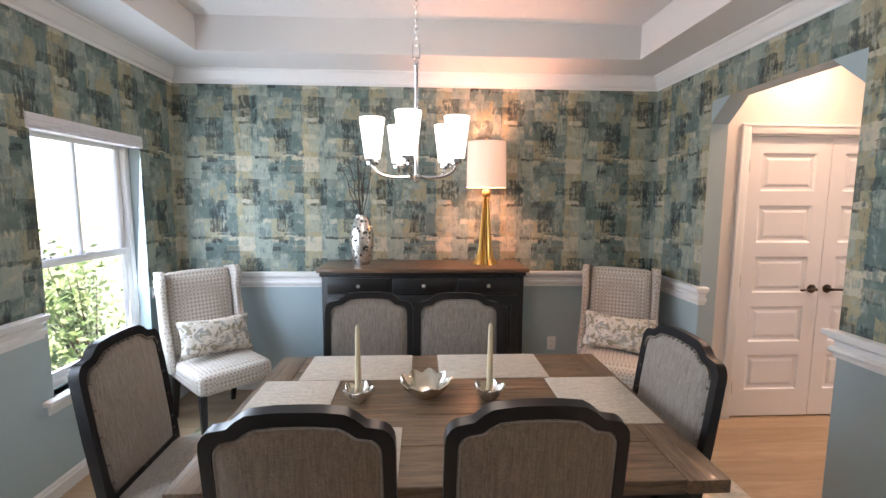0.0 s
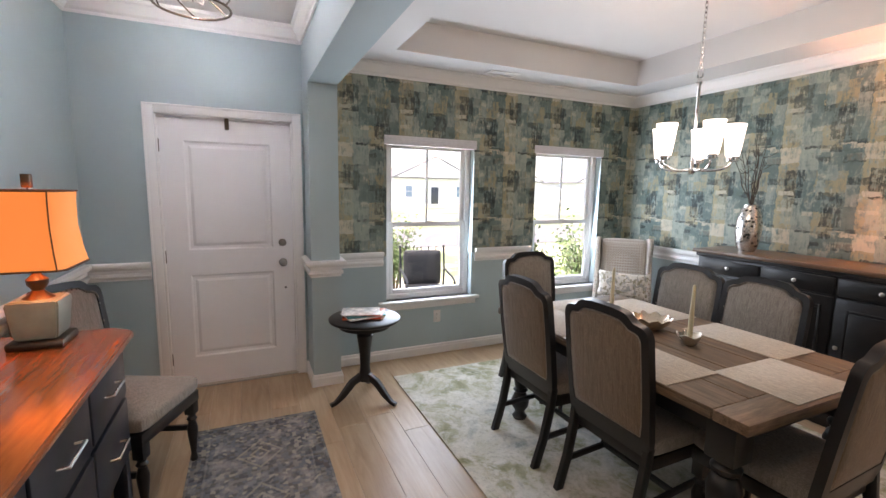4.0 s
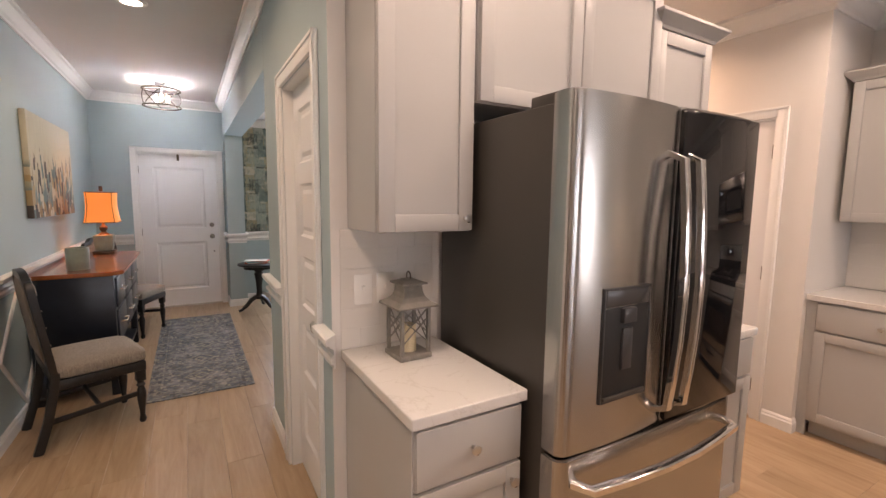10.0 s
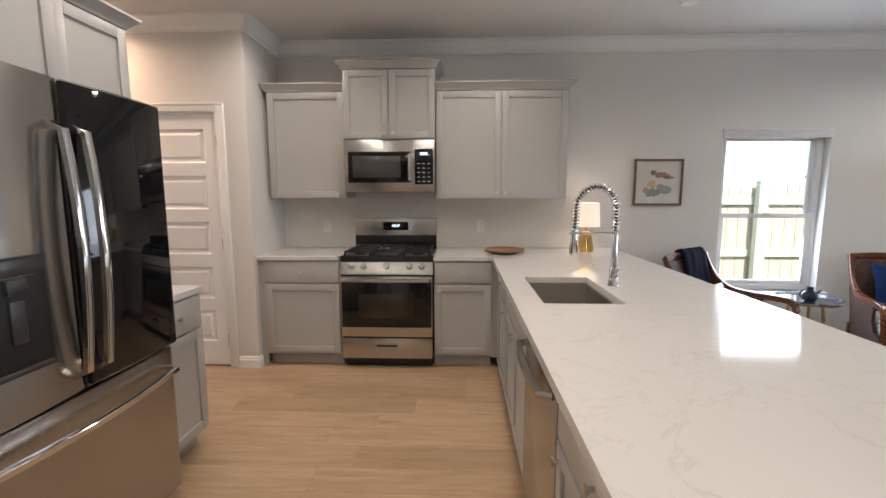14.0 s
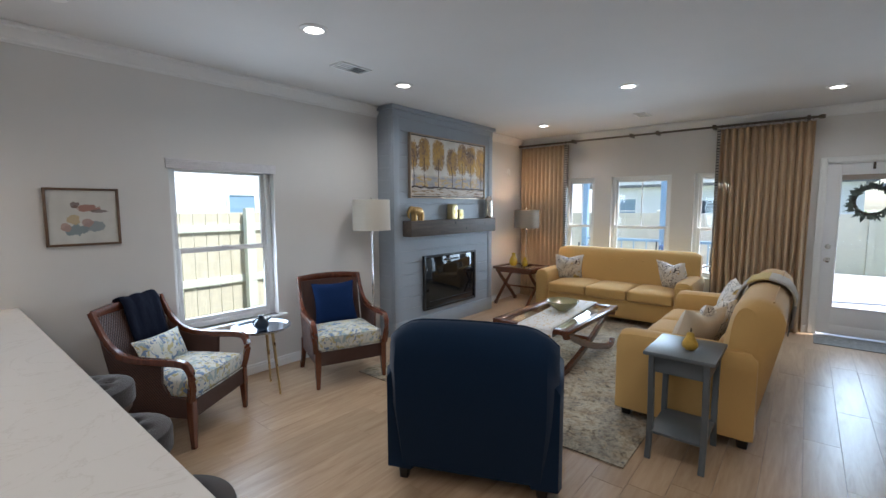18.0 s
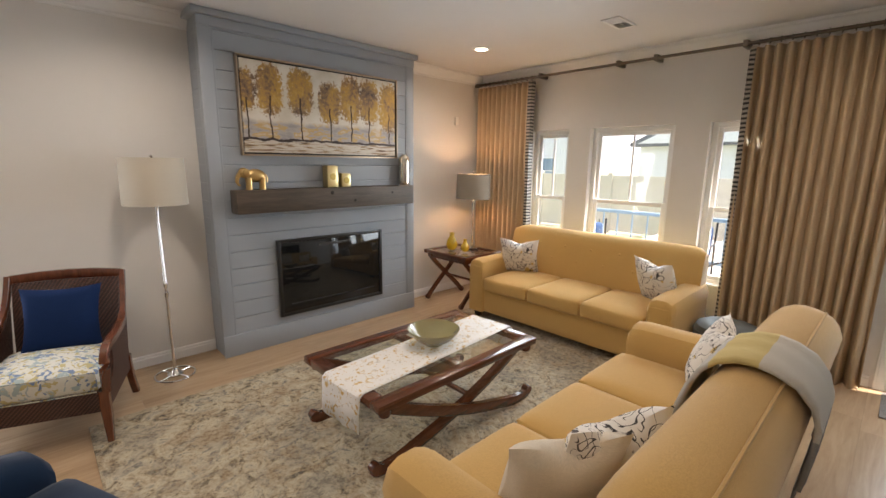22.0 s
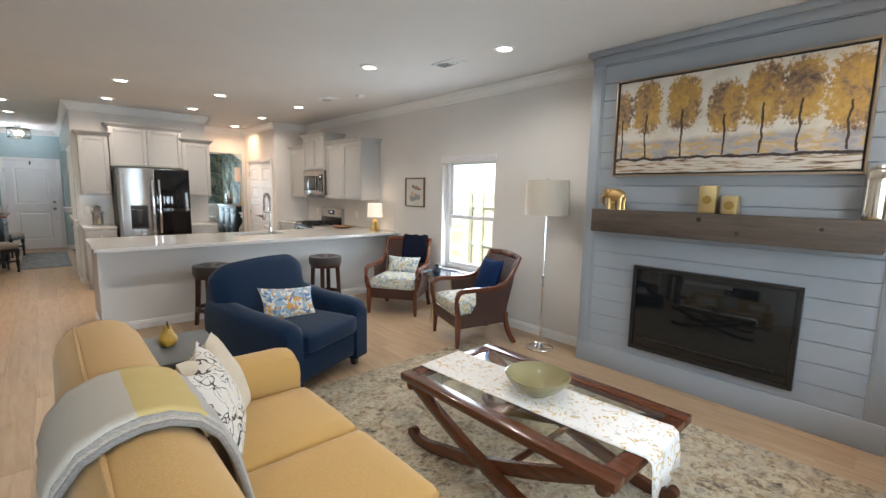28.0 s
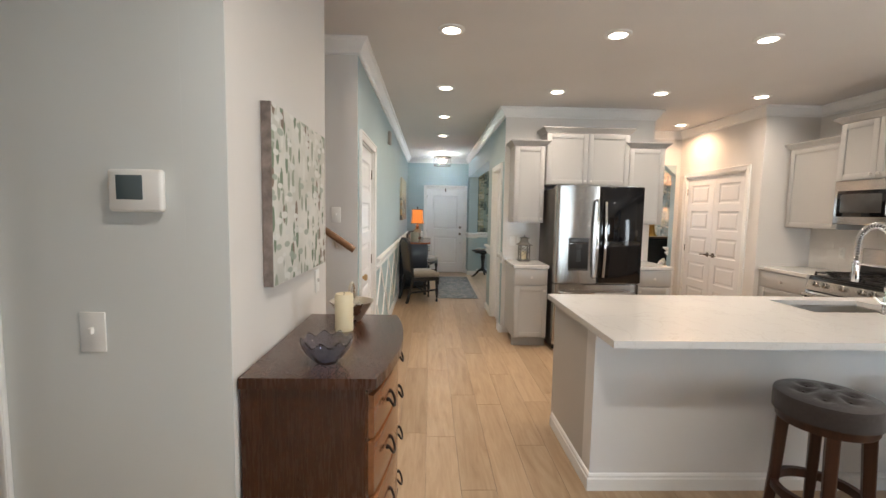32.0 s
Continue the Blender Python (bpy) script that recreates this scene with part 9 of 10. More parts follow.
# tray table
BRASS = metal("satin brass", (0.62, 0.47, 0.24), 0.28)
TRAY = metal("dark mirrored tray", (0.36, 0.42, 0.52), 0.09)
tt = thing("tray_table", "round mirrored tray table on slim brass legs", "side table", pose(8.14, 3.42, 0))
part("tray", lathe(B(), [(0.0, 0.553), (0.20, 0.553), (0.212, 0.556), (0.232, 0.572), (0.238, 0.574), (0.238, 0.567), (0.215, 0.546), (0.0, 0.543)], 40), TRAY, tt, "mirrored blue-silver tray")
for k in range(3):
    a = radians(120 * k + 45)
    part("leg", tube(B(), [(0.12 * math.cos(a), 0.12 * math.sin(a), 0.545), (0.185 * math.cos(a), 0.185 * math.sin(a), 0.0)], [0.014, 0.008], 10), BRASS, tt, "tapered brass leg")
DKBLUE = paint("blue-black glazed pottery", (0.012, 0.022, 0.035), 0.3, 0.3, 20, 0.15)
bv = thing("bud_vase", "small blue-black pottery bird vase", "vase", pose(8.12, 3.38, 0.554))
part("body", lathe(B(), [(0.0, 0.0), (0.04, 0.0), (0.058, 0.03), (0.055, 0.06), (0.03, 0.085), (0.022, 0.105), (0.027, 0.12), (0.018, 0.12), (0.0, 0.10)], 24), DKBLUE, bv)
part("spout", tube(B(), [(0.03, 0, 0.06), (0.065, 0.0, 0.075), (0.09, 0, 0.095)], [0.018, 0.012, 0.004], 8), DKBLUE, bv)
part("handle", tube(B(), curve((-0.02, 0, 0.10), (-0.09, 0, 0.10), (-0.08, 0, 0.03), (-0.05, 0, 0.025), 8), 0.006, 6), DKBLUE, bv)

# floor lamp
SHADE_OFF = cloth("cream satin lampshade", (0.54, 0.49, 0.41), 0.93, 600, 0.6, 0.06)
TAUPE_SH = cloth("taupe linen lampshade", (0.29, 0.25, 0.205), 0.9, 600, 0.7, 0.1)
fl = thing("floor_lamp", "chrome floor lamp with an unlit cream drum shade", "floor lamp", pose(9.50, 3.55, 0))
bm = lathe(B(), [(0.0, 0.004), (0.05, 0.004), (0.055, 0.014), (0.03, 0.03), (0.018, 0.05), (0.0, 0.05)], 28)
torus(bm, 0.135, 0.007, pose(0, 0, 0.0075), 40, 8)
for k in range(4):
    a = radians(90 * k + 30)
    tube(bm, [(0.045 * math.cos(a), 0.045 * math.sin(a), 0.012), (0.135 * math.cos(a), 0.135 * math.sin(a), 0.0075)], 0.006, 6)
part("base", bm, CHROME, fl)
part("pole", lathe(B(), [(0.011, 0.045), (0.010, 0.62), (0.015, 0.63), (0.0155, 0.665), (0.009, 0.672), (0.009, 0.70), (0.0155, 0.708), (0.0155, 0.745), (0.010, 0.755), (0.009, 1.30), (0.016, 1.305), (0.016, 1.335), (0.006, 1.34), (0.005, 1.64), (0.0, 1.64)], 16), CHROME, fl)
part("shade", drum(0.205, 0.20, 0.33), SHADE_OFF, fl, "cream drum shade", True, pose(0, 0, 1.325))
part("finial", lathe(B(), [(0.0, 1.64), (0.012, 1.645), (0.008, 1.658), (0.011, 1.668), (0.0, 1.678)], 14), CHROME, fl)

# end table with lamp and pear vases
et = thing("end_table", "mahogany end table with glass top and crossed legs", "end table", pose(12.55, 3.43, 0))
part("top_frame", frame_flat(-0.305, 0.305, -0.355, 0.345, 0.065, 0.578, 0.622), MAHOG, et)
o = part("glass", cube(-0.242, 0.242, -0.292, 0.282, 0.60, 0.612, 0.0), CLEAR, et, "clear glass panel", False)
o.visible_shadow = False
part("apron", frame_flat(-0.27, 0.27, -0.32, 0.31, 0.022, 0.53, 0.577, 0.003), MAHOG, et)
for y in (-0.29, 0.28):
    for s in (-1, 1):
        part("leg", bar(B(), curve((s * 0.26, y + s * 0.016, 0.54), (s * 0.10, y + s * 0.016, 0.36), (-s * 0.12, y + s * 0.016, 0.20), (-s * 0.27, y + s * 0.016, 0.035), 10), 0.03, 0.05), MAHOG, et)
        part("scroll", lathe(B(), [(0.0, -0.018), (0.03, -0.018), (0.03, 0.018), (0.0, 0.018)], 14), MAHOG, et, "", True, pose(-s * 0.275, y + s * 0.016, 0.031, 90, 0, 0))
part("stretcher", tube(B(), [(0, -0.29, 0.28), (0, 0.28, 0.28)], 0.014, 10), MAHOG, et)
tl = thing("table_lamp", "slim chrome table lamp with a lit taupe drum shade", "table lamp", pose(12.75, 3.45, 0.623))
part("base", lathe(B(), [(0.0, 0.0), (0.085, 0.0), (0.088, 0.012), (0.05, 0.022), (0.022, 0.03), (0.016, 0.06), (0.0, 0.06)], 28), CHROME, tl)
part("stem", lathe(B(), [(0.011, 0.05), (0.010, 0.22), (0.015, 0.225), (0.015, 0.245), (0.010, 0.25), (0.010, 0.55), (0.016, 0.555), (0.016, 0.58), (0.005, 0.59), (0.005, 0.925), (0.0, 0.925)], 16), CHROME, tl)
part("shade", drum(0.205, 0.20, 0.295), TAUPE_SH, tl, "taupe drum shade lit from inside", True, pose(0, 0, 0.60))
part("finial", ball(B(), 0.014, pose(0, 0, 0.935)), CHROME, tl)
BULB2 = glow("lit frosted bulb", (1.0, 0.72, 0.42), 9.0)
part("bulb", lathe(B(), [(0.0, 0.62), (0.016, 0.625), (0.03, 0.67), (0.028, 0.70), (0.0, 0.72)], 16), BULB2, tl, "lit bulb")
lamp("end_table_bulb", 12.75, 3.45, 1.37, 9, (1.0, 0.62, 0.34), 0.04, "POINT")
YGLASS = Nodes("yellow art glass")
YGLASS.set((0.72, 0.50, 0.03), 0.12)
YGLASS.p.inputs["Transmission Weight"].default_value = 0.35
YGLASS.p.inputs["Coat Weight"].default_value = 0.6
YGLASS = YGLASS.mat
for x, y, k, r in ((12.47, 3.52, 1.0, 0), (12.50, 3.33, 0.72, 50)):
    v_ = thing("pear_vase", "yellow glass pear-shaped vase on the end table", "vase", pose(x, y, 0.623, 0, 0, r) @ Matrix.Scale(k, 4), "yellow pear vases")
    part("body", lathe(B(), [(0.0, 0.0), (0.035, 0.0), (0.062, 0.03), (0.07, 0.07), (0.06, 0.11), (0.035, 0.15), (0.026, 0.18), (0.034, 0.205), (0.026, 0.205), (0.0, 0.17)], 28), YGLASS, v_)

# grey side table behind the sofa
GREYP = paint("blue-grey furniture paint", (0.10, 0.115, 0.125), 0.38, 0.12, 5, 0.05)
gt = thing("side_table", "small grey painted side table with a lower shelf", "side table", pose(9.37, 0.437, 0))
part("top", cube(-0.24, 0.24, -0.193, 0.193, 0.665, 0.69, 0.006), GREYP, gt)
part("apron", frame_flat(-0.205, 0.205, -0.158, 0.158, 0.02, 0.56, 0.664, 0.003), GREYP, gt)
part("drawer_front", cube(-0.165, 0.165, 0.158, 0.163, 0.575, 0.65, 0.003), GREYP, gt)
part("knob", ball(B(), 0.012, pose(0, 0.172, 0.612)), BRONZE, gt)
part("shelf", cube(-0.20, 0.20, -0.155, 0.155, 0.16, 0.178, 0.004), GREYP, gt)
for sx in (-1, 1):
    for sy in (-1, 1):
        x, y = sx * 0.195, sy * 0.148
        part("leg", bar(B(), curve((x, y, 0.664), (x + sx * 0.004, y, 0.46), (x - sx * 0.03, y, 0.30), (x - sx * 0.012, y, 0.16), 8) + curve((x - sx * 0.012, y, 0.16), (x, y, 0.10), (x + sx * 0.012, y, 0.05), (x + sx * 0.02, y, 0.0), 5)[1:], [0.042] * 4 + [0.034] * 5 + [0.028] * 5, 0.034, (0, 1, 0)), GREYP, gt)
pr = thing("pear_ornament", "small gold pear ornament on the side table", "ornament", pose(9.33, 0.41, 0.691) @ Matrix.Scale(0.85, 4))
PEAR = paint("mottled gold glaze", (0.50, 0.31, 0.045), 0.3, 0.25, 24, 0.05)
part("fruit", lathe(B(), [(0.0, 0.002), (0.03, 0.0), (0.052, 0.025), (0.052, 0.05), (0.036, 0.078), (0.026, 0.098), (0.027, 0.112), (0.018, 0.126), (0.0, 0.13)], 24), PEAR, pr)
part("stem", tube(B(), [(0, 0, 0.125), (0.006, 0, 0.14), (0.012, 0.0, 0.155)], 0.004, 6), BRONZE, pr, "dark stem")
part("leaf", prism(B(), [(-0.01, 0.13), (0.03, 0.112), (0.055, 0.128), (0.03, 0.145)], "y", -0.0015, 0.0015), BRONZE, pr, "dark leaf")

# curtains
CURT = Nodes("tan pleated curtain cloth")
n = CURT
w1 = n.noise(n.coords(scale=(60, 60, 1.5)), 5, 3)
w2 = n.noise(n.coords(scale=(2, 2, 2)), 2, 3)
c = n.ramp(w1.outputs["Fac"], [(0.35, (0.45, 0.32, 0.195)), (0.65, (0.58, 0.44, 0.285))])
n.bump(w1.outputs["Fac"], 0.12, 0.002)
CURT = n.set(n.mix(n.math("MULTIPLY", w2.outputs["Fac"], 0.25), c, (0.45, 0.35, 0.245)), 0.8)
CTRIM = Nodes("black, grey and white braid")
n = CTRIM
w = n.add("ShaderNodeTexWave", wave_type="BANDS", bands_direction="Z")
w.inputs["Scale"].default_value, w.inputs["Distortion"].default_value, w.inputs["Detail"].default_value = 8.5, 3.0, 3.0
n.wire(n.coords(), w.inputs["Vector"])
c = n.ramp(w.outputs["Fac"], [(0.2, (0.04, 0.036, 0.034)), (0.45, (0.17, 0.155, 0.14)), (0.7, (0.38, 0.35, 0.31))])
CTRIM = n.set(c, 0.9)
ROD = metal("dark pewter curtain rod", (0.16, 0.135, 0.11), 0.38)


def curtain(y0, y1, inner, folds, label, seed):
    rr = random.Random(seed)
    cur = thing("curtain", label, "curtain", pose(13.20, 0, 0), "pair of curtains")
    ph = [rr.uniform(-0.5, 0.5) for _ in range(folds + 1)]
    amp = [rr.uniform(0.75, 1.25) for _ in range(folds + 1)]
    cols = folds * 12
    zs = [0.012, 0.3, 0.8, 1.4, 2.0, 2.35, 2.50, 2.575]
    def at(i, z, off=0.0):
        f = i / 12
        k = min(int(f), folds)
        fr = f - int(f)
        a = amp[k] * (1 - fr) + amp[min(k + 1, folds)] * fr
        soft = 0.032 + 0.016 * (1 - z / 2.6)
        s = math.sin(2 * math.pi * f + 0.25 * math.sin(z * 2.1 + ph[k]))
        x = soft * a * math.copysign(abs(s) ** 0.75, s)
        return (x + off, y0 + (y1 - y0) * i / cols + 0.010 * math.sin(z * 1.7 + k) * (1 - z / 2.6), z)
    bm = B()
    rows_ = [[bm.verts.new(at(i, z)) for i in range(cols + 1)] for z in zs]
    for a, b in zip(rows_, rows_[1:]):
        for i in range(cols):
            bm.faces.new((a[i], a[i + 1], b[i + 1], b[i]))
    o = part("cloth", bm, CURT, cur)
    o.modifiers.new("thick", "SOLIDIFY").thickness = 0.004
    bm = B()
    e = y1 if inner > 0 else y0
    r_ = []
    for z in zs:
        x0 = at(cols if inner > 0 else 0, z)[0]
        r_.append([(x0 - 0.045, e + inner * 0.006, z), (x0 + 0.03, e + inner * 0.012, z), (x0 + 0.03, e + inner * 0.018, z), (x0 - 0.046, e + inner * 0.012, z), (x0 - 0.050, e - inner * 0.03, z), (x0 - 0.045, e - inner * 0.03, z)])
    loft(bm, r_)
    bmesh.ops.recalc_face_normals(bm, faces=bm.faces[:])
    part("braid", bm, CTRIM, cur, "black and white braid edge")
    for k in range(folds + 1):
        y = y0 + 0.03 + (y1 - y0 - 0.06) * k / folds
        part("hook_ring", torus(B(), 0.022, 0.003, pose(0, y, 2.612, 90, 0, 0), 16, 6), ROD, cur)


curtain(-0.12, 0.86, 1, 13, "long tan pleated curtain with a braid edge by the door", 2)
curtain(2.97, 3.80, -1, 11, "long tan pleated curtain with a braid edge in the corner", 5)
rd = thing("curtain_rod", "long dark pewter curtain rod on wall brackets", "curtain rod", pose(13.20, 0, 2.615))
part("rod", tube(B(), [(0, -0.17, 0), (0, 3.83, 0)], 0.014, 12), ROD, rd)
for y in (-0.17, 3.83):
    part("finial", lathe(B(), [(0.0, -0.03), (0.022, -0.03), (0.026, 0.0), (0.022, 0.03), (0.0, 0.03)], 16), ROD, rd, "", True, pose(0, y, 0, 90, 0, 0))
for y in (-0.05, 0.92, 1.62, 1.98, 2.88):
    part("bracket", cube(-0.02, 0.128, y - 0.018, y + 0.018, -0.022, 0.03, 0.004), ROD, rd)

# door mat
MAT2 = cloth("grey flecked mat", (0.20, 0.20, 0.195), 0.4, 120, 0.95, 0.5)
solo("door_mat", soft_block(B(), 12.80, 13.28, -1.06, -0.24, 0.0, 0.010, 0.004, n=3), MAT2, "grey flecked mat in front of the glazed door", "door mat")

# display cabinet against the wall
dc = thing("display_cabinet", "tall black display cabinet with glass doors, white top", "cabinet", pose(10.86, -1.115, 0))
part("plinth", cube(-0.545, 0.545, 0.004, 0.262, 0.0, 0.09, 0.004), BLACKWOOD, dc)
part("back", cube(-0.54, 0.54, 0.0, 0.012, 0.09, 1.56, 0), BLACKWOOD, dc, "", False)
for x in (-0.55, 0.525):
    part("side", cube(x, x + 0.025, 0.0, 0.262, 0.0, 1.56, 0.003), BLACKWOOD, dc)
for z in (0.10, 0.45, 0.82, 1.19):
    part("shelf", cube(-0.524, 0.524, 0.013, 0.25, z, z + 0.018, 0.002), BLACKWOOD, dc)
part("top", cube(-0.565, 0.565, -0.003, 0.29, 1.561, 1.60, 0.01), WHITE, dc, "white painted top")
for s in (-1, 1):
    d_ = part("door", frame_bars(B(), min(s * 0.003, s * 0.547), max(s * 0.003, s * 0.547), 0.10, 1.55, 0.055, 0.264, 0.284, 0.003), BLACKWOOD, dc)
    g_ = part("glass", cube(min(s * 0.055, s * 0.495), max(s * 0.055, s * 0.495), 0.272, 0.276, 0.152, 1.498, 0), PANE, d_, "", False)
    part("knob", ball(B(), 0.012, pose(s * 0.03, 0.294, 0.85)), NICKEL, d_)

# pedestal table with an orchid
ot = thing("orchid_table", "round mahogany pedestal table with carved feet", "pedestal table", pose(9.19, -0.955, 0) @ Matrix.Diagonal((1.2, 1.2, 1, 1)))
part("top", lathe(B(), [(0.0, 0.70), (0.10, 0.70), (0.125, 0.708), (0.13, 0.718), (0.125, 0.73), (0.115, 0.726), (0.0, 0.726)], 36), MAHOG, ot)
part("pedestal", lathe(B(), [(0.03, 0.14), (0.045, 0.17), (0.05, 0.22), (0.032, 0.27), (0.022, 0.32), (0.028, 0.42), (0.042, 0.48), (0.022, 0.52), (0.018, 0.60), (0.03, 0.64), (0.05, 0.70)], 20), MAHOG, ot)
for k in range(3):
    a = 120 * k + 90
    part("foot", bar(B(), [*curve((0.02, 0, 0.20), (0.07, 0, 0.24), (0.10, 0, 0.10), (0.115, 0, 0.04), 8), (0.135, 0, 0.02), (0.155, 0, 0.024), (0.158, 0, 0.05)], [0.035] * 9 + [0.04, 0.04, 0.03], [0.05] * 5 + [0.04] * 4 + [0.034, 0.03, 0.02], (0, 1, 0)), MAHOG, ot, "carved scroll foot", True, pose(0, 0, 0, 0, 0, a) @ Matrix.Scale(0.7, 4, (1, 0, 0)))
op = thing("orchid", "yellow orchid in a dark bowl", "plant", pose(9.19, -0.975, 0.727))
part("pot", lathe(B(), [(0.0, 0.0), (0.05, 0.0), (0.075, 0.03), (0.082, 0.07), (0.07, 0.105), (0.062, 0.105), (0.07, 0.07), (0.0, 0.06)], 28), DKBLUE, op, "dark glazed bowl")
LEAFG = paint("orchid leaf green", (0.05, 0.10, 0.025), 0.4, 0.2, 20, 0.05)
PETAL = paint("yellow orchid petal", (0.75, 0.50, 0.02), 0.6, 0.15, 30, 0.05)
for k in range(4):
    part("leaf", bar(B(), curve((0, 0, 0.09), (0.03, 0, 0.16), (0.07, 0, 0.18), (0.11, 0, 0.13), 6), [0.02, 0.03, 0.036, 0.036, 0.03, 0.02, 0.004], 0.004), LEAFG, op, "", True, pose(0, 0, 0, 0, 0, 90 * k + 20))
part("stem", tube(B(), curve((0, 0, 0.08), (0.0, 0.0, 0.20), (0.01, 0.02, 0.32), (0.05, 0.05, 0.36), 8), 0.004, 6), LEAFG, op)
rr = random.Random(8)
for k in range(7):
    fx, fy, fz = rr.uniform(0.0, 0.08), rr.uniform(0.01, 0.085), rr.uniform(0.20, 0.38)
    bm = B()
    for j in range(5):
        a = 2 * math.pi * j / 5 + k
        d1, d2 = Vector((0.35, math.cos(a), math.sin(a))), Vector((0, -math.sin(a), math.cos(a)))
        c0 = Vector((0, 0, 0))
        vs = [bm.verts.new(p) for p in (c0, d1 * 0.022 + d2 * 0.014, d1 * 0.042 + d2 * 0.010, d1 * 0.048, d1 * 0.042 - d2 * 0.010, d1 * 0.022 - d2 * 0.014)]
        bm.faces.new(vs)
    o = part("flower", bm, PETAL, op, "yellow orchid flower", True, pose(fx, fy, fz, rr.uniform(-30, 30), rr.uniform(-30, 30), rr.uniform(0, 180)))
    o.modifiers.new("thick", "SOLIDIFY").thickness = 0.0016

# bird picture on the side wall
FRAMEW = timber("brown picture frame", (0.20, 0.125, 0.075), (0.10, 0.055, 0.03), 0.4, 1, "x")
BIRD = Nodes("bird and blossom print")
n = BIRD
g = n.add("ShaderNodeSeparateXYZ")
n.wire(n.coords(), g.inputs[0])
px, pz = g.outputs[0], g.outputs[2]
wob = n.noise(n.coords(), 26, 4, 0.65)
c = n.ramp(n.noise(n.coords(), 6, 3).outputs["Fac"], [(0.3, (0.55, 0.54, 0.50)), (0.7, (0.66, 0.645, 0.60))])
for bx, bz, rx_, rz_, col in ((-0.05, -0.09, 0.07, 0.045, (0.16, 0.22, 0.24)), (0.06, -0.07, 0.06, 0.04, (0.22, 0.26, 0.28)), (-0.06, -0.02, 0.04, 0.035, (0.50, 0.38, 0.20)), (-0.10, -0.07, 0.03, 0.03, (0.42, 0.27, 0.22)), (0.02, -0.04, 0.035, 0.03, (0.38, 0.25, 0.22)), (0.02, 0.065, 0.075, 0.028, (0.30, 0.12, 0.085)), (-0.045, 0.085, 0.03, 0.025, (0.15, 0.10, 0.09)), (0.09, 0.04, 0.05, 0.012, (0.16, 0.12, 0.11))):
    dx, dz = n.math("DIVIDE", n.math("SUBTRACT", px, bx), rx_), n.math("DIVIDE", n.math("SUBTRACT", pz, bz), rz_)
    d = n.math("ADD", n.math("ADD", n.math("MULTIPLY", dx, dx), n.math("MULTIPLY", dz, dz)), n.math("MULTIPLY_ADD", wob.outputs["Fac"], 3.2, -1.6))
    c = n.mix(n.ramp(d, [(0.75, (0.85, 0.85, 0.85)), (1.0, (0, 0, 0))]), c, col)
BIRD = n.set(c, 0.7)
bp = thing("bird_picture", "framed print of a bird on blossom, muted colours", "picture", pose(7.09, YE - 0.001, 1.512))
part("frame", frame_bars(B(), -0.212, 0.212, -0.203, 0.203, 0.016, -0.026, 0.0, 0.003), FRAMEW, bp)
part("print", cube(-0.197, 0.197, -0.012, -0.004, -0.188, 0.188, 0), BIRD, bp, "", False)

# dresser
DRESS = timber("dark red-brown dresser veneer", (0.068, 0.023, 0.009), (0.040, 0.013, 0.006), 0.27, 0.8, "z", 0.35)
# lighter red-brown puts the reflection on the drawer fronts into their colour
DRESS_LIT = timber("red-brown drawer veneer", (0.27, 0.105, 0.038), (0.15, 0.052, 0.02), 0.24, 0.8, "x", 0.5)
IRON = metal("black bail pull", (0.035, 0.03, 0.028), 0.4)


def bow(u, y=0.0):
    """Front line of the bowed chest, u from -1 to 1."""
    return 0.385 + 0.055 * (1 - u * u) + y


dr = thing("dresser", "dark red-brown bow-front dresser with four drawers", "dresser", pose(6.955, -1.11, 0))
H = 0.405


def bowed_slab(hw, off, z0, z1, back=0.0, bm=None):
    poly = [(-hw, back), *[(-hw + 2 * hw * k / 16, bow(-1 + 2 * k / 16, off)) for k in range(17)], (hw, back)]
    return prism(bm or B(), poly, "z", z0, z1)


part("carcass", bowed_slab(H - 0.015, -0.012, 0.14, 0.955), DRESS, dr)
part("top", bowed_slab(H, 0.022, 0.956, 0.99), DRESS, dr)
part("base_moulding", bowed_slab(H - 0.003, 0.012, 0.10, 0.152), DRESS, dr)
z = 0.165
for hgt in (0.225, 0.205, 0.185, 0.15):
    bm = B()
    rings = []
    for k in range(15):
        u = -0.9 + 1.8 * k / 14
        x = u * H
        y = bow(u, -0.012)
        rings.append([(x, y - 0.01, z), (x, y + 0.012, z + 0.004), (x, y + 0.014, z + 0.01), (x, y + 0.014, z + hgt - 0.016), (x, y + 0.012, z + hgt - 0.01), (x, y - 0.01, z + hgt - 0.006)])
    loft(bm, rings)
    bmesh.ops.recalc_face_normals(bm, faces=bm.faces[:])
    d_ = part("drawer", bm, DRESS_LIT, dr)
    for u in (-0.55, 0.55):
        x, y = u * H, bow(u, 0.003)
        bm = B()
        for s in (-1, 1):
            ball(bm, 0.008, pose(x + s * 0.035, y + 0.004, z + hgt * 0.55), 0, 8)
        tube(bm, curve((x - 0.035, y + 0.010, z + hgt * 0.55), (x - 0.04, y + 0.030, z + hgt * 0.55 - 0.045), (x + 0.04, y + 0.030, z + hgt * 0.55 - 0.045), (x + 0.035, y + 0.010, z + hgt * 0.55), 10), 0.0045, 6)
        part("bail_pull", bm, IRON, d_, "black metal bail pull")
    z += hgt
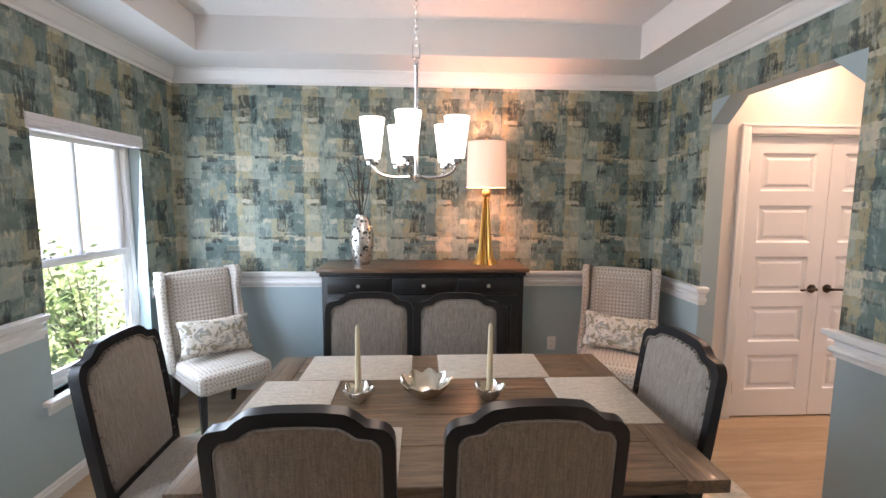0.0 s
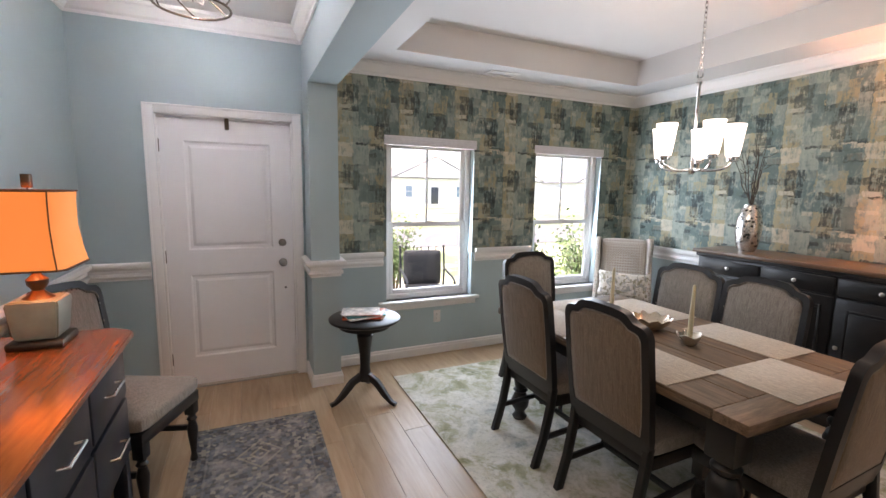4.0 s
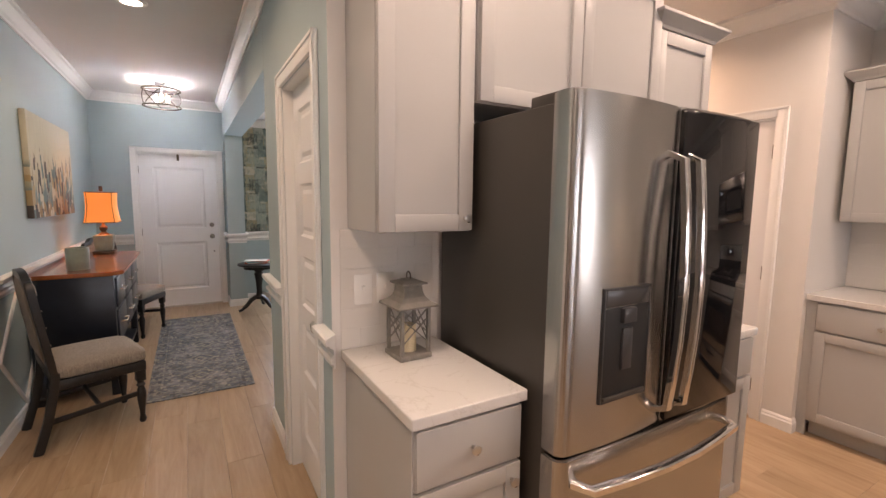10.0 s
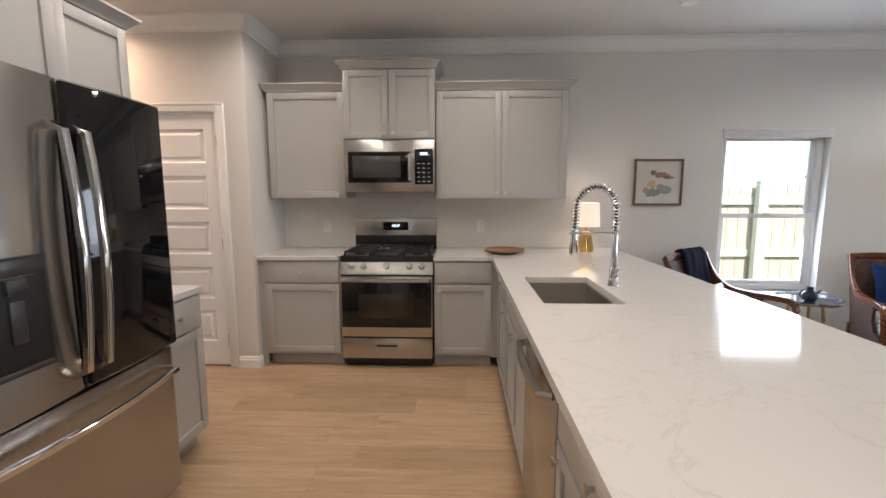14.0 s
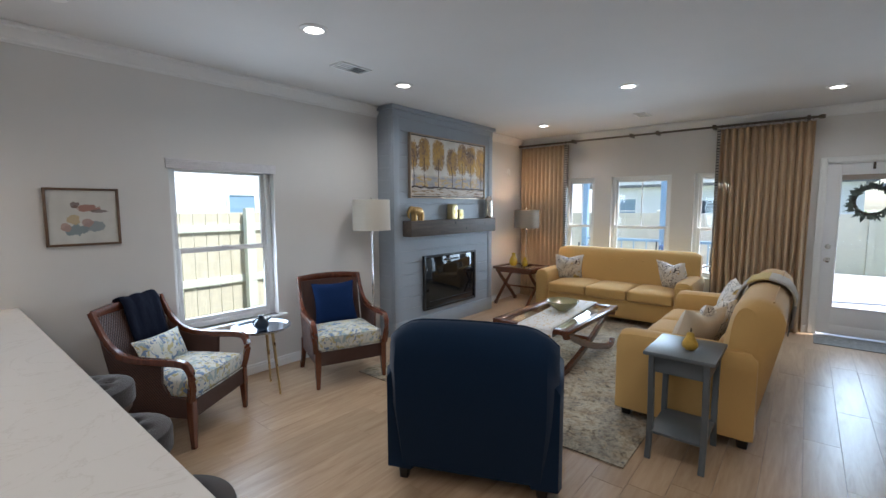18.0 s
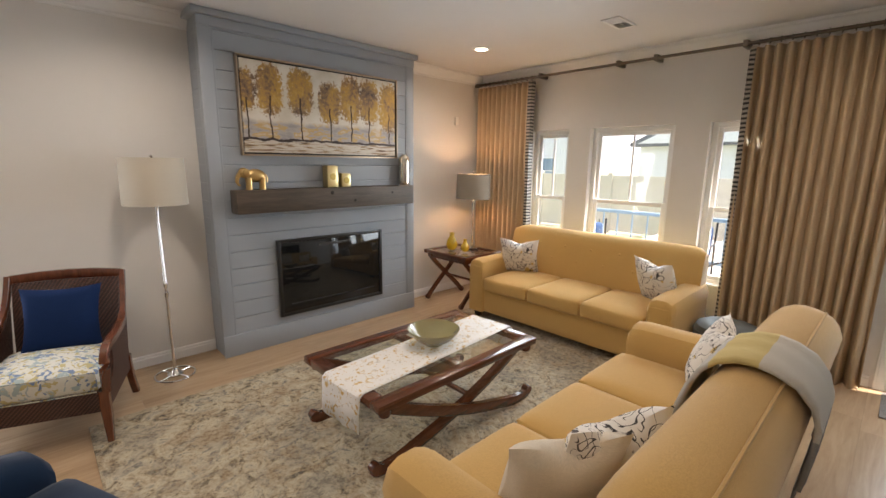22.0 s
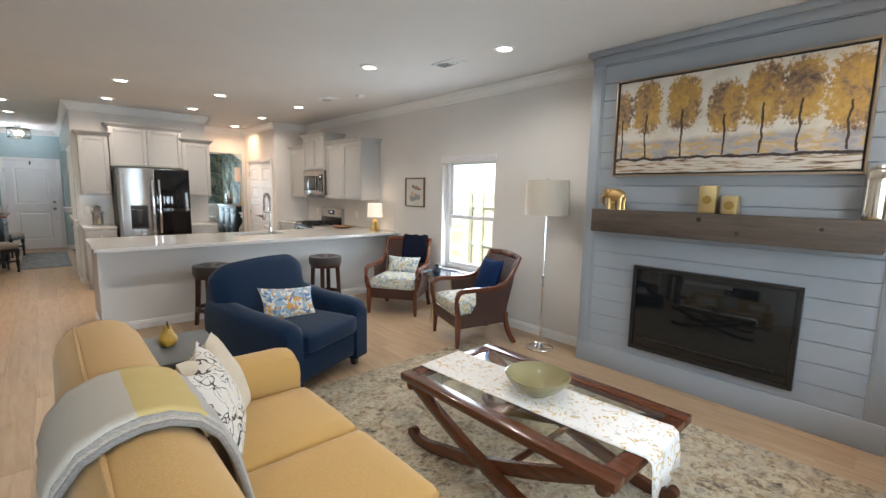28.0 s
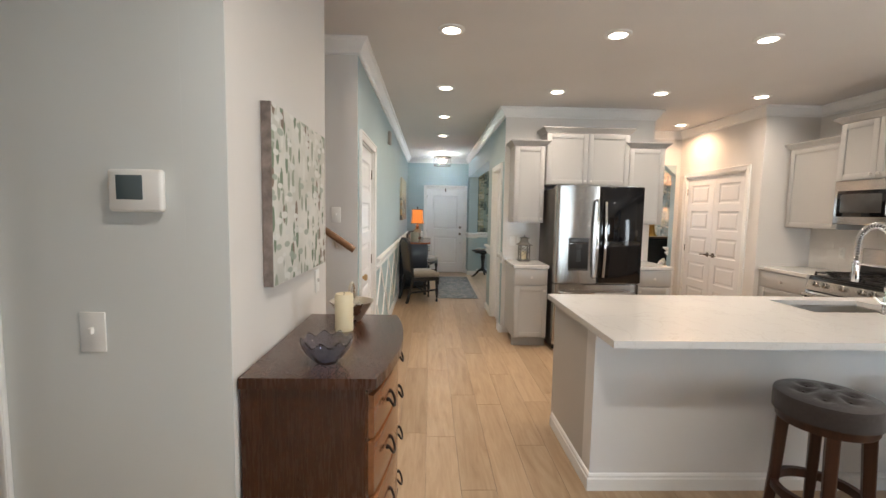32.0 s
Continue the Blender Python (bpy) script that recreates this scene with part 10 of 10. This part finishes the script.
for sx in (-1, 1):
    for y in (0.03, 0.36):
        x = sx * (H - 0.06)
        part("ogee_foot", loft(B(), [[(x - a, y - a, zz), (x + a, y - a, zz), (x + a, y + a, zz), (x - a, y + a, zz)] for a, zz in ((0.058, 0.0), (0.06, 0.018), (0.046, 0.04), (0.042, 0.06), (0.055, 0.085), (0.062, 0.105))]), DRESS, dr)
cd = thing("candle", "thick cream pillar candle on the dresser", "candle", pose(6.83, -0.90, 0.9905))
part("wax", lathe(B(), [(0.0, 0.0), (0.037, 0.0), (0.038, 0.005), (0.038, 0.148), (0.034, 0.155), (0.02, 0.15), (0.0, 0.15)], 24), WAX, cd)
part("wick", tube(B(), [(0, 0, 0.148), (0.002, 0, 0.162)], 0.0015, 5), DARKPL, cd, "black wick")
BLUEG = glass("violet-blue art glass", (0.66, 0.72, 0.86), 0.05)
gb = thing("glass_bowl", "violet-blue fluted glass bowl on the dresser", "bowl", pose(7.22, -0.88, 0.9905))
o = part("dish", fluted_dish(0.085, 0.075, 9, 0.012), BLUEG, gb)
bs = thing("basket", "silver metal basket with a looped handle", "basket", pose(6.66, -0.90, 0.9905))
part("bowl", lathe(B(), [(0.0, 0.0), (0.045, 0.0), (0.05, 0.01), (0.08, 0.06), (0.10, 0.09), (0.095, 0.09), (0.075, 0.062), (0.04, 0.014), (0.0, 0.012)], 28), SILVERLEAF, bs)
part("handle", tube(B(), curve((-0.085, 0, 0.085), (-0.06, 0, 0.20), (0.06, 0, 0.20), (0.085, 0, 0.085), 12), 0.006, 8), SILVERLEAF, bs)
LEAFART = Nodes("canvas of pale leaves")
n = LEAFART
v = n.add("ShaderNodeTexVoronoi", feature="F1")
v.inputs["Scale"].default_value = 9.5
n.wire(n.coords(scale=(2.6, 1, 1.0), rot=(0, 0.6, 0)), v.inputs["Vector"])
v2 = n.add("ShaderNodeTexVoronoi", feature="F1")
v2.inputs["Scale"].default_value = 11.0
n.wire(n.coords(scale=(1.0, 1, 2.6), rot=(0, -0.5, 0), loc=(3, 1, 2)), v2.inputs["Vector"])
ground = n.ramp(n.noise(n.coords(), 4, 4).outputs["Fac"], [(0.35, (0.52, 0.52, 0.47)), (0.65, (0.70, 0.69, 0.65))])
s1 = n.add("ShaderNodeSeparateColor")
n.wire(v.outputs["Color"], s1.inputs[0])
lc = n.ramp(s1.outputs[0], [(0.0, (0.17, 0.23, 0.16)), (0.3, (0.30, 0.34, 0.27)), (0.55, (0.66, 0.66, 0.62)), (0.8, (0.22, 0.17, 0.13))], "CONSTANT")
c = n.mix(n.ramp(v.outputs["Distance"], [(0.40, (1, 1, 1)), (0.46, (0, 0, 0))]), ground, lc)
s2 = n.add("ShaderNodeSeparateColor")
n.wire(v2.outputs["Color"], s2.inputs[0])
lc = n.ramp(s2.outputs[0], [(0.0, (0.70, 0.70, 0.67)), (0.4, (0.34, 0.39, 0.33)), (0.7, (0.62, 0.63, 0.60))], "CONSTANT")
c = n.mix(n.math("MULTIPLY", n.ramp(v2.outputs["Distance"], [(0.34, (1, 1, 1)), (0.40, (0, 0, 0))]), 0.9), c, lc)
LEAFART = n.set(c, 0.75)
la = thing("leaf_canvas", "stretched canvas painted with pale green leaves", "picture", pose(6.75, -1.119, 1.535))
part("canvas", cube(-0.37, 0.37, 0.0, 0.035, -0.315, 0.315, 0.004), LEAFART, la)
for s in (-1, 1):
    part("side_edge", cube(s * 0.3725 - 0.002, s * 0.3725 + 0.002, 0.001, 0.034, -0.314, 0.314, 0), paint("bark edge", (0.20, 0.16, 0.14), 0.8, 0.4, 20), la, "brown painted edge", False)

# bathroom behind the open doorway: a flowered shower curtain on a rod
BATHCL = floral("cream curtain with teal flowers", (0.66, 0.60, 0.47), ((0.06, 0.22, 0.24), (0.40, 0.42, 0.26), (0.10, 0.13, 0.16)), 0.54, 7.0)
sc = thing("shower_curtain", "cream shower curtain with teal flowers in the bathroom", "shower curtain", pose(6.72, 0, 0))
bm = B()
rows_ = [[bm.verts.new((0.03 * math.sin(i * 0.9) * (1.2 - 0.2 * z), -3.3 + 1.95 * i / 80, z)) for i in range(81)] for z in (0.14, 0.8, 1.4, 1.98)]
for a, b in zip(rows_, rows_[1:]):
    for i in range(80):
        bm.faces.new((a[i], a[i + 1], b[i + 1], b[i]))
o = part("cloth", bm, BATHCL, sc)
o.modifiers.new("thick", "SOLIDIFY").thickness = 0.003
part("rod", tube(B(), [(0, -3.4, 2.02), (0, -1.25, 2.02)], 0.012, 10), CHROME, sc)
for k in range(10):
    part("ring", torus(B(), 0.022, 0.003, pose(0, -3.2 + 0.2 * k, 2.01, 90, 0, 0), 14, 6), CHROME, sc)
lamp("bath_light", 6.98, -2.3, 2.6, 5, SOFT, 0.2)

# ---------------------------------------------------------------- outside
GRASS = Nodes("mown lawn and pale sand")
n = GRASS
a, b, d = n.noise(n.world(), 0.25, 4), n.noise(n.world(), 3.0, 4), n.noise(n.world(), 60, 4)
c = n.ramp(d.outputs["Fac"], [(0.35, (0.12, 0.18, 0.07)), (0.65, (0.27, 0.34, 0.16))])
c = n.mix(n.ramp(n.math("MULTIPLY_ADD", b.outputs["Fac"], 0.4, a.outputs["Fac"]), [(0.66, (0, 0, 0)), (0.8, (1, 1, 1))]), c, (0.50, 0.45, 0.36))
n.bump(d.outputs["Fac"], 0.6, 0.03)
GRASS = n.set(c, 0.95)
GZ = -0.35
bm = B()
bmesh.ops.create_grid(bm, x_segments=12, y_segments=12, size=260, matrix=pose(5, 5, GZ))
struct("ground", bm, GRASS, "lawn and sandy ground round the house", "ground")
CONC = paint("pale concrete", (0.52, 0.50, 0.47), 0.85, 0.08, 3, 0.3, 60)
struct("pavement_porch", cube(-4.6, -2.105, -1.2, 4.0, GZ + 0.004, -0.10, 0.01), CONC, "concrete front porch slab", "pavement")
struct("pavement_patio", cube(13.495, 20.4, -1.6, 4.05, GZ + 0.004, -0.06, 0.01), CONC, "concrete rear porch slab", "pavement")
ASPH = paint("grey street asphalt", (0.16, 0.16, 0.16), 0.9, 0.1, 2, 0.4, 80)
struct("road", cube(-17.5, -11.5, -60, 60, GZ + 0.004, GZ + 0.02, 0), ASPH, "grey residential street", "road")
SIDING = paint("white lap siding", (0.76, 0.77, 0.78), 0.6, 0.05, 2, 0.1)
SHINGLE = paint("grey asphalt shingles", (0.16, 0.17, 0.185), 0.9, 0.2, 8, 0.4, 40)
SHUTTER = paint("dark blue-grey shutter", (0.05, 0.06, 0.075), 0.5, 0.1, 5)
HGLASS = paint("blue reflecting house window", (0.20, 0.30, 0.40), 0.08, 0.1, 1, 0)
# blue in this base colour stands in for skylight on white porch posts
PORCH_SKY = paint("blue-grey porch paint", (0.30, 0.44, 0.56), 0.5, 0.06, 3, 0.05)

# rear porch: posts, rails and roof
pc = thing("rear_porch", "rear porch frame, white posts and rails coloured with sky tint", "porch")
part("beam", cube(16.42, 16.58, -1.65, 4.1, 2.36, 2.619, 0.008), PORCH_SKY, pc)
for y in (-1.5, 0.55, 2.25, 3.95):
    p_ = part("post", cube(16.44, 16.56, y - 0.06, y + 0.06, -0.06, 2.36, 0.006), PORCH_SKY, pc)
    part("post_base", cube(16.425, 16.575, y - 0.075, y + 0.075, -0.06, 0.08, 0.006), PORCH_SKY, p_)
for y0, y1 in ((0.61, 2.19), (2.31, 3.89)):
    for z in (0.12, 0.80):
        part("rail", cube(16.47, 16.53, y0, y1, z, z + 0.06, 0.006), PORCH_SKY, pc)
    for k in range(5):
        y = y0 + (y1 - y0) * (k + 1) / 6
        part("mid_rail", cube(16.49, 16.51, y - 0.012, y + 0.012, 0.18, 0.80, 0.003), PORCH_SKY, pc)
struct("wall_porch", cube(13.495, 15.4, -1.72, -1.56, -0.06, 2.62, 0), SIDING, "white sided wall beside the rear porch", "wall")
PATIOBL = paint("blue patio cushion", (0.045, 0.11, 0.25), 0.8, 0.1, 6, 0.2)
PATIOFR = paint("dark patio metal", (0.02, 0.022, 0.025), 0.4, 0.1, 6)


def patio_chair(m, cush):
    pcx = thing("patio_chair", "dark metal patio chair with seat cushion", "patio chair", m, "patio chairs")
    part("seat_frame", cube(-0.27, 0.27, -0.25, 0.27, 0.30, 0.335, 0.008), PATIOFR, pcx)
    part("seat_cushion", soft_block(B(), -0.25, 0.25, -0.22, 0.26, 0.335, 0.43, 0.03, (0, 0, 0.012), 5), cush, pcx)
    part("backrest", soft_block(B(), -0.25, 0.25, -0.33, -0.24, 0.40, 0.86, 0.04, (0, 0.012, 0), 5), cush, pcx)
    for sx in (-1, 1):
        part("arm", tube(B(), [(sx * 0.29, -0.30, 0.92), (sx * 0.29, -0.26, 0.62), (sx * 0.29, 0.18, 0.58), (sx * 0.29, 0.28, 0.55), (sx * 0.29, 0.26, 0.0)], 0.014, 8), PATIOFR, pcx)
        part("rear_leg", tube(B(), [(sx * 0.29, -0.26, 0.60), (sx * 0.29, -0.30, 0.0)], 0.014, 8), PATIOFR, pcx)
    for k in range(5):
        part("back_slat", tube(B(), [(-0.2 + 0.1 * k, -0.345, 0.36), (-0.2 + 0.1 * k, -0.36, 0.90)], 0.008, 6), PATIOFR, pcx)
    return pcx


patio_chair(pose(14.7, 3.0, -0.06, 0, 0, 120), PATIOBL)
patio_chair(pose(14.6, 0.95, -0.06, 0, 0, 70), PATIOBL)
patio_chair(pose(15.6, 1.9, -0.06, 0, 0, 95), PATIOBL)
patio_chair(pose(-3.15, 1.05, -0.10, 0, 0, -75), PATIOFR)
patio_chair(pose(-3.25, 1.95, -0.10, 0, 0, -100), PATIOFR)
pt = thing("patio_table", "blue patio table on the rear porch", "patio table", pose(15.2, 0.35, -0.06))
part("top", cube(-0.45, 0.45, -0.35, 0.35, 0.48, 0.52, 0.01), PATIOBL, pt)
for sx in (-1, 1):
    for sy in (-1, 1):
        part("leg", cube(sx * 0.4 - 0.025, sx * 0.4 + 0.025, sy * 0.3 - 0.025, sy * 0.3 + 0.025, 0, 0.48, 0.004), PATIOFR, pt)
# fences
FENCEW = timber("pale pine fence board", (0.62, 0.58, 0.44), (0.50, 0.46, 0.34), 0.8, 1, "z", 0, 0.9)
FENCEG = paint("grey-green treated rail", (0.60, 0.63, 0.52), 0.85, 0.1, 4, 0.2)
FENCET = paint("tan vinyl fence", (0.60, 0.565, 0.47), 0.5, 0.05, 3, 0.05)


sf = thing("side_fence", "pale pine board fence with treated posts and rails", "fence", pose(6.44, 5.62, GZ))
brd = None
for k in range(40):
    m = pose(0.145 * k, 0.0, 0.0)
    if brd is None:
        brd = part("board", cube(0.0, 0.139, 0, 0.018, 0.04, 1.86, 0.002, 1), FENCEW, sf, "", False, m)
    else:
        clone(brd, sf, m)
pst = None
for k in range(4):
    m = pose((0.06, 0.33, 2.68, 5.03)[k], 0.0, 0.0)
    if pst is None:
        pst = part("post", cube(-0.06, 0.06, -0.13, -0.042, 0, 1.92, 0.004), FENCEG, sf, "grey-green treated post", False, m)
    else:
        clone(pst, sf, m)
for z in (0.30, 0.95, 1.62):
    part("rail", cube(0, 5.80, -0.022, -0.001, z, z + 0.09, 0.003), FENCEG, sf, "grey-green treated rail", False)
rf = thing("rear_fence", "tan vinyl board fence with capped posts", "fence", pose(21.5, -16, GZ))
brd = None
for k in range(13):
    m = pose(0, 2.44 * k, 0)
    if brd is None:
        brd = part("panel", cube(-0.02, 0.02, 0.07, 2.38, 0.06, 1.68, 0.004), FENCET, rf, "", False, m)
        rl = part("rail", cube(-0.035, 0.035, 0.07, 2.38, 1.55, 1.70, 0.004), FENCET, rf, "", False, m)
        rl2 = part("rail", cube(-0.035, 0.035, 0.07, 2.38, 0.78, 0.90, 0.004), FENCET, rf, "", False, m)
        po = part("post", loft(B(), [[(-a, -a, z), (a, -a, z), (a, a, z), (-a, a, z)] for a, z in ((0.065, 0), (0.065, 1.74), (0.08, 1.745), (0.08, 1.765), (0.002, 1.82))]), FENCET, rf, "", False, m)
    else:
        for o in (brd, rl, rl2, po):
            clone(o, rf, m)


def house(m, w, d, h, storeys, label, seed=1, shutters=True):
    """Front along local -y, w wide, d deep."""
    hs = thing("house", label, "house", m, "neighbouring houses")
    part("wall", cube(-w / 2, w / 2, 0, d, 0, h, 0), SIDING, hs, "white lap siding", False)
    bm = B()
    k = 0.35
    while k < h:
        box(bm, -w / 2 - 0.012, w / 2 + 0.012, -0.012, 0.0, k, k + 0.02)
        k += 0.35
    tagged(part("lap_line", bm, SIDING, hs, "", False), "", "", "", "stuff")
    rise = 0.26 * w
    rf_ = part("roof", prism(B(), [(-w / 2 - 0.4, h - 0.12), (w / 2 + 0.4, h - 0.12), (w / 2 + 0.4, h + 0.05), (0, h + rise), (-w / 2 - 0.4, h + 0.05)], "y", -0.45, d + 0.45), SHINGLE, hs, "grey shingle roof", False)
    part("gable", prism(B(), [(-w / 2, h + 0.02), (w / 2, h + 0.02), (0, h + rise - 0.28)], "y", -0.47, -0.452), SIDING, rf_, "white gable", False)
    rr = random.Random(seed)
    for s in range(storeys):
        for i in range(3):
            x = -w / 2 + w * (i + 0.5) / 3
            z = 0.9 + s * 2.8
            if s == 0 and i == 1:
                part("door", cube(x - 0.5, x + 0.5, -0.05, 0.0, 0.1, 2.2, 0.01), SHUTTER, hs)
                continue
            wn = part("window", frame_bars(B(), x - 0.5, x + 0.5, z, z + 1.5, 0.07, -0.06, 0.0, 0.005), VINYL, hs)
            part("pane", cube(x - 0.44, x + 0.44, -0.03, -0.005, z + 0.06, z + 1.44, 0), HGLASS, wn, "", False)
            part("sash_bar", cube(x - 0.44, x + 0.44, -0.045, -0.03, z + 0.72, z + 0.78, 0), VINYL, wn, "", False)
            if shutters:
                for sx in (-1, 1):
                    part("shutter", cube(x + sx * 0.66 - 0.14, x + sx * 0.66 + 0.14, -0.03, 0.0, z, z + 1.5, 0.01), SHUTTER, wn, "dark shutter")
    return hs


for x, y, s_ in ((-24, -16, 1), (-24, -1.5, 2), (-50, 22, 3), (-54, 36, 4), (-52, 52, 5)):
    house(pose(x, y, GZ, 0, 0, 90), 10.5, 9, 5.6 if s_ < 3 else 3.4, 2 if s_ < 3 else 1, "white two-storey house across the street" if s_ < 3 else "pale single-storey house far down the street", s_, False)
for x, y, w, h, st in ((31, -9, 11, 3.0, 1), (33, 4, 12, 3.1, 1), (30, 17.5, 11, 5.4, 2), (34, 31, 12, 3.1, 1), (33, -24, 12, 5.4, 2)):
    house(pose(x, y, GZ, 0, 0, -90), w, 9, h, st, "white neighbouring house with a grey shingle roof", int(x + y), False)
house(pose(8, 14.5, GZ, 0, 0, 0), 16, 10, 5.6, 2, "white two-storey house beyond the side fence", 9, False)

# shrub under the front window
SHRUB = Nodes("shrub leaf")
i_ = SHRUB.add("ShaderNodeNewGeometry")
SHRUB = SHRUB.set(SHRUB.ramp(i_.outputs["Random Per Island"], [(0.0, (0.065, 0.12, 0.035)), (0.6, (0.13, 0.22, 0.065)), (1.0, (0.28, 0.36, 0.14))]), 0.6)
BARK = paint("shrub bark", (0.09, 0.065, 0.045), 0.9, 0.2, 20, 0.3)
for sx, sy, sr, seed in ((-2.75, 3.05, 0.62, 4), (-3.0, 4.3, 0.7, 6), (-5.3, 2.2, 0.5, 9)):
    rr = random.Random(seed)
    sh = thing("shrub", "loose green leafy shrub in front of the house", "shrub", pose(sx, sy, GZ))
    tagged(sh, "loose green leafy shrub in front of the house", "shrub", "shrubs")
    bm = B()
    tips = []
    for k in range(16):
        a, e = rr.uniform(0, 6.28), rr.uniform(0.15, 1.0)
        tip = Vector((sr * e * math.cos(a), sr * e * math.sin(a), rr.uniform(0.6, 1.45)))
        tube(bm, [(0, 0, 0), tip * 0.5 + Vector((0, 0, 0.1)), tip], [0.016, 0.009, 0.003], 5)
        tips.append(tip)
    part("branches", bm, BARK, sh)
    verts, faces = [], []
    for tip in tips:
        for j in range(90):
            p = tip * rr.uniform(0.45, 1.05) + Vector((rr.gauss(0, 0.09), rr.gauss(0, 0.09), rr.gauss(0.05, 0.09)))
            u = Vector((rr.gauss(0, 1), rr.gauss(0, 1), rr.gauss(0, 1))).normalized() * rr.uniform(0.025, 0.045)
            v = u.cross(Vector((rr.gauss(0, 1), rr.gauss(0, 1), rr.gauss(0, 1)))).normalized() * 0.016
            k = len(verts)
            verts += [p - u, p + v, p + u, p - v]
            faces.append((k, k + 1, k + 2, k + 3))
    me = bpy.data.meshes.new("leaves")
    me.from_pydata(verts, [], faces)
    me.materials.append(SHRUB)
    o = new("leaves", me)
    o.parent = sh
    tagged(o, "", "", "", "stuff")

# ---------------------------------------------------------------- floor planks
nm = Nodes("light oak laminate")
n = nm
info = n.add("ShaderNodeObjectInfo")
rnd = n.add("ShaderNodeNewGeometry").outputs["Random Per Island"]
key = n.math("FRACT", n.math("ADD", info.outputs["Random"], rnd))
c = n.add("ShaderNodeTexCoord")
m = n.add("ShaderNodeMapping")
m.inputs["Scale"].default_value = (1.1, 11, 11)
comb = n.add("ShaderNodeCombineXYZ")
n.wire(n.math("MULTIPLY", key, 31.0), comb.inputs[0])
n.wire(n.math("MULTIPLY", key, 47.0), comb.inputs[1])
vm = n.add("ShaderNodeVectorMath", operation="ADD")
n.wire(c.outputs["Object"], vm.inputs[0])
n.wire(comb.outputs[0], vm.inputs[1])
n.wire(vm.outputs[0], m.inputs["Vector"])
g1 = n.noise(m.outputs[0], 1.5, 5, 0.6, 1.2)
g2 = n.noise(m.outputs[0], 7.0, 6, 0.7, 0.3)
f = n.math("ADD", n.math("MULTIPLY", g1.outputs["Fac"], 0.74), n.math("MULTIPLY", g2.outputs["Fac"], 0.26))
col = n.ramp(f, [(0.28, (0.30, 0.195, 0.115)), (0.42, (0.405, 0.28, 0.175)), (0.56, (0.465, 0.335, 0.215)), (0.72, (0.52, 0.39, 0.265))])
tone = n.ramp(key, [(0.0, (0.82, 0.81, 0.79)), (0.5, (0.93, 0.92, 0.91)), (1.0, (1, 1, 1))])
col = n.mix(1.0, col, tone, "MULTIPLY")
n.bump(g2.outputs["Fac"], 0.05, 0.002)
LAMINATE = n.set(col, n.math("MULTIPLY_ADD", g2.outputs["Fac"], 0.07, 0.29))
nm.p.inputs["Specular IOR Level"].default_value = 0.36

PW, PL = 0.192, 1.22
fl = tagged(new("floor"), "light oak laminate plank floor running through the house", "floor", "", "structure")
rest = bmesh.new()
meshes = {}
rr = random.Random(11)
row, count = 0, 0
y = -4.2
while y < YE:
    y1 = min(y + PW, YE)
    lo, hi = (XF, XR)
    if y1 < YH:
        lo, hi = 5.28, XR
    x = lo - rr.uniform(0, PL)
    while x < hi:
        a, b = max(x, lo), min(x + PL, hi)
        x += PL
        if b - a < 0.03:
            continue
        near = (-1.15 < y < 0.9 and a < 10.8) or (y < 2.2 and 2.5 < a < 5.0)
        if near and count < 300:
            key = (round(b - a, 3), round(y1 - y, 3))
            if key not in meshes:
                t = bmesh.new()
                box(t, 0, b - a - 0.001, 0, y1 - y - 0.001, -0.011, 0.0)
                bmesh.ops.bevel(t, geom=[e for e in t.edges if e.verts[0].co.z > -0.001 and e.verts[1].co.z > -0.001], offset=0.0012, segments=1, affect="EDGES")
                me = bpy.data.meshes.new("plank")
                t.to_mesh(me)
                t.free()
                me.materials.append(LAMINATE)
                meshes[key] = me
            o = new("plank", meshes[key])
            o.parent = fl
            o.location = (a, y, 0)
            count += 1
        else:
            box(rest, a, b - 0.001, y, y1 - 0.001, -0.011, 0.0)
    y += PW
tagged(link("planks", rest, LAMINATE, fl), "", "", "", "stuff")

# ---------------------------------------------------------------- backsplash tiles
tw, tz, gap = 0.152, 0.076, 0.0022
t = cube(0, tw - gap, -0.0022, 0, 0, tz - gap, 0.0008, 1)
tile_me = bpy.data.meshes.new("tile")
t.to_mesh(tile_me)
t.free()
tile_me.materials.append(TILE)
for ax, a, b, w in TILES:
    root = tagged(new("backsplash"), "white glazed subway tile backsplash", "backsplash", "", "structure")
    bm = B()
    top = 1.373
    if ax == "y":
        box(bm, a, b, w - 0.003, w - 0.0005, CT1, top)
    else:
        box(bm, w + 0.0005, w + 0.003, a, b, CT1, top)
    link("grout", bm, GROUT, root)
    r, count = 0, 0
    z = CT1 + 0.002
    rest = bmesh.new()
    while z + tz < top + 0.02:
        x = a + (0 if r % 2 else -tw / 2)
        while x < b:
            x0, x1 = max(x, a), min(x + tw, b)
            full = x1 - x0 > tw - 1e-4 and z + tz <= top + 0.004
            m = pose(x0, w - 0.003, z) if ax == "y" else pose(w + 0.003, x0, z, 0, 0, 90)
            if full and count < 140:
                o = new("tile", tile_me)
                o.parent, o.matrix_basis = root, m
                count += 1
            elif x1 - x0 > 0.01:
                q = cube(0, x1 - x0 - gap, -0.0022, 0, 0, min(tz, top - z + 0.002) - gap, 0.0008, 1)
                merge(rest, q, m)
            x += tw
        z += tz
        r += 1
    tagged(link("cut_tiles", rest, TILE, root), "", "", "", "stuff")
